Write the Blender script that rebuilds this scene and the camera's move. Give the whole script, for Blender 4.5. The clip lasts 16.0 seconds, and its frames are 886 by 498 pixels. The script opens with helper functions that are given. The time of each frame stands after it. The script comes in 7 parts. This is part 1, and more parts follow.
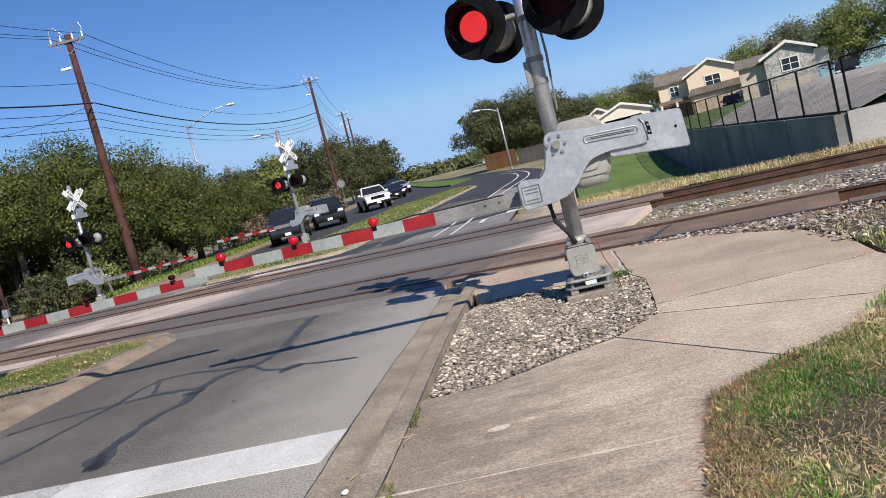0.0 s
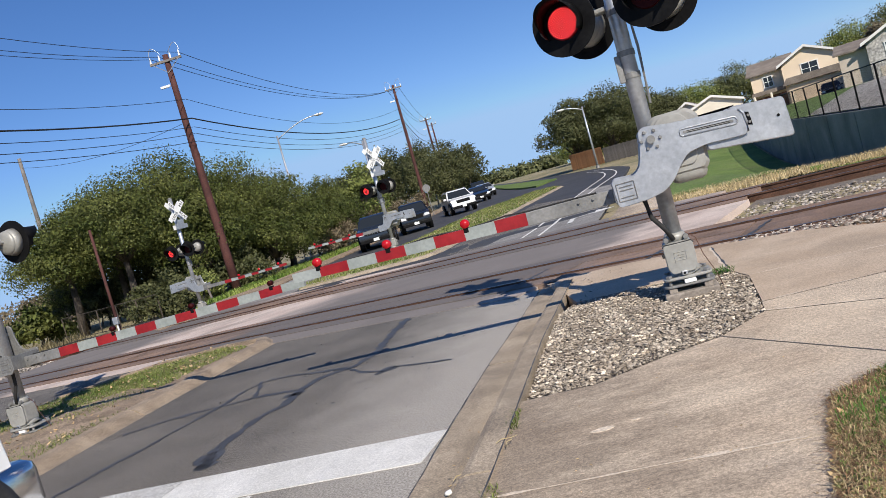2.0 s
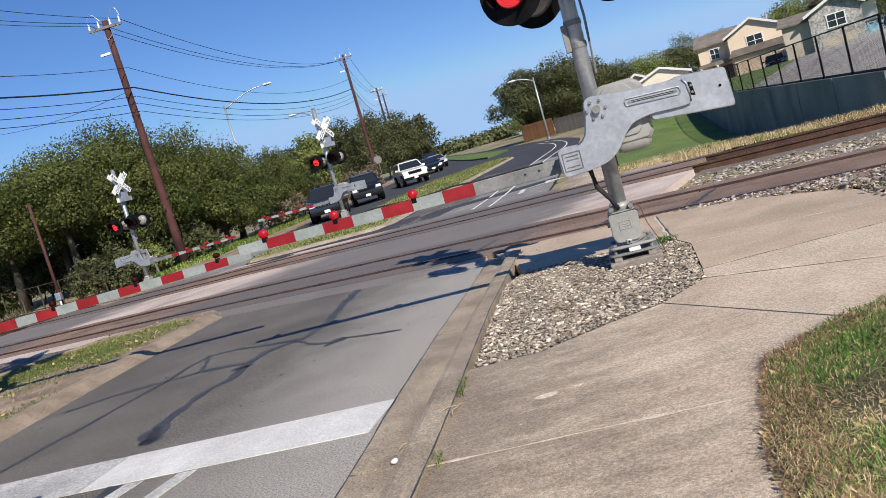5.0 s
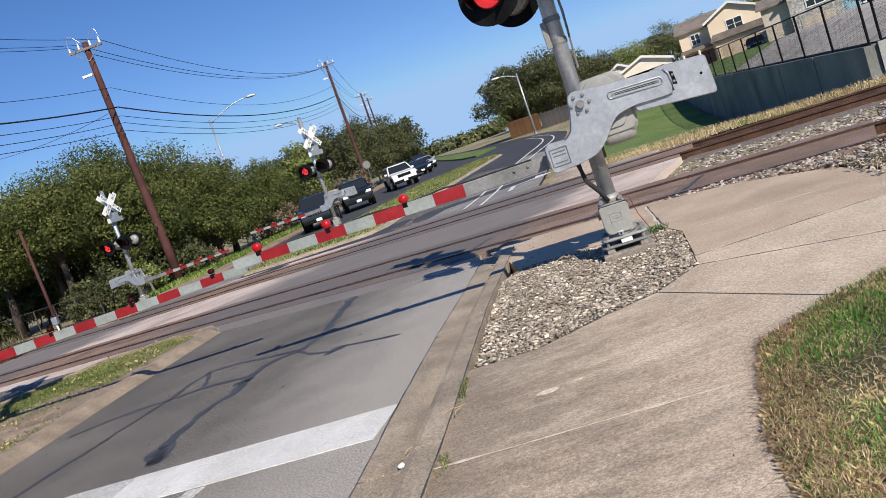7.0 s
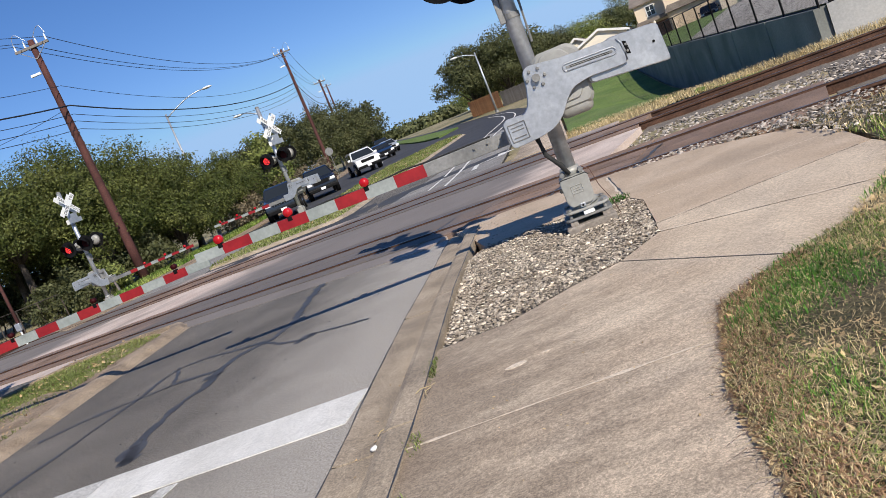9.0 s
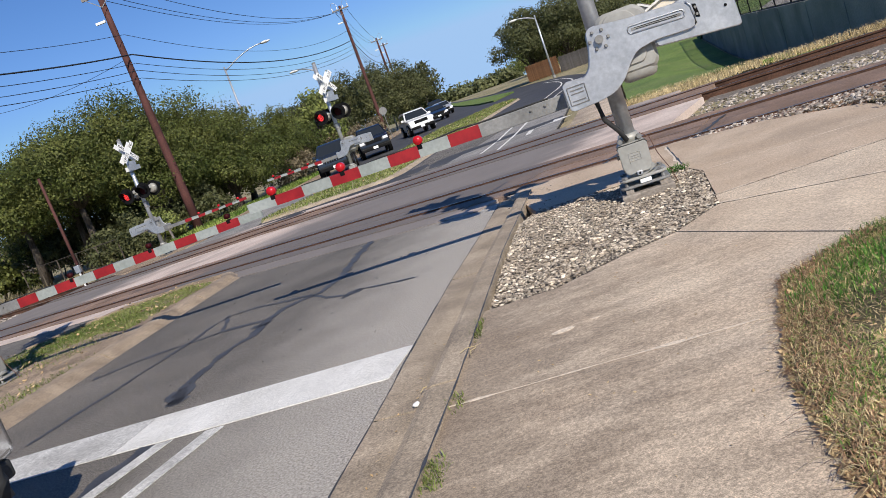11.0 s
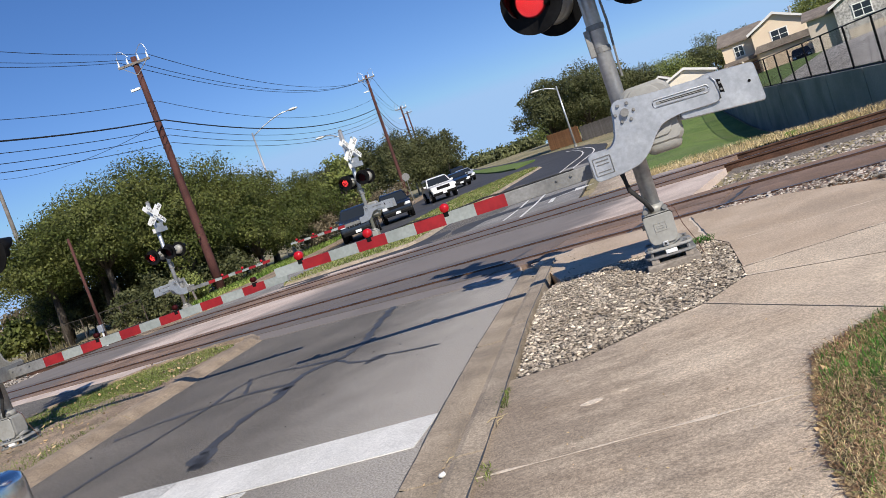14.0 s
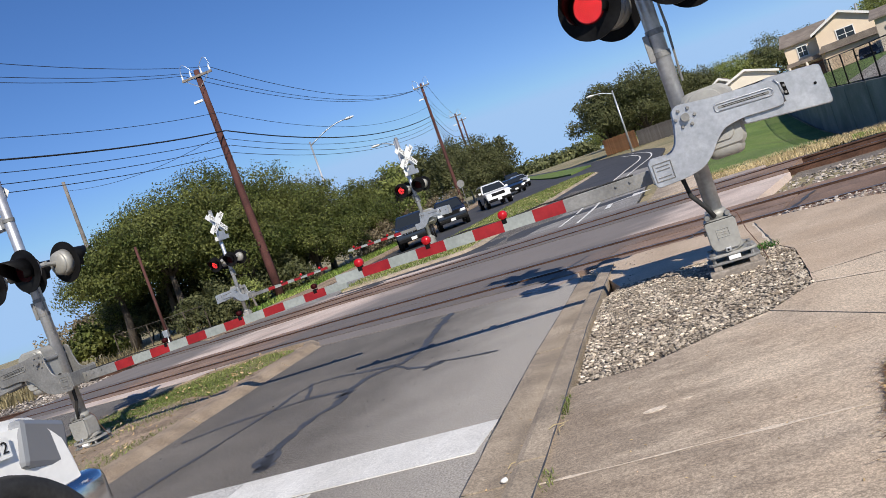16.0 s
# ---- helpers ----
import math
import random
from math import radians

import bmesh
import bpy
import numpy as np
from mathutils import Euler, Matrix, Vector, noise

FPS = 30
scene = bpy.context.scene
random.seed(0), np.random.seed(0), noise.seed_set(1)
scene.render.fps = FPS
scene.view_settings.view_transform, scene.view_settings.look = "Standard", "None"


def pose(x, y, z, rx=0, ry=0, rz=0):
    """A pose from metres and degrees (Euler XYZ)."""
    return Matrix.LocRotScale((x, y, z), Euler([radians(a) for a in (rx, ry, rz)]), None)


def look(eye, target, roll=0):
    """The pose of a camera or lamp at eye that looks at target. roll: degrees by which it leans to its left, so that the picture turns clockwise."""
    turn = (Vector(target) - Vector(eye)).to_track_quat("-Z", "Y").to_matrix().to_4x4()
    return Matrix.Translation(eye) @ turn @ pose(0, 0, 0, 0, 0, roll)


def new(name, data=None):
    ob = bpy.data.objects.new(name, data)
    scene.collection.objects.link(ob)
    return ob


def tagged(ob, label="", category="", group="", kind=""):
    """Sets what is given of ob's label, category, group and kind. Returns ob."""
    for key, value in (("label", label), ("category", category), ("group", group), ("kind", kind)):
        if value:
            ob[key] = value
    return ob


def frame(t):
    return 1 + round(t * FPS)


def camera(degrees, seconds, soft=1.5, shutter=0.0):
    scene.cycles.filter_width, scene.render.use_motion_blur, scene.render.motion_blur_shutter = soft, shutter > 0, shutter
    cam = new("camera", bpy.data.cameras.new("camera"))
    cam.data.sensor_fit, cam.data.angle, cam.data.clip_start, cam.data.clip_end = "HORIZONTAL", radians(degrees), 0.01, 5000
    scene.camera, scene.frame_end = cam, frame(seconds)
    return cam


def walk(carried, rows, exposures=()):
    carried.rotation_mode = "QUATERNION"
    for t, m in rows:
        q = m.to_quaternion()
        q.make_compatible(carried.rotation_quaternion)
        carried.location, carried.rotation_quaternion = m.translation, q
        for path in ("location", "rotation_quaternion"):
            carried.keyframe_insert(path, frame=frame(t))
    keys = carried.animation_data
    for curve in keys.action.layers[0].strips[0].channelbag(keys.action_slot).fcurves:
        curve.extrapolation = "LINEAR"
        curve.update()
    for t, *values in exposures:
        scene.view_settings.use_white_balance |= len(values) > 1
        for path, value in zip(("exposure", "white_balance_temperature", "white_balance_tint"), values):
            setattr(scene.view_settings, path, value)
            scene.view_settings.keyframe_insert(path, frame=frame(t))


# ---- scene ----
cam = camera(60.4, 16.0, 0.7)
PATH = [
    (0, (0.0, 0.001, 1.4), (0.0, 1.994, 1.232), -14.1),
    (0.5, (-0.023, 0.004, 1.403), (-0.106, 1.999, 1.29), -15.3),
    (1, (-0.042, 0.013, 1.399), (-0.177, 2.007, 1.321), -15.8),
    (1.5, (-0.052, 0.019, 1.396), (-0.219, 2.01, 1.304), -16.3),
    (2, (-0.064, 0.013, 1.401), (-0.279, 1.999, 1.298), -15.8),
    (2.5, (-0.092, -0.002, 1.402), (-0.397, 1.973, 1.33), -15.2),
    (3, (-0.108, -0.002, 1.409), (-0.457, 1.967, 1.358), -13.5),
    (3.5, (-0.112, -0.009, 1.416), (-0.445, 1.963, 1.391), -10.8),
    (4, (-0.105, 0.0, 1.396), (-0.439, 1.971, 1.342), -11.5),
    (4.5, (-0.062, 0.016, 1.39), (-0.335, 1.993, 1.248), -14.1),
    (5, (-0.026, 0.027, 1.377), (-0.142, 2.013, 1.169), -16.0),
    (5.2, (-0.02, 0.022, 1.384), (-0.088, 2.008, 1.157), -16.5),
    (7.3, (-0.016, -0.005, 1.394), (-0.104, 1.982, 1.187), -20.0),
    (7.5, (0.004, -0.006, 1.382), (-0.039, 1.985, 1.192), -20.4),
    (8, (0.023, 0.0, 1.377), (0.052, 1.991, 1.189), -21.3),
    (8.5, (0.025, -0.001, 1.372), (0.038, 1.989, 1.17), -21.9),
    (9, (0.012, 0.014, 1.363), (-0.028, 1.994, 1.08), -22.4),
    (9.2, (-0.021, 0.028, 1.324), (-0.078, 2.003, 1.014), -21.6),
    (11.3, (-0.014, 0.056, 1.344), (-0.208, 2.02, 1.02), -20.2),
    (11.5, (-0.008, 0.044, 1.352), (-0.188, 2.012, 1.043), -19.8),
    (12, (-0.033, 0.054, 1.358), (-0.183, 2.032, 1.106), -18.8),
    (12.5, (-0.032, 0.03, 1.373), (-0.17, 2.014, 1.162), -18.4),
    (13, (-0.032, 0.02, 1.377), (-0.164, 2.007, 1.196), -18.7),
    (13.5, (-0.044, 0.013, 1.38), (-0.193, 2.001, 1.227), -19.1),
    (14, (-0.053, 0.024, 1.371), (-0.237, 2.01, 1.224), -19.2),
    (14.5, (-0.068, 0.045, 1.361), (-0.298, 2.025, 1.192), -19.2),
    (15, (-0.083, 0.015, 1.369), (-0.377, 1.986, 1.199), -19.5),
    (15.5, (-0.085, -0.01, 1.378), (-0.406, 1.96, 1.244), -19.7),
    (16, (-0.079, -0.027, 1.388), (-0.392, 1.947, 1.305), -19.6),
]
walk(cam, [(t, look(eye, target, roll)) for t, eye, target, roll in PATH])

# ---- world, sun, exposure ----
SUN_AZ, SUN_EL = radians(157.7), radians(36.0)
world = bpy.data.worlds.new("sky")
scene.world = world
world.use_nodes = True
wn = world.node_tree.nodes
sky = wn.new("ShaderNodeTexSky")
sky.sky_type, sky.sun_disc = "NISHITA", False
sky.sun_elevation, sky.sun_rotation = SUN_EL, SUN_AZ
sky.altitude, sky.air_density, sky.dust_density, sky.ozone_density = 200, 1.0, 0.0, 2.2
wn["Background"].inputs["Strength"].default_value = 0.08
deep = wn.new("ShaderNodeHueSaturation")
deep.inputs["Saturation"].default_value = 1.2
clear = wn.new("ShaderNodeVectorMath")          # a clear, deep blue spring sky
clear.operation = "MULTIPLY"
clear.inputs[1].default_value = (0.89, 0.965, 1.25)
world.node_tree.links.new(sky.outputs[0], deep.inputs["Color"])
world.node_tree.links.new(deep.outputs[0], clear.inputs[0])
pale = wn.new("ShaderNodeVectorMath")           # pale blue down to the horizon
pale.operation = "MINIMUM"
pale.inputs[1].default_value = (4.1, 6.4, 9.9)
world.node_tree.links.new(clear.outputs[0], pale.inputs[0])
world.node_tree.links.new(pale.outputs[0], wn["Background"].inputs["Color"])
sun = new("sun", bpy.data.lights.new("sun", "SUN"))
sun.data.energy, sun.data.angle, sun.data.color = 5.0, radians(0.5), (1.0, 0.92, 0.80)
sun.matrix_world = look((0, 0, 40), (-0.38 * 40, 0.925 * 40, 40 - 40 * math.tan(SUN_EL)))
scene.view_settings.exposure = 0.15


# ---- materials ----
def material(name, colour, rough=0.7, metal=0.0):
    m = bpy.data.materials.new(name)
    m.use_nodes = True
    b = m.node_tree.nodes["Principled BSDF"]
    b.inputs["Base Color"].default_value = (*colour, 1)
    b.inputs["Roughness"].default_value, b.inputs["Metallic"].default_value = rough, metal
    return m


def nodes(m):
    return m.node_tree.nodes, m.node_tree.links, m.node_tree.nodes["Principled BSDF"]


def textured(name, a, b, scale, rough=0.8, metal=0.0, fine=60.0, grain=0.25, bump=0.3, stain=None, island=0.0, obj_random=0.0, detail=6.0,
             stain_scale=0.6, dist=0.01, speck=0.0, speck_scale=240.0):
    """Two-scale surface: large patches from a to b, fine grain, stains, bump; islands or objects vary in brightness."""
    m = material(name, a, rough, metal)
    n, l, p = nodes(m)
    co = n.new("ShaderNodeTexCoord")
    big, small = n.new("ShaderNodeTexNoise"), n.new("ShaderNodeTexNoise")
    big.inputs["Scale"].default_value, big.inputs["Detail"].default_value = scale, detail
    small.inputs["Scale"].default_value, small.inputs["Detail"].default_value = fine, 4
    for t in (big, small):
        l.new(co.outputs["Object"], t.inputs["Vector"])
    ramp = n.new("ShaderNodeValToRGB")
    ramp.color_ramp.elements[0].position, ramp.color_ramp.elements[1].position = 0.35, 0.65
    ramp.color_ramp.elements[0].color, ramp.color_ramp.elements[1].color = (*a, 1), (*b, 1)
    l.new(big.outputs["Fac"], ramp.inputs["Fac"])
    last = ramp.outputs["Color"]
    if stain:
        s = n.new("ShaderNodeTexNoise")
        s.inputs["Scale"].default_value, s.inputs["Detail"].default_value, s.inputs["Distortion"].default_value = stain_scale, 8, 0.6
        l.new(co.outputs["Object"], s.inputs["Vector"])
        sr = n.new("ShaderNodeMapRange")
        sr.inputs["From Min"].default_value, sr.inputs["From Max"].default_value, sr.inputs["To Max"].default_value = 0.5, 0.72, 0.75
        l.new(s.outputs["Fac"], sr.inputs["Value"])
        mx = n.new("ShaderNodeMix")
        mx.data_type = "RGBA"
        l.new(sr.outputs[0], mx.inputs[0])
        l.new(last, mx.inputs[6])
        mx.inputs[7].default_value = (*stain, 1)
        last = mx.outputs[2]
    gm = n.new("ShaderNodeMapRange")
    gm.inputs["From Min"].default_value, gm.inputs["From Max"].default_value = 0.3, 0.7
    gm.inputs["To Min"].default_value, gm.inputs["To Max"].default_value = 1 - grain, 1 + grain
    l.new(small.outputs["Fac"], gm.inputs["Value"])
    factor = gm.outputs[0]
    if speck:
        sp, sm, sx = n.new("ShaderNodeTexNoise"), n.new("ShaderNodeMapRange"), n.new("ShaderNodeMath")
        sp.inputs["Scale"].default_value, sp.inputs["Detail"].default_value = speck_scale, 4
        sp.inputs["Roughness"].default_value = 0.72
        l.new(co.outputs["Object"], sp.inputs["Vector"])
        sm.inputs["From Min"].default_value, sm.inputs["From Max"].default_value = 0.40, 0.60
        sm.inputs["To Min"].default_value, sm.inputs["To Max"].default_value = 1 - speck, 1 + speck
        l.new(sp.outputs["Fac"], sm.inputs["Value"])
        sx.operation = "MULTIPLY"
        l.new(factor, sx.inputs[0])
        l.new(sm.outputs[0], sx.inputs[1])
        factor = sx.outputs[0]
    for amount, node, out in ((island, "ShaderNodeNewGeometry", "Random Per Island"), (obj_random, "ShaderNodeObjectInfo", "Random")):
        if amount:
            r, rm, mul = n.new(node), n.new("ShaderNodeMapRange"), n.new("ShaderNodeMath")
            rm.inputs["To Min"].default_value, rm.inputs["To Max"].default_value = 1 - amount, 1 + amount
            l.new(r.outputs[out], rm.inputs["Value"])
            mul.operation = "MULTIPLY"
            l.new(factor, mul.inputs[0])
            l.new(rm.outputs[0], mul.inputs[1])
            factor = mul.outputs[0]
    vm = n.new("ShaderNodeVectorMath")
    vm.operation = "SCALE"
    l.new(last, vm.inputs[0])
    l.new(factor, vm.inputs["Scale"])
    l.new(vm.outputs[0], p.inputs["Base Color"])
    if bump:
        bp = n.new("ShaderNodeBump")
        bp.inputs["Strength"].default_value, bp.inputs["Distance"].default_value = bump, dist
        l.new(small.outputs["Fac"], bp.inputs["Height"])
        l.new(bp.outputs[0], p.inputs["Normal"])
    return m


def leafy(name, a, b, island=0.45):
    m = textured(name, a, b, 0.5, 0.6, fine=3.0, grain=0.25, bump=0, island=island)
    n, l, p = nodes(m)
    p.inputs["Specular IOR Level"].default_value = 0.25
    tr, ad = n.new("ShaderNodeBsdfTranslucent"), n.new("ShaderNodeMixShader")
    ad.inputs[0].default_value = 0.2
    src = p.inputs["Base Color"].links[0].from_socket
    l.new(src, tr.inputs["Color"])
    l.new(p.outputs[0], ad.inputs[1])
    l.new(tr.outputs[0], ad.inputs[2])
    l.new(ad.outputs[0], n["Material Output"].inputs["Surface"])
    return m


def worn_asphalt():
    """Grey asphalt that turns paler and grittier towards the gutter."""
    m = textured("asphalt", (0.125, 0.112, 0.096), (0.178, 0.160, 0.137), 0.9, 0.85, speck=0.72, speck_scale=62, fine=210, grain=0.5, bump=0.5, stain=(0.078, 0.071, 0.063), stain_scale=0.35)
    n, l, p = nodes(m)
    src = p.inputs["Base Color"].links[0].from_socket
    co, dot, rng_, no, add = n.new("ShaderNodeTexCoord"), n.new("ShaderNodeVectorMath"), n.new("ShaderNodeMapRange"), n.new("ShaderNodeTexNoise"), n.new("ShaderNodeMath")
    dot.operation = "DOT_PRODUCT"
    dot.inputs[1].default_value = (1.0, -0.15, 0)
    l.new(co.outputs["Object"], dot.inputs[0])
    no.inputs["Scale"].default_value, no.inputs["Detail"].default_value = 2.0, 7
    l.new(co.outputs["Object"], no.inputs["Vector"])
    add.operation = "MULTIPLY_ADD"
    add.inputs[1].default_value = 1.1
    l.new(no.outputs["Fac"], add.inputs[0])
    l.new(dot.outputs["Value"], add.inputs[2])
    rng_.inputs["From Min"].default_value, rng_.inputs["From Max"].default_value, rng_.inputs["To Max"].default_value = -2.9, -1.35, 0.95
    l.new(add.outputs[0], rng_.inputs["Value"])
    g = n.new("ShaderNodeTexNoise")
    g.inputs["Scale"].default_value, g.inputs["Detail"].default_value, g.inputs["Roughness"].default_value = 70, 4, 0.72
    l.new(co.outputs["Object"], g.inputs["Vector"])
    gr = n.new("ShaderNodeValToRGB")
    gr.color_ramp.elements[0].position, gr.color_ramp.elements[1].position = 0.35, 0.65
    gr.color_ramp.elements[0].color, gr.color_ramp.elements[1].color = (0.19, 0.172, 0.15, 1), (0.60, 0.555, 0.49, 1)
    l.new(g.outputs["Fac"], gr.inputs["Fac"])
    mx = n.new("ShaderNodeMix")
    mx.data_type = "RGBA"
    l.new(rng_.outputs[0], mx.inputs[0])
    l.new(src, mx.inputs[6])
    l.new(gr.outputs["Color"], mx.inputs[7])
    l.new(mx.outputs[2], p.inputs["Base Color"])
    return m


def aged_concrete():
    """Sun-bleached sidewalk: tan and grey patches, dark streaky grime, speckled worn aggregate."""
    m = textured("concrete", (0.48, 0.378, 0.276), (0.62, 0.508, 0.382), 1.4, 0.92, fine=190, grain=0.34, bump=0.12, speck=0.27, speck_scale=75, stain=(0.40, 0.33, 0.26), stain_scale=0.9, detail=10.0, dist=0.004)
    n, l, p = nodes(m)
    src = p.inputs["Base Color"].links[0].from_socket
    co, mp, no, mr, mx = n.new("ShaderNodeTexCoord"), n.new("ShaderNodeMapping"), n.new("ShaderNodeTexNoise"), n.new("ShaderNodeMapRange"), n.new("ShaderNodeMix")
    mp.inputs["Rotation"].default_value = (0, 0, -0.25)
    mp.inputs["Scale"].default_value = (0.9, 2.6, 1)
    l.new(co.outputs["Object"], mp.inputs["Vector"])
    l.new(mp.outputs[0], no.inputs["Vector"])
    no.inputs["Scale"].default_value, no.inputs["Detail"].default_value, no.inputs["Roughness"].default_value = 2.0, 14, 0.8
    mr.inputs["From Min"].default_value, mr.inputs["From Max"].default_value, mr.inputs["To Max"].default_value = 0.42, 0.66, 0.85
    dot, add = n.new("ShaderNodeVectorMath"), n.new("ShaderNodeMath")
    dot.operation, add.operation = "DOT_PRODUCT", "MULTIPLY_ADD"
    dot.inputs[1].default_value = (1.0, -0.15, 0)
    l.new(co.outputs["Object"], dot.inputs[0])
    l.new(dot.outputs["Value"], add.inputs[0])
    add.inputs[1].default_value = -0.2
    l.new(no.outputs["Fac"], add.inputs[2])
    l.new(add.outputs[0], mr.inputs["Value"])
    mx.data_type = "RGBA"
    l.new(mr.outputs[0], mx.inputs[0])
    l.new(src, mx.inputs[6])
    mx.blend_type = "MULTIPLY"
    mx.inputs[7].default_value = (0.46, 0.45, 0.445, 1)
    l.new(mx.outputs[2], p.inputs["Base Color"])
    return m


M = {}
M["asphalt"] = worn_asphalt()
M["asphalt_pale"] = textured("asphalt_pale", (0.20, 0.19, 0.18), (0.29, 0.275, 0.255), 1.4, 0.9, fine=150, grain=0.45, bump=0.5)
M["asphalt_new"] = textured("asphalt_new", (0.040, 0.040, 0.043), (0.062, 0.061, 0.062), 0.3, 0.75, fine=60, grain=0.3, bump=0.3)
M["tar"] = textured("tar", (0.045, 0.047, 0.052), (0.075, 0.077, 0.082), 3.0, 0.6, fine=60, grain=0.25, bump=0.1)
M["concrete"] = aged_concrete()
M["concrete_plain"] = textured("concrete_plain", (0.44, 0.335, 0.238), (0.53, 0.418, 0.31), 1.6, 0.9, fine=45, grain=0.16, bump=0.1, speck=0.16, speck_scale=70, stain=(0.34, 0.27, 0.20), stain_scale=1.1)
M["kerb"] = textured("kerb_concrete", (0.29, 0.235, 0.172), (0.41, 0.335, 0.25), 2.6, 0.9, fine=120, grain=0.3, bump=0.2, speck=0.24, speck_scale=70, stain=(0.19, 0.155, 0.12), stain_scale=2.2)
M["kerb_brown"] = textured("median_kerb_concrete", (0.235, 0.18, 0.128), (0.35, 0.275, 0.20), 2.6, 0.92, fine=90, grain=0.3, bump=0.2, speck=0.2, speck_scale=60, stain=(0.15, 0.115, 0.085), stain_scale=2.2)
M["footing"] = textured("footing_concrete", (0.22, 0.19, 0.16), (0.33, 0.29, 0.25), 5.0, 0.92, fine=40, grain=0.3, bump=0.2, stain=(0.12, 0.10, 0.085), stain_scale=4.0)
M["pale_edge"] = textured("pale_joint_edge", (0.60, 0.50, 0.39), (0.70, 0.60, 0.48), 6.0, 0.9, fine=60, grain=0.3, bump=0.1)
M["pink"] = textured("crossing_concrete", (0.52, 0.41, 0.35), (0.64, 0.53, 0.46), 0.9, 0.9, fine=50, grain=0.2, bump=0.3, stain=(0.30, 0.24, 0.20), stain_scale=0.7)
M["panel"] = textured("crossing_panel", (0.19, 0.122, 0.083), (0.30, 0.20, 0.145), 1.2, 0.85, fine=40, grain=0.35, bump=0.4, stain=(0.10, 0.072, 0.06), stain_scale=1.2, obj_random=0.15)
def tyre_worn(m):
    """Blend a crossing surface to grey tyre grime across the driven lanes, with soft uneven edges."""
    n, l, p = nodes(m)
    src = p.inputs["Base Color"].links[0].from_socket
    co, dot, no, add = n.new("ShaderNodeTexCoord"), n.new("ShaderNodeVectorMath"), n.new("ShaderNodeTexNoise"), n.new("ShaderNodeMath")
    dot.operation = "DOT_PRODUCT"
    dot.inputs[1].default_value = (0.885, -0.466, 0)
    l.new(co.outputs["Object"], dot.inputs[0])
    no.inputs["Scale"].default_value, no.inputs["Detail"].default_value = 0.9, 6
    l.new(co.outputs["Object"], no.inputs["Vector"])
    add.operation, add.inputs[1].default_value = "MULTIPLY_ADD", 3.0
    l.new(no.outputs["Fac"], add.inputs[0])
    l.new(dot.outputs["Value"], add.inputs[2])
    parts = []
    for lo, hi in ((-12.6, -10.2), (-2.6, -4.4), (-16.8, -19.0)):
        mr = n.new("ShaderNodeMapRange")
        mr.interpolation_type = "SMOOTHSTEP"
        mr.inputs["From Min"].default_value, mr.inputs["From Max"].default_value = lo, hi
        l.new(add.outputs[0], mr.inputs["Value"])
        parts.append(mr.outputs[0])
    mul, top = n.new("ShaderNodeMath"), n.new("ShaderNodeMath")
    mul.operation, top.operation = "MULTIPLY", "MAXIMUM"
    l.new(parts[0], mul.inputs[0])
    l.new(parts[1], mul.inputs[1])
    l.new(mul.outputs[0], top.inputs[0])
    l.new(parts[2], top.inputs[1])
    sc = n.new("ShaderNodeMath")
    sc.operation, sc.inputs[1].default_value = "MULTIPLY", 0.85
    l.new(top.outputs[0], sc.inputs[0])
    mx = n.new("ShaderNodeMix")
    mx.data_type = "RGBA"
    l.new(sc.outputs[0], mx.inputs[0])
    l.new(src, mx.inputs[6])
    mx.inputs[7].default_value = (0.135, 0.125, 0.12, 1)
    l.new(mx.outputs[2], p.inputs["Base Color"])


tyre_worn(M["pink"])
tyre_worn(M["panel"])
M["rail"] = textured("rusty_rail", (0.075, 0.038, 0.024), (0.14, 0.072, 0.045), 2.5, 0.75, 0.35, fine=40, grain=0.3, bump=0.3)
M["railhead"] = textured("rail_head", (0.20, 0.16, 0.13), (0.32, 0.28, 0.25), 3.0, 0.35, 0.85, fine=50, grain=0.2, bump=0.1)
M["tie"] = textured("tie_wood", (0.10, 0.065, 0.045), (0.17, 0.12, 0.085), 3.0, 0.9, fine=40, grain=0.3, bump=0.4)
M["ballast"] = textured("ballast", (0.25, 0.21, 0.175), (0.46, 0.41, 0.36), 2.0, 0.9, fine=25, grain=0.2, bump=0.2, island=0.5)
M["gravel"] = textured("gravel_stone", (0.38, 0.31, 0.235), (0.68, 0.59, 0.475), 6.0, 0.85, fine=60, grain=0.2, bump=0.2, island=0.5, obj_random=0.45)
M["gravel_bed"] = textured("gravel_bed", (0.13, 0.11, 0.09), (0.21, 0.18, 0.15), 9.0, 0.95, fine=90, grain=0.4, bump=0.5)
M["soil"] = textured("soil", (0.22, 0.16, 0.11), (0.37, 0.28, 0.195), 1.8, 0.95, fine=30, grain=0.4, bump=0.7, speck=0.4, speck_scale=70, stain=(0.15, 0.12, 0.07), stain_scale=2.2)
M["ground"] = textured("field_ground", (0.17, 0.16, 0.075), (0.34, 0.28, 0.17), 0.25, 0.95, fine=8, grain=0.35, bump=0.5, dist=0.05)
M["turf"] = textured("turf", (0.22, 0.225, 0.09), (0.45, 0.39, 0.22), 2.2, 0.95, fine=60, grain=0.5, bump=0.6, stain=(0.30, 0.24, 0.13), stain_scale=1.7, dist=0.03)
M["thatch"] = textured("thatch", (0.075, 0.06, 0.03), (0.19, 0.145, 0.085), 3.0, 0.95, fine=70, grain=0.6, bump=0.6, stain=(0.05, 0.06, 0.02), stain_scale=1.7, dist=0.03)
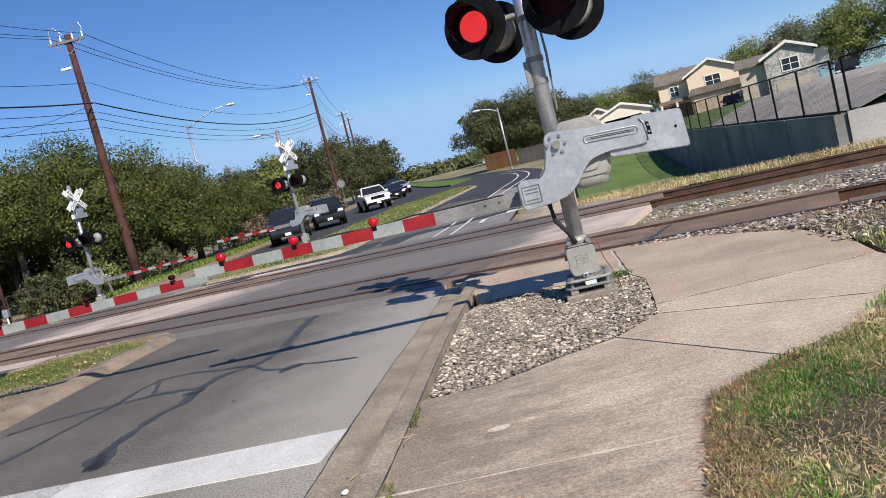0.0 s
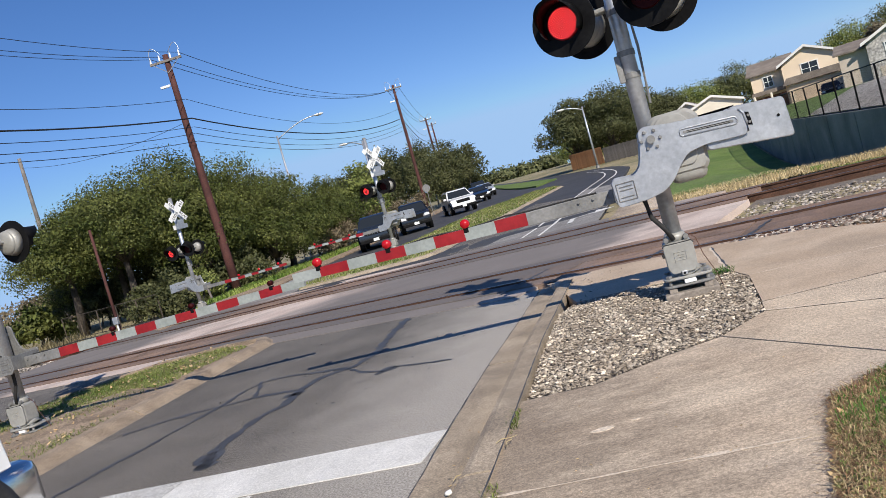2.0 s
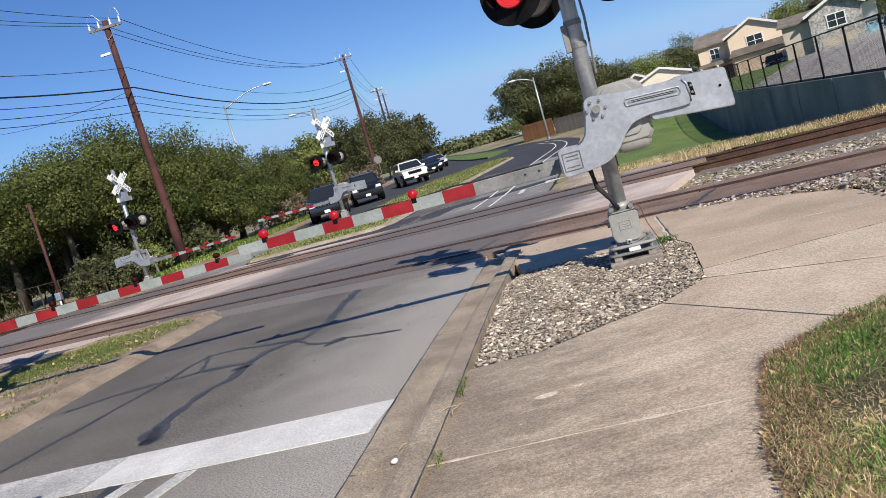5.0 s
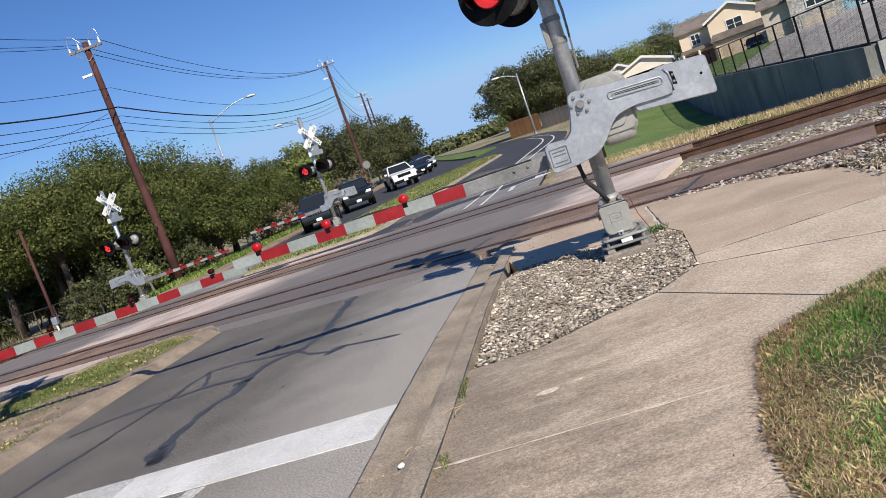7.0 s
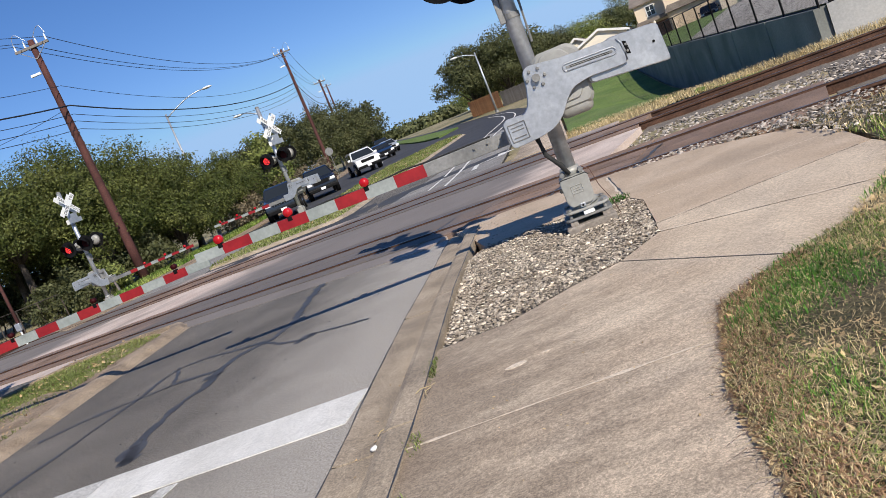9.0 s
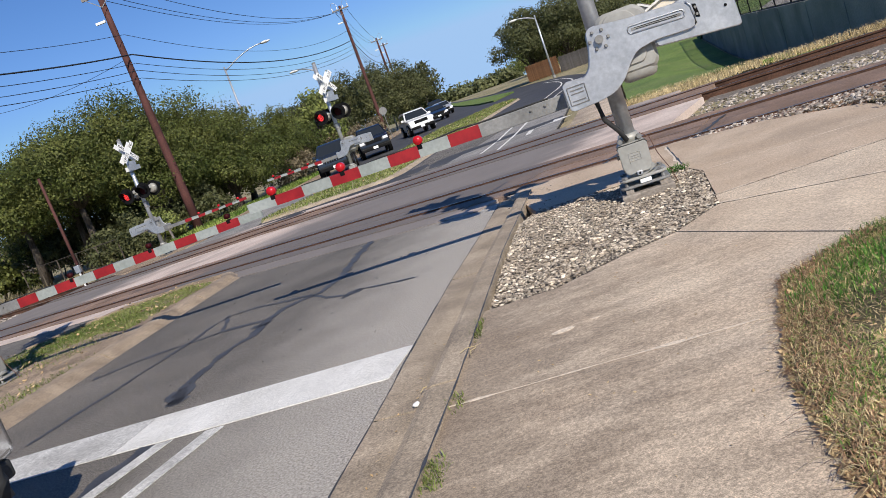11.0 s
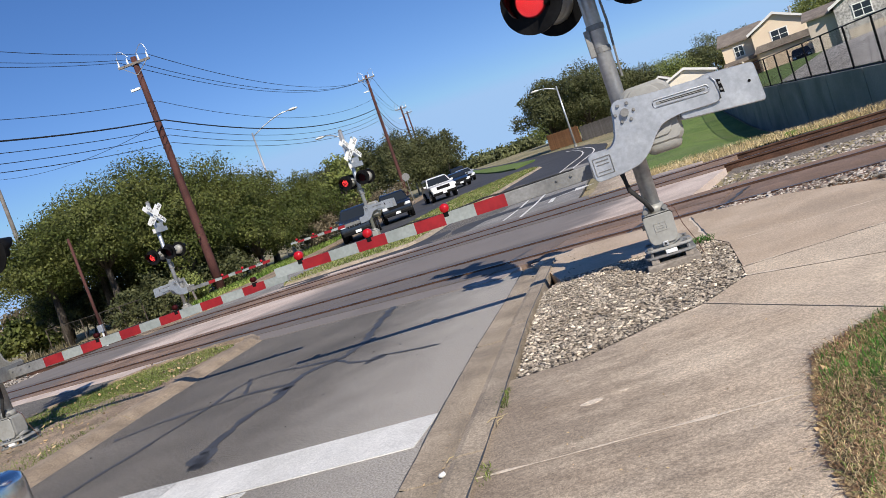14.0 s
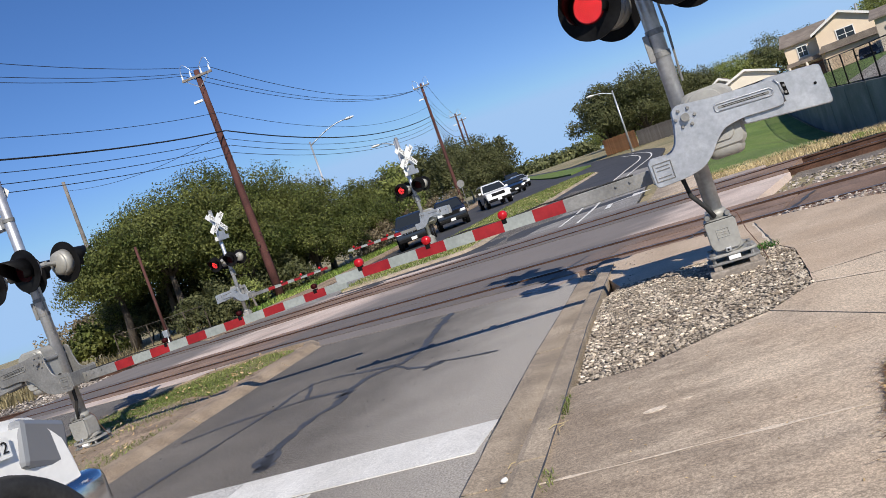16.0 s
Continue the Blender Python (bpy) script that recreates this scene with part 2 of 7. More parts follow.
M["lawn"] = textured("lawn", (0.085, 0.14, 0.026), (0.135, 0.20, 0.042), 0.5, 0.95, fine=14, grain=0.35, bump=0.6, stain=(0.13, 0.15, 0.055), stain_scale=0.35, dist=0.04)
M["slope"] = textured("slope_concrete", (0.34, 0.31, 0.27), (0.50, 0.46, 0.405), 0.7, 0.9, fine=9, grain=0.2, bump=0.2, stain=(0.22, 0.20, 0.17), stain_scale=1.6)
M["lush"] = leafy("lush_blade", (0.05, 0.145, 0.018), (0.13, 0.26, 0.045), 0.45)
M["blade"] = leafy("grass_blade", (0.10, 0.18, 0.03), (0.29, 0.35, 0.095), 0.6)
M["median_grass"] = leafy("median_grass_blade", (0.12, 0.165, 0.038), (0.23, 0.255, 0.085), 0.45)
M["straw"] = leafy("dry_grass", (0.44, 0.34, 0.18), (0.68, 0.56, 0.33), 0.45)
M["field_straw"] = leafy("field_grass", (0.16, 0.135, 0.07), (0.27, 0.225, 0.125), 0.35)
M["root"] = leafy("dead_runner", (0.22, 0.125, 0.07), (0.42, 0.27, 0.16), 0.45)
M["dead_leaf"] = leafy("dead_leaf", (0.42, 0.27, 0.13), (0.62, 0.48, 0.28), 0.35)
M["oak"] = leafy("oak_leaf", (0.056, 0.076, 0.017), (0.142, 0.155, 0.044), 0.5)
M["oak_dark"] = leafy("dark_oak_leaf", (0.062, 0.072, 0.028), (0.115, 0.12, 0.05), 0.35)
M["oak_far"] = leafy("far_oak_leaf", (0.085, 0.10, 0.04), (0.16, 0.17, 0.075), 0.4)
M["spring"] = leafy("spring_leaf", (0.12, 0.155, 0.035), (0.24, 0.265, 0.085), 0.4)
M["brush"] = leafy("bare_brush", (0.14, 0.115, 0.07), (0.25, 0.205, 0.135), 0.4)
M["bark"] = textured("bark", (0.04, 0.032, 0.025), (0.09, 0.073, 0.058), 3, 0.95, fine=25, grain=0.35, bump=0.6)
M["pole"] = textured("creosoted_pole", (0.052, 0.017, 0.014), (0.092, 0.032, 0.026), 1.2, 0.85, fine=18, grain=0.3, bump=0.4)
M["pole_grey"] = textured("weathered_pole", (0.135, 0.122, 0.112), (0.22, 0.20, 0.185), 1.5, 0.9, fine=18, grain=0.3, bump=0.4)
M["galv"] = textured("galvanised_steel", (0.40, 0.415, 0.44), (0.50, 0.515, 0.54), 2.0, 0.42, 0.65, fine=30, grain=0.1, bump=0.05, stain=(0.58, 0.595, 0.615), stain_scale=3.5, speck=0.05, speck_scale=14)
M["galv_dull"] = textured("dull_galvanised", (0.18, 0.18, 0.175), (0.27, 0.268, 0.26), 4.0, 0.6, 0.35, fine=40, grain=0.15, bump=0.1)
M["alu_paint"] = textured("aluminium_paint", (0.30, 0.298, 0.275), (0.38, 0.375, 0.35), 2.0, 0.5, 0.2, fine=30, grain=0.08, bump=0.04, stain=(0.28, 0.265, 0.245), stain_scale=2.5)
M["black"] = textured("black_paint", (0.006, 0.006, 0.0065), (0.011, 0.011, 0.0115), 6, 0.5, fine=40, grain=0.2, bump=0.05)
M["black"].node_tree.nodes["Principled BSDF"].inputs["Specular IOR Level"].default_value = 0.08
M["rubber"] = textured("rubber", (0.018, 0.018, 0.018), (0.03, 0.03, 0.03), 8, 0.75, fine=50, grain=0.25, bump=0.1)
M["white_sheet"] = textured("white_reflective", (0.72, 0.73, 0.72), (0.80, 0.81, 0.80), 4, 0.45, fine=30, grain=0.06, bump=0.02)
M["grey_sheet"] = textured("grey_reflective", (0.25, 0.275, 0.26), (0.33, 0.355, 0.34), 5, 0.4, fine=30, grain=0.1, bump=0.02)
M["red_sheet"] = textured("red_reflective", (0.23, 0.009, 0.013), (0.31, 0.015, 0.018), 5, 0.4, fine=30, grain=0.1, bump=0.02)
M["ink"] = material("black_lettering", (0.012, 0.012, 0.012), 0.6)
M["paint_line"] = textured("road_paint", (0.63, 0.615, 0.575), (0.77, 0.755, 0.715), 2.2, 0.75, fine=110, grain=0.18, bump=0.25, stain=(0.62, 0.61, 0.58), stain_scale=5.0, speck=0.09, speck_scale=60)
M["paint_old"] = textured("worn_road_paint", (0.40, 0.39, 0.37), (0.60, 0.59, 0.56), 2.5, 0.8, fine=60, grain=0.4, bump=0.25)
M["red_lens"] = material("dark_red_lens", (0.035, 0.003, 0.004), 0.55)
M["red_lens"].node_tree.nodes["Principled BSDF"].inputs["Specular IOR Level"].default_value = 0.12
M["lit"] = material("lit_red_lens", (0.10, 0.004, 0.005), 0.4)
M["lit"].node_tree.nodes["Principled BSDF"].inputs["Emission Color"].default_value = (1, 0.012, 0.018, 1)
M["lit"].node_tree.nodes["Principled BSDF"].inputs["Emission Strength"].default_value = 0.06
M["arm_lens"] = material("gate_light_lens", (0.34, 0.006, 0.012), 0.25)
M["arm_lens"].node_tree.nodes["Principled BSDF"].inputs["Emission Color"].default_value = (1, 0.012, 0.018, 1)
M["arm_lens"].node_tree.nodes["Principled BSDF"].inputs["Emission Strength"].default_value = 0.15
M["dot"] = material("lit_diode", (0.6, 0.02, 0.02), 0.3)
M["dot"].node_tree.nodes["Principled BSDF"].inputs["Emission Color"].default_value = (1, 0.05, 0.05, 1)
M["dot"].node_tree.nodes["Principled BSDF"].inputs["Emission Strength"].default_value = 2.4
M["glass"] = material("dark_window_glass", (0.02, 0.024, 0.028), 0.06)
M["wire"] = material("cable", (0.012, 0.012, 0.013), 0.6)
# Channel wall darkened, front wall paled: shade and sunlight put into the colour.
M["wall"] = textured("shade_toned_concrete", (0.17, 0.178, 0.165), (0.27, 0.27, 0.25), 0.5, 0.9, fine=20, grain=0.15, bump=0.2, stain=(0.11, 0.115, 0.105), stain_scale=0.45)
M["wall_sun_toned"] = textured("sun_toned_concrete", (0.42, 0.415, 0.40), (0.54, 0.53, 0.505), 0.5, 0.9, fine=20, grain=0.1, bump=0.2, stain=(0.36, 0.355, 0.34), stain_scale=0.6)
M["stucco"] = textured("peach_siding", (0.72, 0.585, 0.43), (0.77, 0.64, 0.48), 0.6, 0.85, fine=12, grain=0.06, bump=0.1)
M["stucco_white"] = textured("cream_siding", (0.72, 0.66, 0.55), (0.78, 0.72, 0.61), 0.6, 0.85, fine=12, grain=0.06, bump=0.1)
M["taupe"] = textured("taupe_siding", (0.48, 0.41, 0.345), (0.55, 0.475, 0.40), 0.6, 0.85, fine=12, grain=0.06, bump=0.1)
M["brick"] = textured("brown_brick", (0.17, 0.09, 0.065), (0.27, 0.15, 0.11), 2, 0.9, fine=14, grain=0.3, bump=0.2)
M["rubble"] = textured("rubble_stone", (0.28, 0.27, 0.26), (0.50, 0.48, 0.46), 1.5, 0.9, fine=5, grain=0.5, bump=0.4, dist=0.04)
M["shingle"] = textured("shingle", (0.15, 0.125, 0.105), (0.23, 0.195, 0.165), 1.0, 0.95, fine=10, grain=0.3, bump=0.4)
M["trim_white"] = textured("white_trim", (0.72, 0.71, 0.68), (0.80, 0.79, 0.76), 1.5, 0.6, fine=15, grain=0.05, bump=0)
M["garage_door"] = textured("garage_door", (0.55, 0.43, 0.31), (0.60, 0.47, 0.34), 1.5, 0.7, fine=15, grain=0.05, bump=0)
M["cedar"] = textured("cedar_fence", (0.38, 0.17, 0.07), (0.50, 0.25, 0.11), 1.0, 0.85, fine=12, grain=0.25, bump=0.2, obj_random=0.15)
M["fence_grey"] = textured("weathered_fence", (0.13, 0.115, 0.10), (0.21, 0.19, 0.17), 1.0, 0.9, fine=12, grain=0.25, bump=0.2, obj_random=0.15)
for key, colour, rough in (("car_dark", (0.016, 0.02, 0.026), 0.22), ("car_black", (0.008, 0.009, 0.012), 0.2), ("car_white", (0.74, 0.74, 0.73), 0.25),
                           ("car_silver", (0.35, 0.37, 0.40), 0.28), ("truck_white", (0.78, 0.78, 0.77), 0.25)):
    M[key] = textured(key, colour, tuple(1.08 * v for v in colour), 1.0, rough, fine=20, grain=0.04, bump=0)
    M[key].node_tree.nodes["Principled BSDF"].inputs["Coat Weight"].default_value = 0.6
M["copper"] = material("earth_wire_insulation", (0.12, 0.055, 0.038), 0.6)
M["chrome"] = material("chrome", (0.72, 0.72, 0.72), 0.18, 1.0)
M["lamp_smoked"] = material("smoked_headlamp", (0.22, 0.23, 0.245), 0.14)
M["lamp_clear"] = material("headlamp", (0.75, 0.77, 0.78), 0.12)


# ---- building helpers ----
def mesh_ob(name, bm, mat, smooth=False):
    me = bpy.data.meshes.new(name)
    bm.normal_update()
    bm.to_mesh(me)
    bm.free()
    for p in me.polygons:
        p.use_smooth = smooth
    me.materials.append(M[mat])
    return new(name, me)


def part(name, bm, mat, parent, label="", smooth=False):
    ob = mesh_ob(name, bm, mat, smooth)
    ob.parent = parent
    if label:
        tagged(ob, label=label)
    return ob


def thing(name, m, label, category, group="", kind=""):
    ob = new(name)
    ob.empty_display_size = 0.1
    ob.matrix_world = m
    return tagged(ob, label, category, group, kind)


def alone(name, bm, mat, label, category, group="", kind="", smooth=False):
    return tagged(mesh_ob(name, bm, mat, smooth), label, category, group, kind)


def raw(name, verts, faces, mat, smooth=False):
    me = bpy.data.meshes.new(name)
    me.from_pydata(verts, [], faces)
    me.materials.append(M[mat])
    for p in me.polygons:
        p.use_smooth = smooth
    return new(name, me)


def box(bm, c, s, m=None, bevel=0.0):
    t = Matrix.Translation(c) @ Matrix.Diagonal((*s, 1))
    r = bmesh.ops.create_cube(bm, size=1, matrix=(m @ t) if m else t)
    if bevel:
        es = list({e for v in r["verts"] for e in v.link_edges})
        bmesh.ops.bevel(bm, geom=es, offset=bevel, segments=2, affect="EDGES", profile=0.5)
    return bm


def cyl(bm, a, b, r0, r1=None, n=12):
    a, b = Vector(a), Vector(b)
    d = b - a
    m = Matrix.Translation((a + b) / 2) @ d.to_track_quat("Z", "Y").to_matrix().to_4x4()
    bmesh.ops.create_cone(bm, cap_ends=True, segments=n, radius1=r0, radius2=r0 if r1 is None else r1, depth=d.length, matrix=m)
    return bm


def ball(bm, c, s, u=12, v=8):
    bmesh.ops.create_uvsphere(bm, u_segments=u, v_segments=v, radius=1, matrix=Matrix.Translation(c) @ Matrix.Diagonal((*s, 1)))
    return bm


def tube(bm, pts, r, n=6):
    rings = []
    pts = [Vector(p) for p in pts]
    for i, p in enumerate(pts):
        d = (pts[min(i + 1, len(pts) - 1)] - pts[max(i - 1, 0)]).normalized()
        q = d.to_track_quat("Z", "Y")
        rr = r[i] if isinstance(r, (list, tuple)) else r
        rings.append([bm.verts.new(p + q @ Vector((rr * math.cos(2 * math.pi * k / n), rr * math.sin(2 * math.pi * k / n), 0))) for k in range(n)])
    for a, b in zip(rings, rings[1:]):
        for k in range(n):
            bm.faces.new((a[k], a[(k + 1) % n], b[(k + 1) % n], b[k]))
    bm.faces.new(rings[0][::-1])
    bm.faces.new(rings[-1])
    return bm


def plate(bm, outline, y, thick, bevel=0.0):
    """A flat plate in the x-z plane, thick along y."""
    f = bm.faces.new([bm.verts.new((x, y, z)) for x, z in outline])
    r = bmesh.ops.extrude_face_region(bm, geom=[f])
    vs = [v for v in r["geom"] if isinstance(v, bmesh.types.BMVert)]
    bmesh.ops.translate(bm, vec=(0, thick, 0), verts=vs)
    bmesh.ops.recalc_face_normals(bm, faces=bm.faces)
    if bevel:
        es = [e for e in bm.edges if abs((e.verts[0].co - e.verts[1].co).y) < 1e-6 and e.is_manifold and e.calc_face_angle(0) > 1.2]
        bmesh.ops.bevel(bm, geom=es, offset=bevel, segments=1, affect="EDGES")
    return bm


def rounded(points, r, n=4):
    """Round the corners of a 2D outline."""
    out = []
    k = len(points)
    for i in range(k):
        p, a, b = Vector(points[i]), Vector(points[i - 1]), Vector(points[(i + 1) % k])
        q = min(r, 0.45 * (a - p).length, 0.45 * (b - p).length)
        s, e = p + (a - p).normalized() * q, p + (b - p).normalized() * q
        for j in range(n + 1):
            t = j / n
            out.append(tuple((1 - t) ** 2 * s + 2 * t * (1 - t) * p + t * t * e))
    return out


def height(x, y):
    """Rise of the land: level at the crossing, climbing beyond it, a hollow by the retaining wall."""
    d = max(0.0, min(y, 150.0) - 24.0)
    z = 0.02 * d + 0.00005 * d * d
    if x < -6:
        z -= 0.01 * min(-6 - x, 15)
    z -= 1.2 * math.exp(-((x - 15) / 6) ** 2 - ((y - 44) / 13) ** 2)
    if 6 < x < 30 and y < 50:                    # the bank falls away beyond the rails
        def ramp(v):
            v = min(1.0, max(0.0, v))
            return v * v * (3 - 2 * v)
        z -= 0.85 * ramp((0.466 * x + 0.885 * y - 19.3) / 3.5) * ramp((x - 6) / 4) * ramp((50 - y) / 18) * ramp((30 - x) / 8)
    return z


N, S = Vector((0.466, 0.885)), Vector((0.885, -0.466))


def track_xy(u, s):
    """The place u metres past the origin across the rails and s metres along them."""
    return N * u + S * s


def drape(outline, top, thick, cell=2.5, wobble=0.0):
    """A slab over the land: an outline cut into cells, its top that far over the land."""
    bm = bmesh.new()
    bm.faces.new([bm.verts.new((x, y, 0)) for x, y in outline])
    bmesh.ops.triangulate(bm, faces=bm.faces[:])
    xs, ys = [p[0] for p in outline], [p[1] for p in outline]
    for lo, hi, axis in ((min(xs), max(xs), 0), (min(ys), max(ys), 1)):
        c = lo + cell
        while c < hi:
            co, no = [0, 0, 0], [0, 0, 0]
            co[axis], no[axis] = c, 1
            bmesh.ops.bisect_plane(bm, geom=bm.verts[:] + bm.edges[:] + bm.faces[:], plane_co=co, plane_no=no)
            c += cell
    bmesh.ops.recalc_face_normals(bm, faces=bm.faces)
    if bm.faces[:] and sum(f.normal.z for f in bm.faces) < 0:
        bmesh.ops.reverse_faces(bm, faces=bm.faces)
    for v in bm.verts:
        w = wobble * noise.noise((v.co.x * 0.9, v.co.y * 0.9, 3.1)) if wobble else 0
        v.co.z = height(v.co.x, v.co.y) + top + w
    if thick:
        r = bmesh.ops.extrude_face_region(bm, geom=bm.faces[:])
        vs = [v for v in r["geom"] if isinstance(v, bmesh.types.BMVert)]
        bmesh.ops.translate(bm, vec=(0, 0, -thick), verts=vs)
        bmesh.ops.recalc_face_normals(bm, faces=bm.faces)
    return bm


def strip(line, profile, step=1.0):
    """Sweep a profile of (offset to the right, height over the land) along a line on the land."""
    pts = [Vector(p) for p in line]
    fine = []
    for a, b in zip(pts, pts[1:]):
        k = max(1, int((b - a).length / step))
        fine += [a + (b - a) * i / k for i in range(k)]
    fine.append(pts[-1])
    bm, rings = bmesh.new(), []
    for i, p in enumerate(fine):
        d = (fine[min(i + 1, len(fine) - 1)] - fine[max(i - 1, 0)]).normalized()
        side = Vector((d.y, -d.x))
        ring = []
        for o, z in profile:
            q = p + side * o
            ring.append(bm.verts.new((q.x, q.y, height(q.x, q.y) + z)))
        rings.append(ring)
    for a, b in zip(rings, rings[1:]):
        for k in range(len(profile) - 1):
            bm.faces.new((a[k], a[k + 1], b[k + 1], b[k]))
    for r in (rings[0], rings[-1]):
        if len(r) > 2:
            bm.faces.new(r)
    bmesh.ops.recalc_face_normals(bm, faces=bm.faces)
    if sum(f.normal.z * f.calc_area() for f in bm.faces) < 0:
        bmesh.ops.reverse_faces(bm, faces=bm.faces)
    return bm


def smooth_line(line, times=3):
    """Cut the corners of an open line, keeping its ends."""
    for _ in range(times):
        out = [line[0]]
        for (ax, ay), (bx, by) in zip(line, line[1:]):
            out += [(0.75 * ax + 0.25 * bx, 0.75 * ay + 0.25 * by), (0.25 * ax + 0.75 * bx, 0.25 * ay + 0.75 * by)]
        line = out + [line[-1]]
    return line


def words(name, body, size, mat, parent, m, squeeze=1.0):
    """Lettering as a thin mesh under its sign."""
    cu = bpy.data.curves.new(name, "FONT")
    cu.body, cu.size, cu.align_x, cu.align_y, cu.extrude = body, size, "CENTER", "CENTER", 0.002
    tmp = new("tmp", cu)
    me = bpy.data.meshes.new_from_object(tmp.evaluated_get(bpy.context.evaluated_depsgraph_get()))
    bpy.data.objects.remove(tmp)
    bpy.data.curves.remove(cu)
    me.transform(m @ Matrix.Diagonal((squeeze, 1, 1, 1)))
    me.materials.append(M[mat])
    ob = new(name, me)
    ob.parent = parent
    return ob


def inside(p, poly):
    x, y = p
    c = False
    for (x0, y0), (x1, y1) in zip(poly, poly[1:] + poly[:1]):
        if (y0 > y) != (y1 > y) and x < (x1 - x0) * (y - y0) / (y1 - y0) + x0:
            c = not c
    return c


# ---- ground, roads, kerbs ----
def land():
    xs = sorted({*range(-60, 61, 3), *range(-400, -60, 20), *range(80, 401, 20), -3000, -1500, -800, 800, 1500, 3000})
    ys = sorted({*range(-24, 160, 3), *range(-200, -24, 22), *range(180, 420, 24), -2500, -900, 700, 1500, 4000})
    verts = [(x, y, height(x, y) - 0.12) for y in ys for x in xs]
    w = len(xs)
    faces = [(j * w + i, j * w + i + 1, (j + 1) * w + i + 1, (j + 1) * w + i) for j in range(len(ys) - 1) for i in range(w - 1)]
    return tagged(raw("ground", verts, faces, "ground", True), "dry grassy land with bare earth reaching the horizon", "ground", kind="structure")


land()
KERB_ROAD = [(-2.2, -6), (-1.55, 0), (-1.0, 3.83), (-0.88, 4.85), (-0.64, 6.52), (-0.33, 8.4), (-0.07, 10.2)]
U0 = 8.72                                       # where the crossing begins
near_road = KERB_ROAD + [tuple(track_xy(U0, -5.3)), tuple(track_xy(U0, -27)), (-18, 4), (-20, -12), (-2.6, -12)]
alone("road", drape(near_road, 0.0, 0.2, 3), "asphalt", "worn grey asphalt road with sealed cracks", "road", kind="structure")
FAR_LEFT = [(-13.0, 25.2), (-10.9, 28.3), (-10.2, 36.8), (-9.2, 47), (-8.2, 60), (-7.2, 75), (-6.6, 98), (-8, 135), (-12, 175)]
FAR_RIGHT = [(-8, 175), (-4, 150), (-1.5, 128), (1.6, 105), (4.8, 87), (7.0, 77), (8.6, 67), (8.8, 58), (7.0, 48.9), (3.6, 29.9), (1.78, 19.9), (1.35, 17.6)]
alone("road_far", drape(FAR_LEFT + FAR_RIGHT + [tuple(track_xy(18.4, -6)), tuple(track_xy(18.4, -26))], 0.002, 0.2, 4), "asphalt_new",
      "newly laid dark asphalt road climbing away", "road", kind="structure")
alone("turn_lane", drape([(-1.6, 21.0), (-0.4, 19.6), (1.7, 18.9), (1.83, 19.9), (3.6, 29.9), (5.2, 38.5), (3.6, 40), (1.2, 29.5)], 0.008, 0.03, 3), "asphalt_pale",
      "pale older asphalt turning lane beyond the tracks", "road", kind="structure")
alone("road_band", drape([(-2.75, 24.2), (-1.9, 20.6), (-0.5, 19.5), (1.2, 29.5), (2.6, 35.5), (0.9, 39), (-1.5, 30.5)], 0.006, 0.03, 3), "asphalt",
      "grey asphalt lane beside the grass median", "road", kind="structure")

alone("road_apron", drape([(-11.6, 27.2), (-10.95, 28.4), (-10.5, 33.5), (-5.3, 33.5), (-5.75, 32.4), (-7.2, 28.7), (-8.25, 26.6), (-8.2, 25.3)], 0.007, 0.03, 3), "asphalt_pale",
      "pale dusty asphalt where the far lane meets the tracks", "road", kind="structure")

# crossing surface between and beside the tracks
def band(u0, u1, s0, s1):
    return [tuple(track_xy(u0, s0)), tuple(track_xy(u0, s1)), tuple(track_xy(u1, s1)), tuple(track_xy(u1, s0))]


T1, T2, GAUGE = 10.65, 16.3, 1.5                # middles of the two tracks
alone("crossing_bed", drape(band(U0 - 0.05, 18.45, -27, -4.4), -0.05, 0.2, 3), "tar", "dark asphalt bed of the level crossing", "road", kind="structure")
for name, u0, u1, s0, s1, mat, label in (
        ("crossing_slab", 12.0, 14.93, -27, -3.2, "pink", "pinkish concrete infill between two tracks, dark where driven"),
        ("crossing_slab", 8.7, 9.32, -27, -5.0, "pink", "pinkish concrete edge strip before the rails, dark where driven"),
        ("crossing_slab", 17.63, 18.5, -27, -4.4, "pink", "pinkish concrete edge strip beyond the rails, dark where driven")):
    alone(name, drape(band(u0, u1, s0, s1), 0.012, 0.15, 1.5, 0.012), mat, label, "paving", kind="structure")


def rail(u, s0, s1, base):
    """A steel rail of I section along the track."""
    prof = [(-0.07, 0), (-0.07, 0.012), (-0.012, 0.03), (-0.012, 0.125), (-0.036, 0.14), (-0.036, 0.17), (0.036, 0.17), (0.036, 0.14), (0.012, 0.125), (0.012, 0.03), (0.07, 0.012), (0.07, 0)]
    bm = bmesh.new()
    rings = []
    for s in np.linspace(s0, s1, 26):
        p = track_xy(u, s)
        zz = min(height(p.x, p.y), 0.12) + base
        rings.append([bm.verts.new((p.x + N.x * o, p.y + N.y * o, zz + z)) for o, z in prof])
    for a, b in zip(rings, rings[1:]):
        for k in range(len(prof)):
            bm.faces.new((a[k], a[(k + 1) % len(prof)], b[(k + 1) % len(prof)], b[k]))
    bm.faces.new(rings[0])
    bm.faces.new(rings[-1])
    bmesh.ops.recalc_face_normals(bm, faces=bm.faces)
    return bm


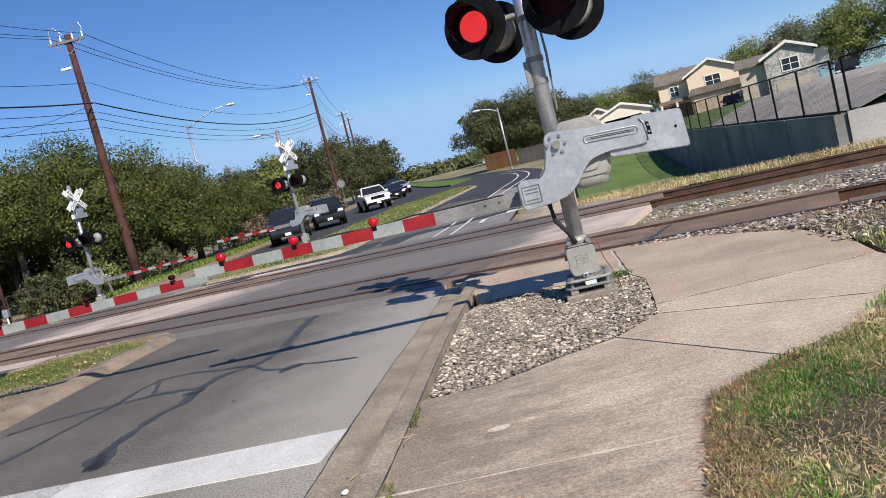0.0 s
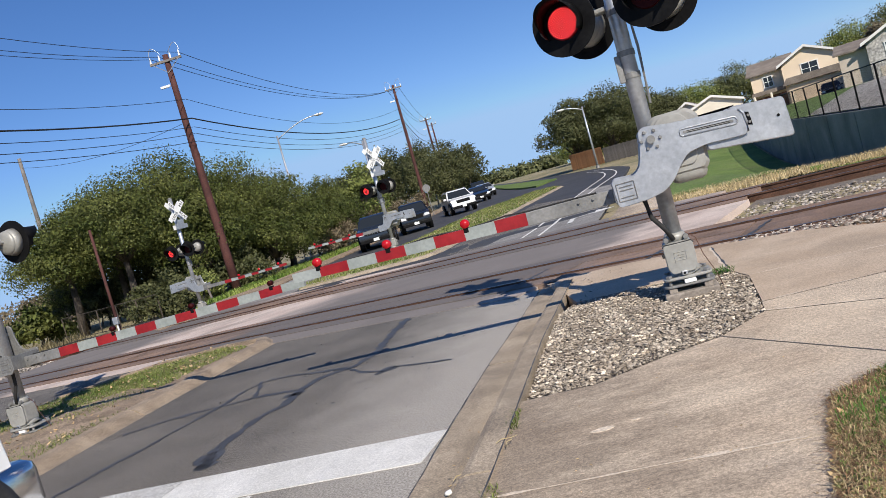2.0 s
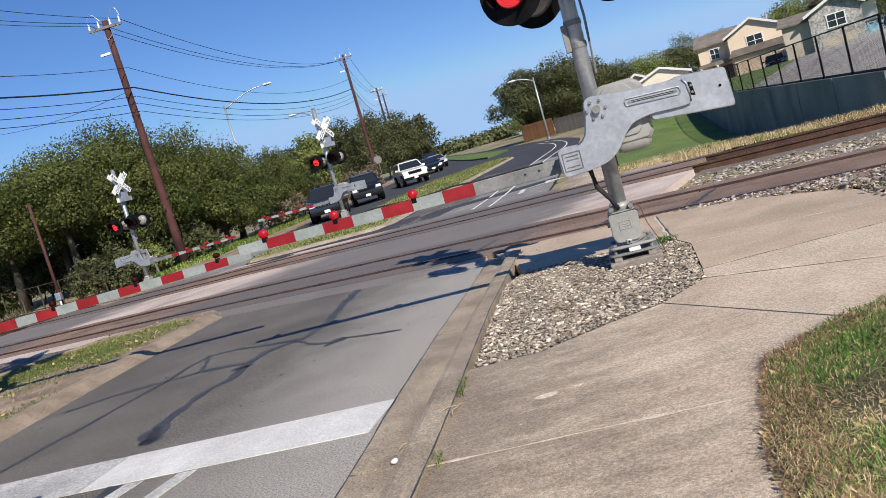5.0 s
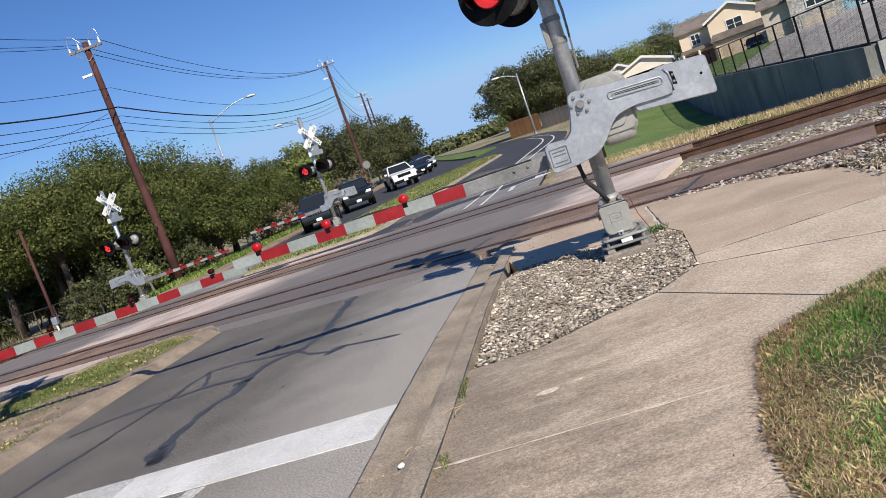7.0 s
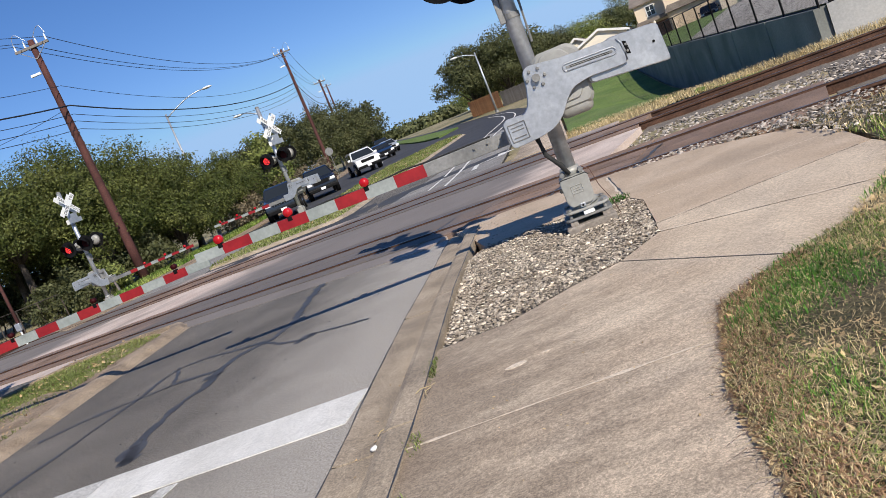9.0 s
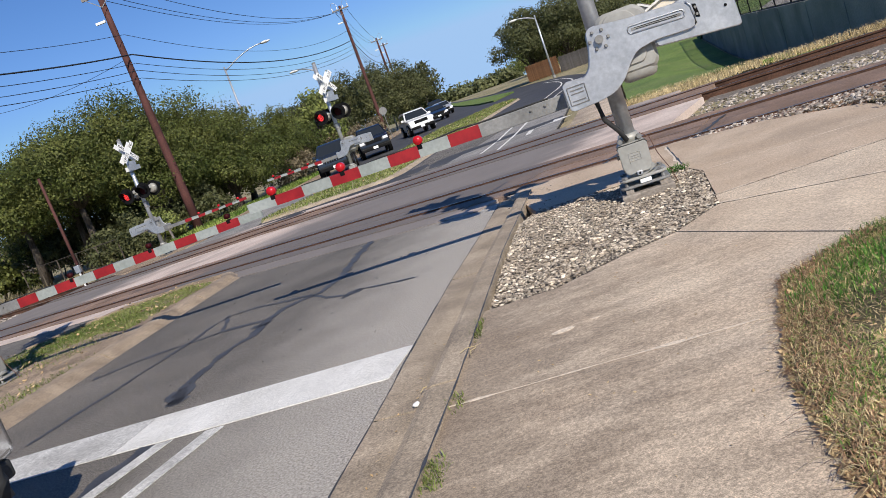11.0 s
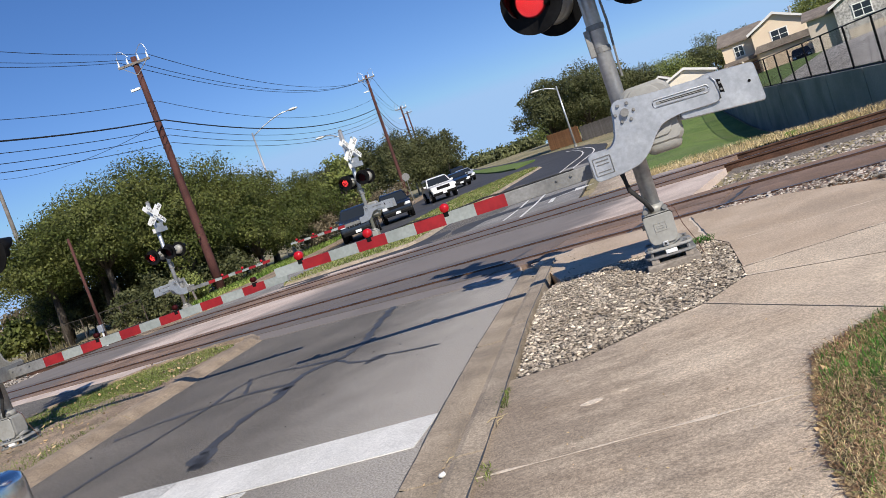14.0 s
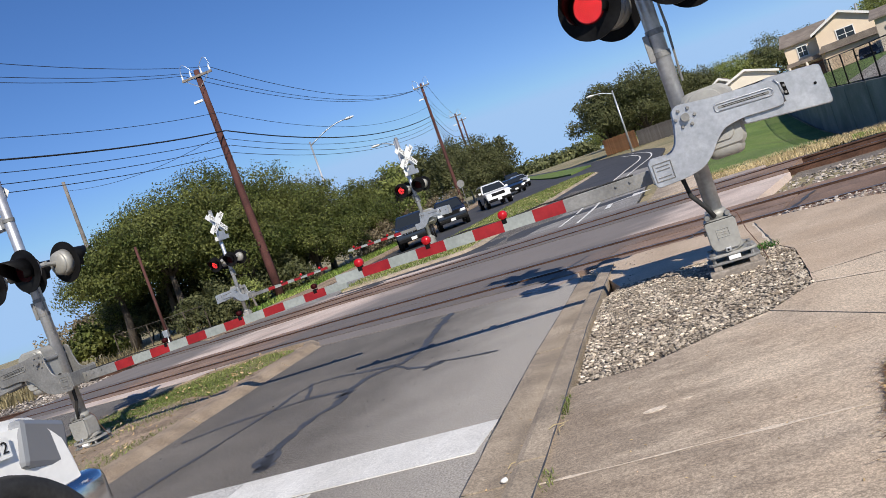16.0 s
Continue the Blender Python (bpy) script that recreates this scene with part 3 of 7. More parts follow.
for tu, end in ((T1, 0.05), (T2, -3.3)):
    tr = thing("railway_track", Matrix(), "rusty steel rails on timber ties and ballast", "railway track", "two tracks")
    for o in (-GAUGE / 2, GAUGE / 2):
        part("rail", rail(tu + o, -90, 42, -0.13), "rail", tr, "rusty brown steel rail")
        b = bmesh.new()
        for s in np.linspace(-90, 41, 40):
            p, q = track_xy(tu + o, s), track_xy(tu + o, s + 131 / 39)
            za, zb = min(height(p.x, p.y), 0.12) + 0.0425, min(height(q.x, q.y), 0.12) + 0.0425
            w = N * 0.026
            b.faces.new([b.verts.new(v) for v in ((p.x - w.x, p.y - w.y, za), (q.x - w.x, q.y - w.y, zb), (q.x + w.x, q.y + w.y, zb), (p.x + w.x, p.y + w.y, za))])
        part("rail_head", b, "railhead", tr, "wheel-worn rail top")
    for k in range(120):
        s = -80 + k * 0.95
        if -27.5 < s < end:
            continue
        p = track_xy(tu, s)
        if s > 34 or s < -62:
            continue
        bm = box(bmesh.new(), (0, 0, 0), (0.22, 2.5, 0.16), bevel=0.012)
        ob = part("tie", bm, "tie", tr)
        ob.matrix_basis = pose(p.x, p.y, min(height(p.x, p.y), 0.12) - 0.2, 0, 0, -27.8)
    # panels between and beside the rails, each of its own
    for o0, o1 in ((-1.3, -0.85), (-0.61, -0.012), (0.012, 0.61), (0.85, 1.3)):
        s = -26.6
        while s < end - 0.4:
            e = min(s + 2.42, end)
            part("panel", drape(band(tu + o0, tu + o1, s, e - 0.025), 0.02 + 0.008 * random.random(), 0.2, 3, 0.006), "panel", tr)
            s += 2.42


def heap(name, poly, count, lo, hi, mat, top, label, category, parent=None, seed=1, flat=0.6):
    """Many small broken stones over an outline, in one mesh."""
    rng = np.random.default_rng(seed)
    ico = [(0, 0, 1), (0.9, 0, 0.3), (0.28, 0.85, 0.3), (-0.72, 0.52, 0.3), (-0.72, -0.52, 0.3), (0.28, -0.85, 0.3), (0, 0, -0.6)]
    tri = [(0, 1, 2), (0, 2, 3), (0, 3, 4), (0, 4, 5), (0, 5, 1), (6, 2, 1), (6, 3, 2), (6, 4, 3), (6, 5, 4), (6, 1, 5)]
    xs, ys = [p[0] for p in poly], [p[1] for p in poly]
    verts, faces = [], []
    made = 0
    while made < count:
        x, y = rng.uniform(min(xs), max(xs)), rng.uniform(min(ys), max(ys))
        if not inside((x, y), poly):
            continue
        r = rng.uniform(lo, hi) * (1 if rng.random() < 0.85 else 1.5)
        turn = Euler(rng.uniform(-0.5, 0.5, 2).tolist() + [rng.uniform(0, 6.3)]).to_matrix()
        z = height(x, y) + top + rng.uniform(-0.3, 0.55) * r
        k = len(verts)
        jit = rng.uniform(0.75, 1.25, (7, 3))
        for v, j in zip(ico, jit):
            q = turn @ Vector((v[0] * r * j[0] * 1.2, v[1] * r * j[1] * 0.85, v[2] * r * j[2] * flat))
            verts.append((x + q.x, y + q.y, z + q.z))
        faces += [(a + k, b + k, c + k) for a, b, c in tri]
        made += 1
    ob = raw(name, verts, faces, mat)
    if parent:
        ob.parent = parent
        return tagged(ob, label=label, kind="stuff")
    return tagged(ob, label, category, kind="stuff")


# ballast shoulders and beds
for name, u0, u1, s0, s1 in (("ballast_bed", 8.9, 18.6, 0.1, 40), ("ballast_bed", 14.6, 18.6, -3.2, 0.1), ("ballast_bed", 8.9, 18.6, -70, -27)):
    alone(name, drape(band(u0, u1, s0, s1), -0.10, 0.1, 2.5, 0.03), "gravel_bed", "grey-brown stone bed under the rails", "ballast", kind="structure")
heap("ballast", band(12.1, 14.5, -3.1, 9), 3000, 0.02, 0.042, "ballast", -0.085, "loose pale broken stone between the tracks", "ballast", seed=3)
heap("ballast", band(9.2, 18.4, 9, 30), 2600, 0.03, 0.06, "ballast", -0.09, "loose pale broken stone along the rails", "ballast", seed=4)
heap("ballast", band(12.2, 15.0, -50, -27), 1600, 0.04, 0.08, "ballast", -0.08, "loose pale broken stone between the tracks", "ballast", seed=5)
heap("ballast", [(2.2, 9.75), (2.95, 9.0), (3.6, 8.2), (4.2, 7.7), (4.9, 8.2), (4.7, 8.55), (3.9, 9.0), (2.3, 9.85)], 620, 0.012, 0.03, "ballast", 0.03, "small stones spilled beside the crossing panels", "gravel", seed=6)

heap("ballast", [(3.3, 6.3), (3.5, 8.0), (4.6, 7.6), (6.6, 6.7), (9.0, 5.3), (6.6, 5.4), (4.4, 6.3)], 1500, 0.01, 0.026, "ballast", 0.105, "small stones strewn over dry earth by the rails", "gravel", seed=9)

# kerb and gutter beside the near lane
kerb = thing("kerb", Matrix(), "brown-stained concrete kerb and gutter", "kerb", kind="structure")
GUT = [(0.0, 0.006), (0.25, 0.0), (0.29, 0.035), (0.33, 0.095), (0.37, 0.105), (0.5, 0.105), (0.5, -0.1)]
for a, b in (((-2.2, -6), (-1.553, -0.02)), ((-1.55, 0), (-1.02, 3.7)), ((-1.018, 3.72), (-0.66, 6.4)), ((-0.656, 6.43), (-0.12, 9.75))):
    part("kerb_stone", strip([a, b], GUT, 0.8), "kerb", kerb)
alone("gutter_end", strip([(-0.12, 9.77), (-0.02, 10.2)], [(0, 0.006), (0.25, 0.002), (0.5, 0.03), (0.5, -0.1)], 0.3), "kerb", "sunken kerb end at the tracks", "kerb", kind="structure")

# sidewalk slabs
walkway = thing("sidewalk", Matrix(), "sun-bleached stained concrete sidewalk slabs", "sidewalk", kind="structure")
SLABS = (
    ([(-1.72, -6), (-0.62, -6), (-0.2, -3), (0.45, 0.9), (0.74, 2.64), (0.94, 3.185), (-0.62, 3.35), (-1.02, 0.5)], "concrete"),
    ([(-0.618, 3.353), (0.941, 3.188), (1.10, 3.58), (1.61, 3.91), (1.0, 5.13), (0.62, 5.0), (0.12, 4.75), (-0.36, 4.78)], "concrete"),
    ([(1.015, 5.14), (1.625, 3.92), (2.02, 4.05), (2.6, 4.61), (1.42, 5.52)], "concrete"),
    ([(1.43, 5.54), (2.62, 4.63), (3.15, 5.3), (3.22, 5.72), (1.5, 5.83)], "concrete"),
    ([(1.51, 5.85), (3.22, 5.74), (3.46, 6.6), (3.51, 7.6), (2.93, 8.72), (2.1, 9.4), (0.9, 9.95), (0.22, 10.1), (0.12, 9.7), (0.27, 7.95), (1.48, 7.76), (1.73, 7.5), (1.76, 6.98)], "concrete_plain"))
for outline, mat in SLABS:
    part("slab", drape(outline, 0.085, 0.16, 0.8), mat, walkway)
alone("sidewalk_edge", drape([(0.12, 9.72), (0.9, 9.97), (2.1, 9.42), (2.35, 9.8), (0.5, 10.3), (0.05, 10.3)], 0.03, 0.1, 1), "concrete_plain", "low concrete edge between sidewalk and rails", "sidewalk", kind="structure")
FAR_WALK = [(2.0, 18.8), (2.3, 19.9), (4.25, 30.2), (7.6, 48.6), (9.6, 58), (10.8, 57.6), (8.9, 48.2), (5.6, 30), (3.7, 19.8), (3.2, 18.2)]
alone("sidewalk_far", drape(FAR_WALK, 0.06, 0.15, 3), "concrete", "tan concrete sidewalk beyond the tracks", "sidewalk", kind="structure")

# stop line and other markings
bar = [(-0.88, 4.86), (-1.0, 4.33), (-3.0, 4.663), (-2.9, 5.212)]
alone("stop_line_end", drape([(-3.005, 4.664), (-3.7, 4.78), (-4.85, 5.0), (-4.8, 5.5), (-3.4, 5.3), (-2.905, 5.213)], 0.006, 0.005, 0.6), "paint_old", "worn grey end of the painted stop line", "road marking", kind="structure")
alone("stop_line", drape(bar, 0.006, 0.005, 0.6), "paint_line", "thick white painted stop line, worn at its end", "road marking", kind="structure")
alone("lane_stripe", drape([(-2.12, 4.48), (-2.25, 4.5), (-2.72, 3.2), (-2.6, 3.2)], 0.009, 0.006, 1), "paint_old", "worn white stripe before the stop line", "road marking", kind="structure")
alone("lane_stripe", drape([(-2.5, 4.55), (-2.63, 4.57), (-3.2, 3.2), (-3.08, 3.2)], 0.009, 0.006, 1), "paint_old", "worn white stripe before the stop line", "road marking", kind="structure")
for line in ([(-0.17, 21.0), (1.64, 30.5), (4.2, 43), (6.4, 53), (7.0, 60), (6.6, 68)], [(0.29, 20.2), (2.1, 30.0), (4.9, 43), (7.2, 53), (7.8, 60), (7.3, 68)]):
    alone("lane_stripe", strip(smooth_line(line), [(-0.05, 0.018), (0.05, 0.018)], 1), "paint_line", "white lane stripe beyond the tracks", "road marking", "pair of lane stripes", "structure")
for y in (62, 70, 80, 92, 106, 120):
    x = -3.2 if y < 75 else -3.0 - (y - 75) * 0.03
    alone("lane_dash", strip([(x, y), (x, y + 3)], [(-0.07, 0.02), (0.07, 0.02)], 1), "paint_line", "white lane dash on dark asphalt", "road marking", "lane dashes", "structure")
arrow = bmesh.new()
for tri in ([(-0.08, -1.0), (0.08, -1.0), (0.08, 0.2), (-0.08, 0.2)], [(-0.08, 0.2), (0.08, 0.2), (0.75, 0.55), (0.75, 0.75)], [(0.65, 0.25), (1.25, 0.75), (0.65, 1.1)]):
    pts = [(1.45 + 0.2 * y + x, 23.2 + y * 1.3 - 0.2 * x) for x, y in tri]
    arrow.faces.new([arrow.verts.new((x, y, height(x, y) + 0.02)) for x, y in pts])
alone("turn_arrow", arrow, "paint_line", "white painted turn arrow on pale asphalt", "road marking", kind="structure")


def seam(line, w, seed, sway=0.035):
    """A sealed crack: an uneven dark band of tar."""
    rng = random.Random(seed)
    pts = [Vector(p) for p in line]
    fine = []
    for a, b in zip(pts, pts[1:]):
        k = max(2, int((b - a).length / 0.09))
        fine += [a + (b - a) * i / k for i in range(k)]
    bm, prev = bmesh.new(), None
    for i, p in enumerate(fine):
        d = (fine[min(i + 1, len(fine) - 1)] - fine[max(i - 1, 0)]).normalized()
        side = Vector((d.y, -d.x))
        ww = w * (0.55 + 0.9 * rng.random()) * (1 if rng.random() < 0.93 else 1.7)
        p = p + side * (sway * noise.noise((p.x * 3, p.y * 3, seed)))
        pair = [bm.verts.new((q.x, q.y, height(q.x, q.y) + 0.0035)) for q in (p - side * ww, p + side * ww)]
        if prev:
            bm.faces.new((prev[0], prev[1], pair[1], pair[0]))
        prev = pair
    bmesh.ops.recalc_face_normals(bm, faces=bm.faces)
    return bm


SEAMS = (
    ([(-2.0, 11.4), (-2.07, 9.58), (-2.08, 8.56), (-2.24, 8.1), (-2.47, 8.0), (-2.62, 7.88), (-2.69, 7.54), (-2.7, 7.0), (-2.82, 6.84), (-2.91, 6.37), (-2.96, 5.89), (-2.87, 5.5), (-2.87, 5.3)], 0.051),
    ([(-4.3, 5.7), (-4.11, 6.39), (-3.98, 6.71), (-3.87, 7.23), (-3.68, 7.78), (-3.6, 8.36), (-3.46, 8.63), (-3.11, 8.55), (-2.6, 8.25), (-2.24, 8.1)], 0.030),
    ([(-4.73, 7.6), (-4.22, 7.8), (-3.72, 7.78), (-3.19, 7.77), (-2.69, 7.54)], 0.032),
    ([(-2.3, 8.05), (-2.05, 7.63), (-1.77, 7.39), (-1.67, 7.48), (-1.35, 7.28), (-0.96, 7.04)], 0.022),
    ([(-3.53, 8.71), (-3.3, 7.83), (-3.42, 7.67)], 0.022),
    ([(-1.65, 7.5), (-1.77, 7.39), (-1.9, 7.24)], 0.054),
    ([(-2.72, 7.45), (-2.76, 7.2)], 0.095),
    ([(-2.96, 5.85), (-2.88, 5.55), (-2.88, 5.3)], 0.115),
    ([(-2.7, 4.6), (-2.85, 4.2), (-2.9, 3.6)], 0.068),
    ([(-6.0, 13.0), (-3.2, 11.9), (-1.5, 11.0), (-0.3, 10.35)], 0.041),
    ([(-2.7, 12.4), (-1.9, 15.2), (-1.4, 17.2), (-0.5, 20)], 0.068),
    ([(1.1, 11.5), (2.2, 13.0), (2.6, 13.3)], 0.068),
    ([(-8.5, 15.0), (-4.5, 17.2), (-2.2, 19.8)], 0.054),
    ([(-1.7, 24.8), (0.2, 33.0), (1.2, 37.0)], 0.041))
for k, (line, w) in enumerate(SEAMS):
    alone("sealed_crack", seam(line, w, k), "tar", "dark tar band sealing a crack in the road", "tar seam", "sealed cracks", "structure")

for line in ([(2.3, 8.95), (2.5, 9.69), (3.3, 10.9)], [(1.2, 9.9), (1.75, 10.75)], [(-0.6, 10.6), (0.2, 12.1)]):
    strap = seam(line, 0.03, 40)
    for v in strap.verts:
        v.co.z += 0.028
    alone("sealed_crack", strap, "tar", "dark tar band across the crossing panels", "tar seam", "sealed cracks", "structure")

# gravel pad under the near signal
for px, py, sc in ((0.055, 3.895, 1.0), (0.235, 3.93, 0.42)):
    blot = [(px + sc * dx, py + sc * dy) for dx, dy in ((-0.07, -0.002), (-0.03, -0.03), (0.025, -0.028), (0.07, 0.0), (0.045, 0.03), (0.0, 0.034), (-0.045, 0.018))]
    alone("pale_patch", drape(rounded(blot, 0.02, 3), 0.0872, 0.003, 1), "pale_edge", "pale chipped patch on the sidewalk", "patch", "pale patches", "structure")
for line, w, z in (([(-1.54, 0.1), (-1.0, 3.83), (-0.88, 4.85), (-0.64, 6.52), (-0.33, 8.4), (-0.14, 9.7)], 0.004, 0.004),
                   ([(-1.04, 0.2), (-0.505, 3.72), (-0.16, 6.4), (0.37, 9.7)], 0.004, 0.104)):
    joint = seam(line, w, 60, 0.005)
    for v in joint.verts:
        v.co.z += z
    alone("kerb_joint", joint, "tar", "dirty dark joint along the kerb", "joint", "kerb joints", "structure")
for line, w, mat, z in (([(-0.6, 3.364), (0.93, 3.198)], 0.008, "pale_edge", 0.083),
                        ([(1.5, 5.845), (3.22, 5.735)], 0.007, "pale_edge", 0.083),
                        ([(1.78, 7.0), (3.46, 6.6)], 0.006, "pale_edge", 0.083),
                        ([(2.01, 9.28), (1.93, 8.8), (1.86, 8.36), (1.74, 7.62)], 0.016, "pale_edge", 0.083),
                        ([(2.025, 9.28), (1.945, 8.8), (1.875, 8.36), (1.755, 7.62)], 0.007, "tar", 0.085),
                        ([(1.43, 5.535), (2.61, 4.625)], 0.008, "pale_edge", 0.083)):
    joint = seam(line, w, 71, 0.004)
    for v in joint.verts:
        v.co.z += z
    alone("slab_joint", joint, mat, "pale chipped edge along a slab joint", "joint", "slab joints", "structure")
PAD = [(-0.33, 4.82), (0.12, 4.79), (0.62, 5.05), (1.01, 5.18), (1.43, 5.56), (1.752, 6.98), (1.722, 7.49), (1.475, 7.745), (0.25, 7.93), (0.05, 7.5), (-0.15, 6.2)]
pad = alone("gravel_pad", drape(PAD, 0.06, 0.15, 0.5, 0.02), "gravel_bed", "bed of pale loose gravel round the signal base", "gravel bed", kind="structure")
heap("gravel", PAD, 16000, 0.0065, 0.0145, "gravel", 0.075, "pale loose gravel", "gravel", pad, seed=8)
rng = random.Random(5)
shapes = []
for k in range(6):
    bm = bmesh.new()
    bmesh.ops.create_icosphere(bm, subdivisions=1, radius=1)
    for v in bm.verts:
        v.co *= rng.uniform(0.75, 1.2)
        v.co.z *= 0.6
    me = bpy.data.meshes.new("stone")
    bm.to_mesh(me)
    bm.free()
    me.materials.append(M["gravel"])
    shapes.append(me)
made = 0
while made < 260:
    x, y = rng.uniform(-0.3, 1.7), rng.uniform(4.8, 7.8)
    if not inside((x, y), PAD):
        continue
    ob = new("stone", shapes[made % 6])
    ob.parent = pad
    r = rng.uniform(0.009, 0.017)
    ob.matrix_basis = Matrix.LocRotScale((x, y, height(x, y) + 0.088), Euler((0, 0, rng.uniform(0, 6))), (r * 1.3, r, r))
    made += 1

# medians
MED1 = [(-5.55, 0), (-5.3, 4), (-5.02, 7.5), (-4.85, 9.3), (-4.52, 12.2), (-4.75, 12.9), (-5.7, 13.35), (-7.2, 13.45), (-8.7, 12.5), (-9.5, 9), (-9.9, 3), (-10, 0)]
alone("median", drape([(x - 0.28 if x > -6 else x, y - (0.15 if y > 12 else 0)) for x, y in MED1], 0.055, 0.25, 0.7, 0.03), "soil", "bare sandy soil median with patches of grass", "median", kind="structure")
K2 = [(0.0, 0.0), (-0.07, 0.02), (-0.13, 0.08), (-0.18, 0.10), (-0.31, 0.105), (-0.31, -0.05)]
kerb2 = thing("kerb", Matrix(), "brown-stained rounded concrete kerb of the median", "kerb", kind="structure")
for a in ([(-5.55, 0), (-5.3, 4), (-5.16, 5.6)], [(-5.158, 5.63), (-5.02, 7.5), (-4.93, 8.5)], [(-4.928, 8.53), (-4.85, 9.3), (-4.66, 11)], [(-4.655, 11.03), (-4.52, 12.2), (-4.75, 12.9), (-5.7, 13.35)], [(-5.73, 13.36), (-7.2, 13.45), (-8.7, 12.5)]):
    part("kerb_stone", strip(a, K2, 0.6), "kerb_brown", kerb2)
MED2 = [(-8.1, 25.8), (-6.27, 24.9), (-3.6, 24.3), (-2.95, 25.0), (-1.8, 30.9), (0.3, 40.2), (3.1, 52.0), (2.9, 54.6), (1.67, 55.7), (-2.3, 48.9), (-4.3, 38.6), (-5.6, 32.5), (-7.07, 28.75), (-8.2, 26.6)]
alone("median_far", drape(MED2, 0.10, 0.25, 1.5, 0.03), "turf", "long grass median beyond the tracks", "median", kind="structure")
kerb3 = thing("kerb", Matrix(), "pale concrete kerb round the grass median", "kerb", kind="structure")
ring = [(-8.2, 26.6), (-8.1, 25.7), (-6.27, 24.75), (-3.3, 23.95), (-2.75, 24.8), (-1.62, 30.9), (0.48, 40.2), (3.36, 52.4), (3.1, 54.9), (1.67, 56.0), (-2.4, 49.0), (-4.4, 38.6), (-5.7, 32.5), (-7.17, 28.75), (-8.2, 26.6)]
for a, b, c in zip(ring[0::2], ring[1::2], ring[2::2]):
    part("kerb_stone", strip([a, b, c], K2, 2.0), "kerb", kerb3)
alone("median_island", drape([(2.0, 66), (4.2, 72), (2.2, 88), (-1.2, 112), (-3.0, 128), (-3.6, 126), (-2.4, 108), (-0.6, 86), (0.8, 72)], 0.14, 0.25, 4), "lawn", "far grass island in the road", "median", kind="structure")
alone("shoulder", drape([(-14.8, 27.5), (-13.2, 25.4), (-11.1, 28.4), (-10.4, 36.8), (-9.4, 47), (-8.4, 60), (-7.4, 75), (-6.8, 98), (-8.4, 98), (-9.4, 75), (-10.2, 60), (-10.9, 47), (-12.6, 36), (-14.6, 32)], 0.03, 0.15, 3, 0.03), "soil", "sandy road shoulder with worn path", "shoulder", kind="structure")
VERGE = [(0.45, 0.9), (0.75, 2.64), (0.96, 3.19), (1.11, 3.56), (1.64, 3.86), (2.02, 4.02), (2.64, 4.6), (3.18, 5.28), (3.26, 5.7), (3.5, 6.6), (3.56, 7.6), (4.2, 7.5), (6.5, 6.6), (14, 2.0), (14, -6), (-0.6, -6), (-0.17, -3)]
alone("verge", drape(VERGE, 0.09, 0.2, 0.9, 0.03), "thatch", "grass verge with straw and dead leaves beside the sidewalk", "grass", kind="structure")
LAWN = [tuple(track_xy(21.0, -6.4)), tuple(track_xy(20.6, -2)), (6.6, 18.2), (9.7, 18.9), (16.6, 55.5), (26, 80), (18, 84), (12.5, 72), (11, 58), (9.0, 48), (5.7, 30), (3.9, 20.5)]
alone("lawn", drape(LAWN, 0.02, 0.1, 2.5, 0.04), "lawn", "mown green lawn sloping into a hollow", "lawn", kind="structure")


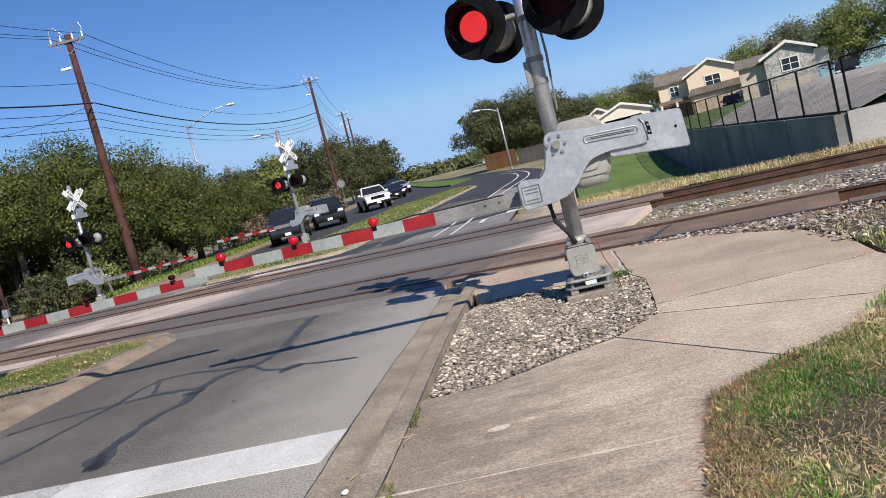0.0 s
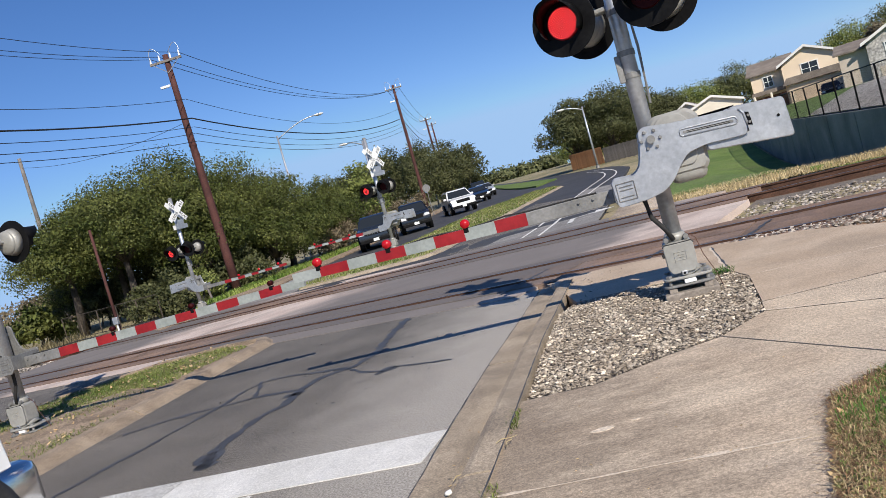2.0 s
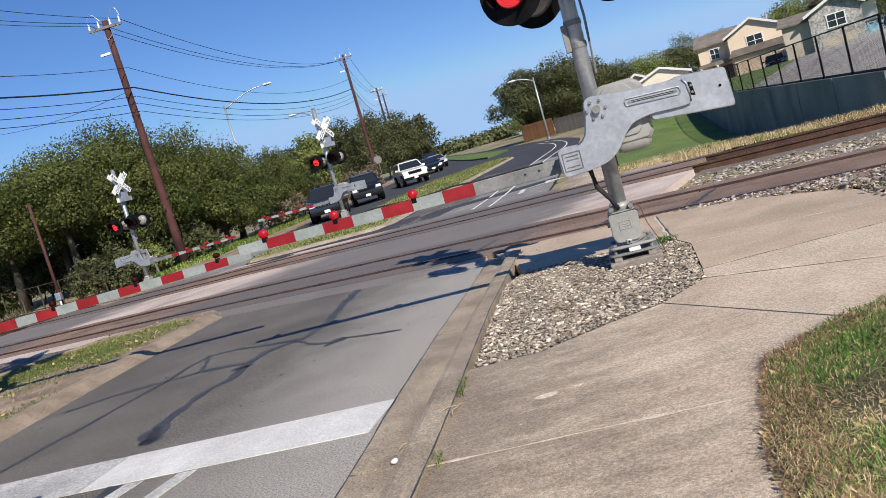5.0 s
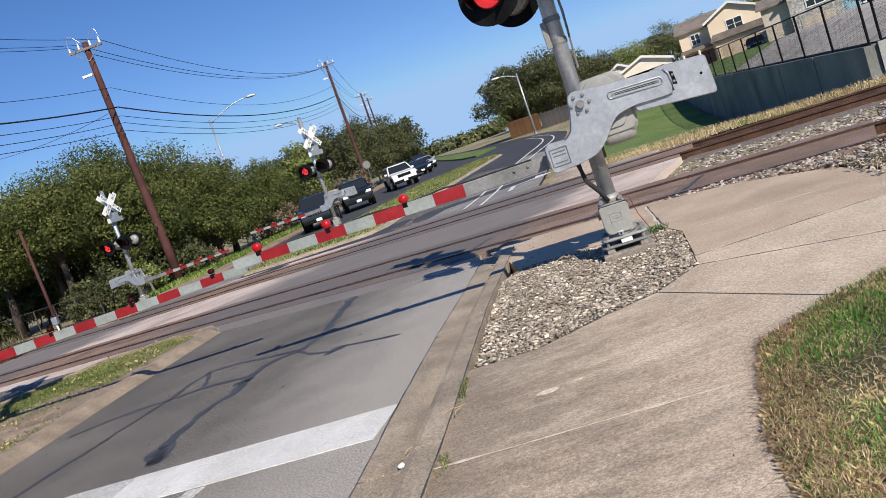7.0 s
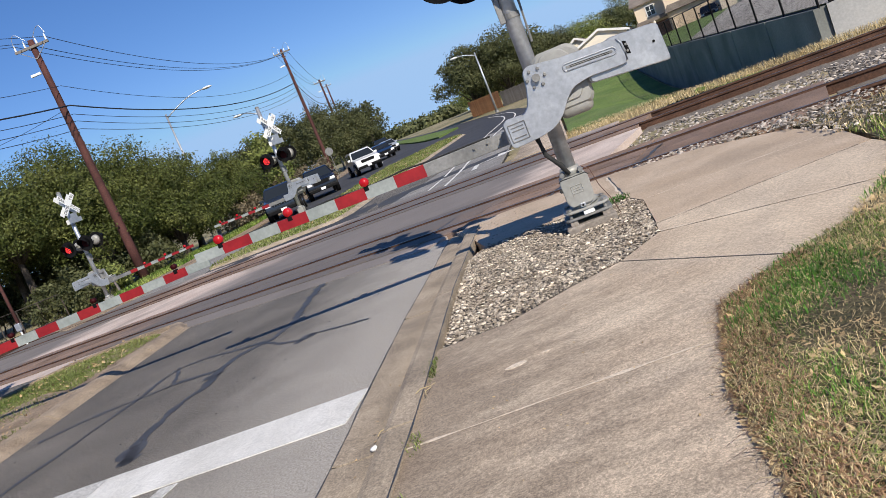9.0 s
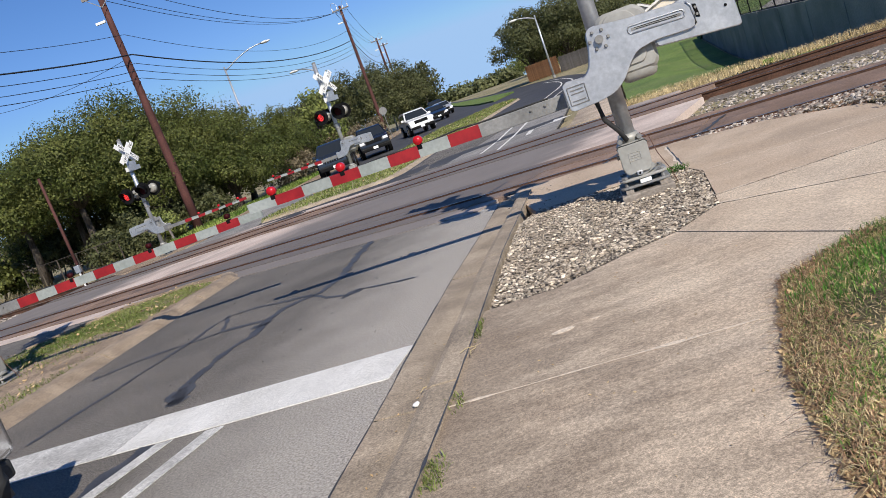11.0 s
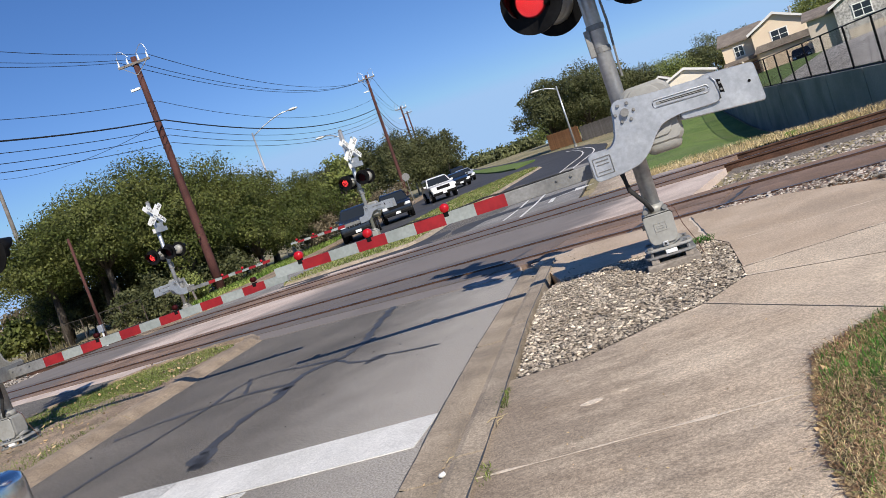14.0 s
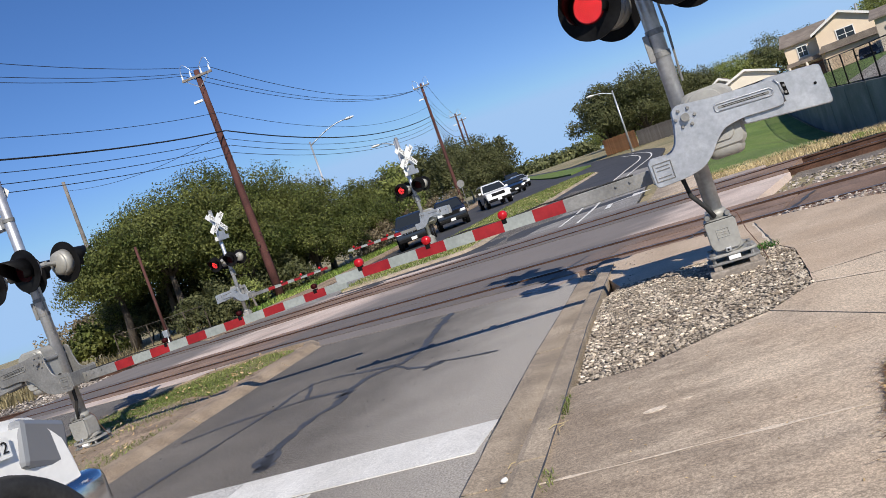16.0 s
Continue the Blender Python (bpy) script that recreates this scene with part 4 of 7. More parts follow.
# ---- crossing signals ----
def lamp_set(sig, x, z, face, lit):
    """One flashing lamp: background disc, housing, hood and lens; face -1 looks along local -y."""
    y0 = 0.30 * face
    lamp = part("lamp", cyl(bmesh.new(), (x, y0, z), (x, y0 - 0.0125 * -face, z), 0.285, n=40), "black", sig, "round black background disc")
    back = bmesh.new()
    cyl(back, (x, y0 - 0.004 * face, z), (x, y0 - 0.10 * face, z), 0.185, 0.16, 24)
    ball(back, (x, y0 - 0.10 * face, z), (0.16, 0.06, 0.16), 20, 10)
    part("housing", back, "alu_paint", lamp, "domed silver lamp housing", True)
    hood = bmesh.new()
    rings = []
    for i in range(25):
        a = radians(-35 + 250 * i / 24)
        reach = 0.33 * (0.45 + 0.55 * max(0, math.sin(a)) ** 0.7)
        c, s = math.cos(a) * 0.18, math.sin(a) * 0.18
        rings.append([hood.verts.new((x + c * k, y0 + (0.012 + r) * face, z + s * k)) for k, r in ((1, 0), (0.97, reach), (0.955, reach), (0.985, 0))])
    for a, b in zip(rings, rings[1:]):
        for k in range(4):
            hood.faces.new((a[k], a[(k + 1) % 4], b[(k + 1) % 4], b[k]))
    hood.faces.new(rings[0])
    hood.faces.new(rings[-1][::-1])
    bmesh.ops.recalc_face_normals(hood, faces=hood.faces)
    part("hood", hood, "black", lamp, "", True)
    part("lens", cyl(bmesh.new(), (x, y0 + 0.014 * face, z), (x, y0 + 0.03 * face, z), 0.142, 0.136, 28), "lit" if lit else "red_lens", lamp, "glowing red lens" if lit else "unlit dark red lens")
    if lit:
        dots = bmesh.new()
        for ringn in range(1, 8):
            for k in range(6 * ringn):
                a = 2 * math.pi * k / (6 * ringn)
                px, pz = x + 0.0175 * ringn * math.cos(a), z + 0.0175 * ringn * math.sin(a)
                cyl(dots, (px, y0 + 0.03 * face, pz), (px, y0 + 0.034 * face, pz), 0.0052, n=5)
        part("diode_cluster", dots, "dot", lamp, "bright red diodes")
    rod = bmesh.new()
    cyl(rod, (x * 0.15, 0, z + 0.03), (x, 0, z + 0.03), 0.025, n=10)
    cyl(rod, (x, 0, z + 0.03), (x, y0 - 0.14 * face, z + 0.01), 0.03, n=10)
    part("bracket", rod, "alu_paint", sig)


def signal(m, side, label, lit_front, lit_back, arm_len, sign_dx=0.0, sign_yaw=0.0, sign_size=1.0, steel="galv", lamp_turn=0.0, sign_z=3.95, lights_on=True, band_from=1.2):
    """A crossing signal with lamps both ways and a lowered gate arm towards side (-1: local -x); local -y faces the traffic."""
    g = thing("crossing_signal", m, label, "railroad signal", "crossing signals")
    b = bmesh.new()
    box(b, (0.02, 0, -0.11), (0.46, 0.40, 0.11), bevel=0.012)
    part("foundation", b, "footing", g, "low stained concrete footing")
    for bx, by in ((-0.13, -0.12), (0.17, -0.12), (-0.13, 0.12), (0.17, 0.12)):
        part("spacer", box(bmesh.new(), (bx, by, -0.035), (0.07, 0.07, 0.05), bevel=0.006), "footing", g, "rusty levelling block")
    b = bmesh.new()
    plate(b, rounded([(-0.2, -0.17), (0.24, -0.17), (0.24, 0.17), (-0.2, 0.17)], 0.07, 3), 0, 0.022, 0.005)
    for v in b.verts:
        v.co = Vector((v.co.x, v.co.z, v.co.y - 0.012))
    bmesh.ops.recalc_face_normals(b, faces=b.faces)
    part("base_plate", b, "galv_dull", g, "flanged steel base plate")
    for bx, by in ((-0.14, -0.13), (0.18, -0.13), (-0.14, 0.13), (0.18, 0.13)):
        part("bolt", cyl(bmesh.new(), (bx, by, 0), (bx, by, 0.095), 0.016, n=6), "galv_dull", g)
        part("nut", cyl(bmesh.new(), (bx, by, 0.078), (bx, by, 0.098), 0.03, n=6), "galv_dull", g)
    b = plate(bmesh.new(), rounded([(-0.19, -0.175), (0.23, -0.175), (0.23, 0.175), (-0.19, 0.175)], 0.09, 4), 0, 0.024, 0.006)
    for v in b.verts:
        v.co = Vector((v.co.x, v.co.z, v.co.y + 0.052))
    bmesh.ops.recalc_face_normals(b, faces=b.faces)
    flange = part("flange", b, "alu_paint", g, "rounded cast flange on levelling bolts")
    part("skirt", cyl(bmesh.new(), (0.02, 0, 0.07), (0.0, 0, 0.14), 0.15, 0.10, 20), "alu_paint", flange, "", True)
    part("shim", box(bmesh.new(), (0.03, -0.15, 0.03), (0.1, 0.05, 0.035), bevel=0.004), "white_sheet", flange, "pale shim under the flange")
    b = bmesh.new()
    cyl(b, (0, -0.01, 0.08), (0, -0.01, 0.16), 0.095, 0.11, 16)
    box(b, (0, -0.02, 0.25), (0.25, 0.24, 0.26), bevel=0.03)
    jb = part("junction_base", b, "alu_paint", g, "grey cast junction base")
    c = plate(bmesh.new(), rounded([(-0.10, 0.105), (0.10, 0.105), (0.125, 0.16), (0.13, 0.345), (0.115, 0.365), (-0.115, 0.365), (-0.13, 0.345), (-0.125, 0.16)], 0.03), -0.158, 0.022, 0.006)
    part("cover", c, "alu_paint", jb, "bolted grey cover plate")
    c = bmesh.new()
    for x0, z0, x1, z1 in ((-0.05, 0.20, -0.05, 0.29), (0.05, 0.22, 0.05, 0.29), (-0.05, 0.29, 0.05, 0.29), (-0.05, 0.22, 0.05, 0.22), (-0.03, 0.265, 0.03, 0.265), (-0.03, 0.245, 0.03, 0.245)):
        cyl(c, (x0, -0.158, z0), (x1, -0.158, z1), 0.004, n=5)
    part("maker_mark", c, "alu_paint", jb)
    part("gasket", tube(bmesh.new(), [(-0.13, -0.147, 0.35), (-0.115, -0.147, 0.37), (0.0, -0.147, 0.366), (0.115, -0.147, 0.37), (0.132, -0.147, 0.345)], 0.006, 5), "rubber", jb, "black gasket under the cover")
    part("hasp", box(bmesh.new(), (0.0, -0.165, 0.105), (0.05, 0.02, 0.04), bevel=0.006), "galv", jb, "hasp with padlock hole")
    # Black disc on the solid hasp paints the hole's darkness.
    part("hasp_hole", cyl(bmesh.new(), (0.0, -0.174, 0.104), (0.0, -0.177, 0.104), 0.010, n=10), "black", jb)
    part("hinge", box(bmesh.new(), (-0.137, -0.13, 0.28), (0.025, 0.04, 0.035), bevel=0.005), "rubber", jb)
    for bx in (-0.085, 0.085):
        part("set_screw", cyl(bmesh.new(), (bx, -0.09, 0.405), (bx, -0.125, 0.405), 0.026, 0.022, 10), "galv_dull", jb, "large square-headed set screw")
    part("collar", cyl(bmesh.new(), (0, 0, 0.38), (0, 0, 0.45), 0.105, 0.085, 20), "alu_paint", g, "", True)
    part("mast", cyl(bmesh.new(), (0, 0, 0.4), (0, 0, 4.45), 0.07, n=24), "galv", g, "galvanised pipe mast", True)
    part("cap", ball(bmesh.new(), (0, 0, 4.45), (0.078, 0.078, 0.05)), "galv_dull", g, "", True)
    for bz in (1.85, 2.05, 2.42, 3.2, 3.75):
        part("band", cyl(bmesh.new(), (0, 0, bz), (0, 0, bz + 0.05), 0.078, n=20), "galv_dull", g)
    b = bmesh.new()
    box(b, (-0.085, -0.03, 1.95), (0.05, 0.05, 0.24), bevel=0.006)
    part("clamp", b, "galv_dull", g)
    # lamps
    fixed = set(g.children)
    part("lamp_arm", cyl(bmesh.new(), (-0.4, 0, 2.5), (0.4, 0, 2.5), 0.028, n=10), "alu_paint", g, "pipe crossarm")
    for x, f, b_ in ((-0.37, lit_front == "l", lit_back == "l"), (0.37, lit_front == "r", lit_back == "r")):
        lamp_set(g, x, 2.46, -1, f)
        lamp_set(g, x, 2.46, 1, b_)
    for ob in g.children:
        if ob not in fixed:
            ob.matrix_basis = pose(0, 0, 0, 0, 0, lamp_turn)
    # crossbuck and track count, on both faces
    for face, turn in ((-1, pose(sign_dx, -0.095, sign_z, 90, 0, 0)), (1, pose(sign_dx, 0.095, sign_z, 90, 0, 180))):
        turn = Matrix.Translation((sign_dx, 0, sign_z)) @ pose(0, 0, 0, 0, 0, sign_yaw) @ Matrix.Scale(sign_size, 4) @ Matrix.Translation((-sign_dx, 0, -sign_z)) @ turn
        for ang, text, dy in ((45, "RAILROAD", 0), (-45, "CROSSING", 0.012)):
            mm = turn @ pose(0, 0, dy, 0, 0, -ang)
            b = bmesh.new()
            box(b, (0, 0, 0), (1.16, 0.215, 0.006), mm)
            blade = part("blade", b, "white_sheet", g, "white crossbuck blade")
            if text == "RAILROAD":
                for half, off in (("RAIL", -0.35), ("ROAD", 0.35)):
                    words("lettering", half, 0.19, "ink", blade, mm @ Matrix.Translation((off, 0, 0.006)), 0.9)
            else:
                words("lettering", "CROSS", 0.19, "ink", blade, mm @ Matrix.Translation((-0.31, 0, 0.006)), 0.8)
                words("lettering", "ING", 0.19, "ink", blade, mm @ Matrix.Translation((0.38, 0, 0.006)), 0.9)
        b = bmesh.new()
        mm = turn @ pose(0, -0.62, 0.0)
        box(b, (0, 0.1, 0), (0.36, 0.22, 0.006), mm)
        box(b, (0, -0.1, 0), (0.68, 0.2, 0.006), mm)
        if face > 0:
            part("track_sign_back", b, "galv", g, "bare grey back of the track count sign")
            continue
        sign = part("track_sign", b, "white_sheet", g, "white track count sign")
        words("lettering", "2", 0.17, "ink", sign, mm @ Matrix.Translation((0, 0.1, 0.006)))
        words("lettering", "TRACKS", 0.15, "ink", sign, mm @ Matrix.Translation((0, -0.1, 0.006)))
    # gate mechanism
    s = side
    b = bmesh.new()
    plate(b, rounded([(-0.14, 0.93), (0.24, 0.93), (0.28, 0.98), (0.28, 1.40), (0.2, 1.47), (-0.08, 1.47), (-0.14, 1.42), (-0.16, 0.98)], 0.04), -0.30, 0.28, 0.03)
    for v in b.verts:
        v.co.x = -s * (v.co.x + 0.14)
    bmesh.ops.recalc_face_normals(b, faces=b.faces)
    mech = part("mechanism_case", b, "alu_paint", g, "rounded grey gate machine case")
    b = bmesh.new()
    plate(b, rounded([(-0.1, 1.0), (0.16, 1.0), (0.2, 1.06), (0.2, 1.36), (0.13, 1.45), (-0.04, 1.45), (-0.1, 1.38), (-0.12, 1.06)], 0.05), -0.315, 0.02, 0.008)
    for v in b.verts:
        v.co.x = -s * (v.co.x + 0.14)
    bmesh.ops.recalc_face_normals(b, faces=b.faces)
    part("cover", b, "alu_paint", mech)
    # shaped support arms on both sides of the case, with slot, bolts and counterweights
    arm_plate = [(-0.09, 1.38), (-0.04, 1.41), (0.10, 1.39), (0.26, 1.37), (0.66, 1.35), (0.74, 1.31), (0.76, 1.22), (0.75, 1.12), (0.62, 1.12), (0.42, 1.13), (0.26, 1.10), (0.19, 1.03), (0.11, 0.92), (0.01, 0.84), (-0.14, 0.81), (-0.36, 0.80), (-0.39, 0.82), (-0.40, 1.03), (-0.37, 1.05), (-0.20, 1.04), (-0.14, 1.10), (-0.10, 1.25)]
    for y in (-0.38, 0.10):
        b = plate(bmesh.new(), rounded(arm_plate, 0.05, 3), y, 0.022, 0.004)
        for v in b.verts:
            v.co.x *= -s
        bmesh.ops.recalc_face_normals(b, faces=b.faces)
        sp = part("support_arm", b, steel, g, "curved galvanised support arm")
        for bx, bz, r in [(0.0, 1.29, 0.03)] + [(0.0 + 0.078 * math.cos(k * 1.047), 1.29 + 0.078 * math.sin(k * 1.047), 0.016) for k in range(6)]:
            c = bmesh.new()
            yo = y if y < 0 else y + 0.022
            cyl(c, (-s * bx, yo, bz), (-s * bx, yo - (0.02 if y < 0 else -0.02), bz), r, r * 0.7, 8)
            part("bolt", c, "galv_dull", sp)
        yo = y - 0.003 if y < 0 else y + 0.025
        c = plate(bmesh.new(), rounded([(0.26, 1.262), (0.26, 1.284), (0.66, 1.264), (0.66, 1.242)], 0.012, 3), yo, 0.002)
        for v in c.verts:
            v.co.x *= -s
        part("slot", c, "galv_dull", sp, "long adjusting slot")
        rim = rounded([(0.235, 1.243), (0.235, 1.305), (0.685, 1.284), (0.685, 1.222)], 0.03, 4)
        c = tube(bmesh.new(), [(-s * px, yo, pz) for px, pz in rim + rim[:1]], 0.006, 5)
        part("slot_rim", c, steel, sp, "raised rim round the slot", True)
        # Black lines put the slot's inner shade on the uncut plate.
        for dz in (-0.006, 0.006):
            c = tube(bmesh.new(), [(-s * 0.29, yo, 1.272 + dz), (-s * 0.63, yo, 1.253 + dz)], 0.0025, 4)
            part("slot_edge", c, "black", sp)
        c = tube(bmesh.new(), [(-s * px, yo, pz) for px, pz in ((0.715, 1.335), (0.745, 1.29), (0.755, 1.22), (0.75, 1.14))], 0.009, 6)
        part("end_lip", c, steel, sp, "turned lip at the arm's end", True)
        # A thin black plate stands in for the gap's shade.
        gap_y = y + 0.027 if y < 0 else y - 0.011
        part("gap", plate(bmesh.new(), [(-s * gx, gz) for gx, gz in ((0.765, 1.19), (0.80, 1.18), (0.79, 1.29), (0.76, 1.30))], gap_y, 0.004), "black", sp, "black plate painted in for the shaded gap beside the counterweight")
        for gz in (1.21, 1.265):
            part("bolt", cyl(bmesh.new(), (-s * 0.78, gap_y, gz), (-s * 0.78, gap_y - (0.012 if y < 0 else -0.012), gz), 0.013, 0.01, 6), "galv_dull", sp)
        if y < 0:
            c = bmesh.new()
            for x0, z0, x1, z1 in ((-0.37, 0.85, -0.37, 1.0), (-0.22, 0.85, -0.22, 1.0), (-0.37, 1.0, -0.22, 1.0), (-0.37, 0.85, -0.22, 0.85), (-0.35, 0.97, -0.24, 0.97), (-0.35, 0.94, -0.24, 0.94), (-0.35, 0.88, -0.24, 0.88)):
                cyl(c, (-s * x0, y - 0.002, z0), (-s * x1, y - 0.002, z1), 0.005, n=5)
            part("maker_mark", c, "galv_dull", sp, "raised maker's plate outline")
        c = plate(bmesh.new(), rounded([(0.42, 1.07), (1.09, 1.01), (1.07, 1.34), (0.66, 1.37), (0.42, 1.2)], 0.035, 3), y + (0.03 if y < 0 else -0.09), 0.075, 0.008)
        for v in c.verts:
            v.co.x *= -s
        bmesh.ops.recalc_face_normals(c, faces=c.faces)
        cw = part("counterweight", c, steel, g, "scuffed steel counterweight plates")
        # Black disc painted on for the shaded hole; the plate is solid.
        c = cyl(bmesh.new(), (-s * 1.0, y + (0.028 if y < 0 else 0.0), 1.2), (-s * 1.0, y + (0.024 if y < 0 else 0.004), 1.2), 0.012, n=10)
        part("hole", c, "black", cw)
    b = bmesh.new()
    box(b, (s * 0.38, -0.14, 0.93), (0.05, 0.46, 0.18), bevel=0.006)
    box(b, (s * 0.32, -0.14, 0.85), (0.16, 0.46, 0.012))
    part("crosspiece", b, "galv_dull", g, "channel joining the support arms")
    b = bmesh.new()
    cyl(b, (0, -0.42, 1.29), (0, 0.16, 1.29), 0.035, n=14)
    part("shaft", b, "galv_dull", g)
    b = bmesh.new()
    box(b, (-s * 0.24, -0.2, 0.95), (0.3, 0.17, 0.17), bevel=0.055)
    part("motor", b, "alu_paint", g, "rounded motor housing", True)
    # conduit
    b = tube(bmesh.new(), [(s * 0.02, -0.1, 0.40), (s * 0.06, -0.13, 0.5), (s * 0.15, -0.16, 0.64), (s * 0.17, -0.17, 0.8), (s * 0.15, -0.17, 0.95), (s * 0.06, -0.18, 1.05)], 0.022, 8)
    part("conduit", b, "rubber", g, "black flexible conduit", True)
    part("earth_wire", tube(bmesh.new(), [(0.1, 0.02, 0.42), (0.17, 0.02, 0.36), (0.2, 0.03, 0.2), (0.27, 0.05, 0.02), (0.3, 0.06, -0.12)], 0.004, 5), "copper", g, "thin reddish earth wire")
    part("cable", tube(bmesh.new(), [(0.09, -0.05, 1.6), (0.11, -0.06, 2.1), (0.09, -0.05, 2.7)], 0.012, 6), "galv_dull", g)
    # striped arm with three lights
    zc, y = 0.90, -0.14
    x = 0.36
    adapter = bmesh.new()
    box(adapter, (s * (x + band_from) / 2, y, zc + 0.005), (band_from - x + 0.01, 0.045, 0.125), bevel=0.006)
    part("arm_adapter", adapter, "galv_dull", g, "grey bolted arm adapter")
    for k in range(3):
        part("bolt", cyl(bmesh.new(), (s * (x + 0.1 + 0.13 * k), y - 0.025, zc + 0.03), (s * (x + 0.1 + 0.13 * k), y - 0.04, zc + 0.03), 0.012, n=6), "galv_dull", g)
    x = band_from
    n = int(round((arm_len - x) / 0.296))
    step = (arm_len - x) / n
    sag = 0.014
    for k in range(n):
        xa, xb = x + k * step, x + (k + 1) * step
        t = bmesh.new()
        ha, hb = 0.058 - 0.012 * k / n, 0.058 - 0.012 * (k + 1) / n
        vs = []
        for xx, hh in ((xa, ha), (xb, hb)):
            zz = zc + sag * (xx - 0.5)
            for dy, dz in ((-0.022, -hh), (0.022, -hh), (0.022, hh), (-0.022, hh)):
                vs.append(t.verts.new((s * xx, y + dy, zz + dz)))
        for q in ((0, 1, 2, 3), (7, 6, 5, 4), (0, 4, 5, 1), (1, 5, 6, 2), (2, 6, 7, 3), (3, 7, 4, 0)):
            t.faces.new([vs[i] for i in q])
        bmesh.ops.recalc_face_normals(t, faces=t.faces)
        part("arm_section", t, "red_sheet" if k % 2 == 0 else "grey_sheet", g, "red reflective band" if k % 2 == 0 else "grey-white reflective band")
    for frac in (0.24, 0.57, 0.88):
        xx = x + (arm_len - x) * frac
        zz = zc + sag * (xx - 0.5) + 0.1
        lt = part("arm_light", cyl(bmesh.new(), (s * xx, y - 0.03, zz), (s * xx, y + 0.03, zz), 0.041 if lights_on else 0.03, n=18), "arm_lens" if lights_on else "red_lens", g, "round red gate light", True)
        part("light_foot", box(bmesh.new(), (s * xx, y, zz - 0.06), (0.05, 0.05, 0.05), bevel=0.006), "black", lt)
    part("light_cable", tube(bmesh.new(), [(s * 0.55, y - 0.02, zc + 0.075)] + [(s * (x + (arm_len - x) * f), y + 0.026, zc + sag * x + 0.06 + 0.012 * math.sin(f * 20)) for f in np.linspace(0, 0.9, 12)], 0.008, 5), "rubber", g)
    return g


YAW = -8.3
signal(pose(1.206, 6.9, 0.19, 0, 0, YAW), -1, "grey crossing signal with lowered striped gate on gravel", "l", "", 3.57, lamp_turn=-17)
# Duller steel puts both dirt and shade into these arm plates' colour.
signal(pose(-7.03, 9.36, 0.06, 0, 0, YAW), 1, "grey crossing signal with lowered striped gate on soil median", "l", "", 4.45, -0.4, steel="galv_dull", lights_on=False, band_from=0.95, lamp_turn=-9)
signal(pose(-5.05, 29.4, 0.37, 0, 0, 180 + YAW - 4), 1, "grey crossing signal with lowered gate on grass median", "", "r", 3.7, -0.17, 66, 0.88, sign_z=3.65)
signal(pose(-12.45, 27.55, 0.06, 0, 0, 180 + YAW - 4), -1, "grey crossing signal with lowered gate on sandy shoulder", "", "r", 3.9, -0.12, 78, 0.82)


# ---- poles, wires, street lamps ----
def utility_pole(x, y, top, r, label, mat="pole", arm=True, lean=(0, 0), guard=True):
    z0 = height(x, y) - 0.1
    p = thing("utility_pole", pose(x, y, z0), label, "utility pole", "utility poles")
    h = top - z0
    pts = [(lean[0] * k / 6, lean[1] * k / 6, h * k / 6) for k in range(7)]
    part("pole", tube(bmesh.new(), pts, [r * (1 - 0.4 * k / 6) for k in range(7)], 12), mat, p, "tapered timber pole", True)
    if arm:
        lx, ly = lean
        b = bmesh.new()
        box(b, (lx, ly - 0.16, h - 0.35), (1.7, 0.1, 0.12), bevel=0.01)
        part("crossarm", b, "pole_grey", p, "short timber crossarm")
        for k in (-0.78, -0.3, 0.3, 0.78):
            ins = part("insulator", cyl(bmesh.new(), (lx + k, ly - 0.16, h - 0.28), (lx + k, ly - 0.16, h - 0.02), 0.05, 0.035, 8), "white_sheet", p, "white porcelain insulator")
            part("pin", cyl(bmesh.new(), (lx + k, ly - 0.16, h - 0.02), (lx + k, ly - 0.16, h + 0.06), 0.02, n=6), "galv", ins)
        for k in (-1, 1):
            part("jumper", tube(bmesh.new(), [(lx + k * (0.2 + 0.62 * t) + k * 0.12 * math.sin(t * 3.1), ly - 0.1, h + 0.05 + 0.42 * math.sin(t * 3.14)) for t in np.linspace(0, 1, 9)], 0.014, 6), "galv", p, "pale looped jumper wire")
            part("brace", cyl(bmesh.new(), (lx + k * 0.7, ly - 0.2, h - 0.38), (lx, ly - 0.17, h - 0.95), 0.02, n=5), "galv", p)
        part("cutout", box(bmesh.new(), (lx - 0.45, ly, h - 1.55), (0.5, 0.12, 0.12), bevel=0.01), "white_sheet", p, "pale fuse cutout")
    for bz in (0.62, 0.58, 0.49):
        part("cable_clamp", cyl(bmesh.new(), (lean[0] * bz, lean[1] * bz, h * bz), (lean[0] * bz, lean[1] * bz, h * bz + 0.07), r * 0.86, n=10), mat, p)
    return p


def wire(a, b, sag, r=0.02, label="thin dark overhead cable"):
    a, b = Vector(a), Vector(b)
    pts = [a.lerp(b, k / 22) - Vector((0, 0, sag * 4 * (k / 22) * (1 - k / 22))) for k in range(23)]
    return alone("overhead_cable", tube(bmesh.new(), pts, r, 5), "wire", label, "cable", "overhead cables", smooth=True)


A, B, C = (-15.0, 37.9), (-8.75, 76.5), (-9.3, 110.0)
AT, BT, CT = 12.75, 14.6, 14.6
utility_pole(*A, AT, 0.24, "tall reddish creosoted utility pole with crossarm", lean=(-0.17, 0.1))
utility_pole(*B, BT, 0.2, "dark timber utility pole with crossarm beyond trees", lean=(0, 0))
utility_pole(*C, CT, 0.2, "far dark timber utility pole", lean=(0, 0))
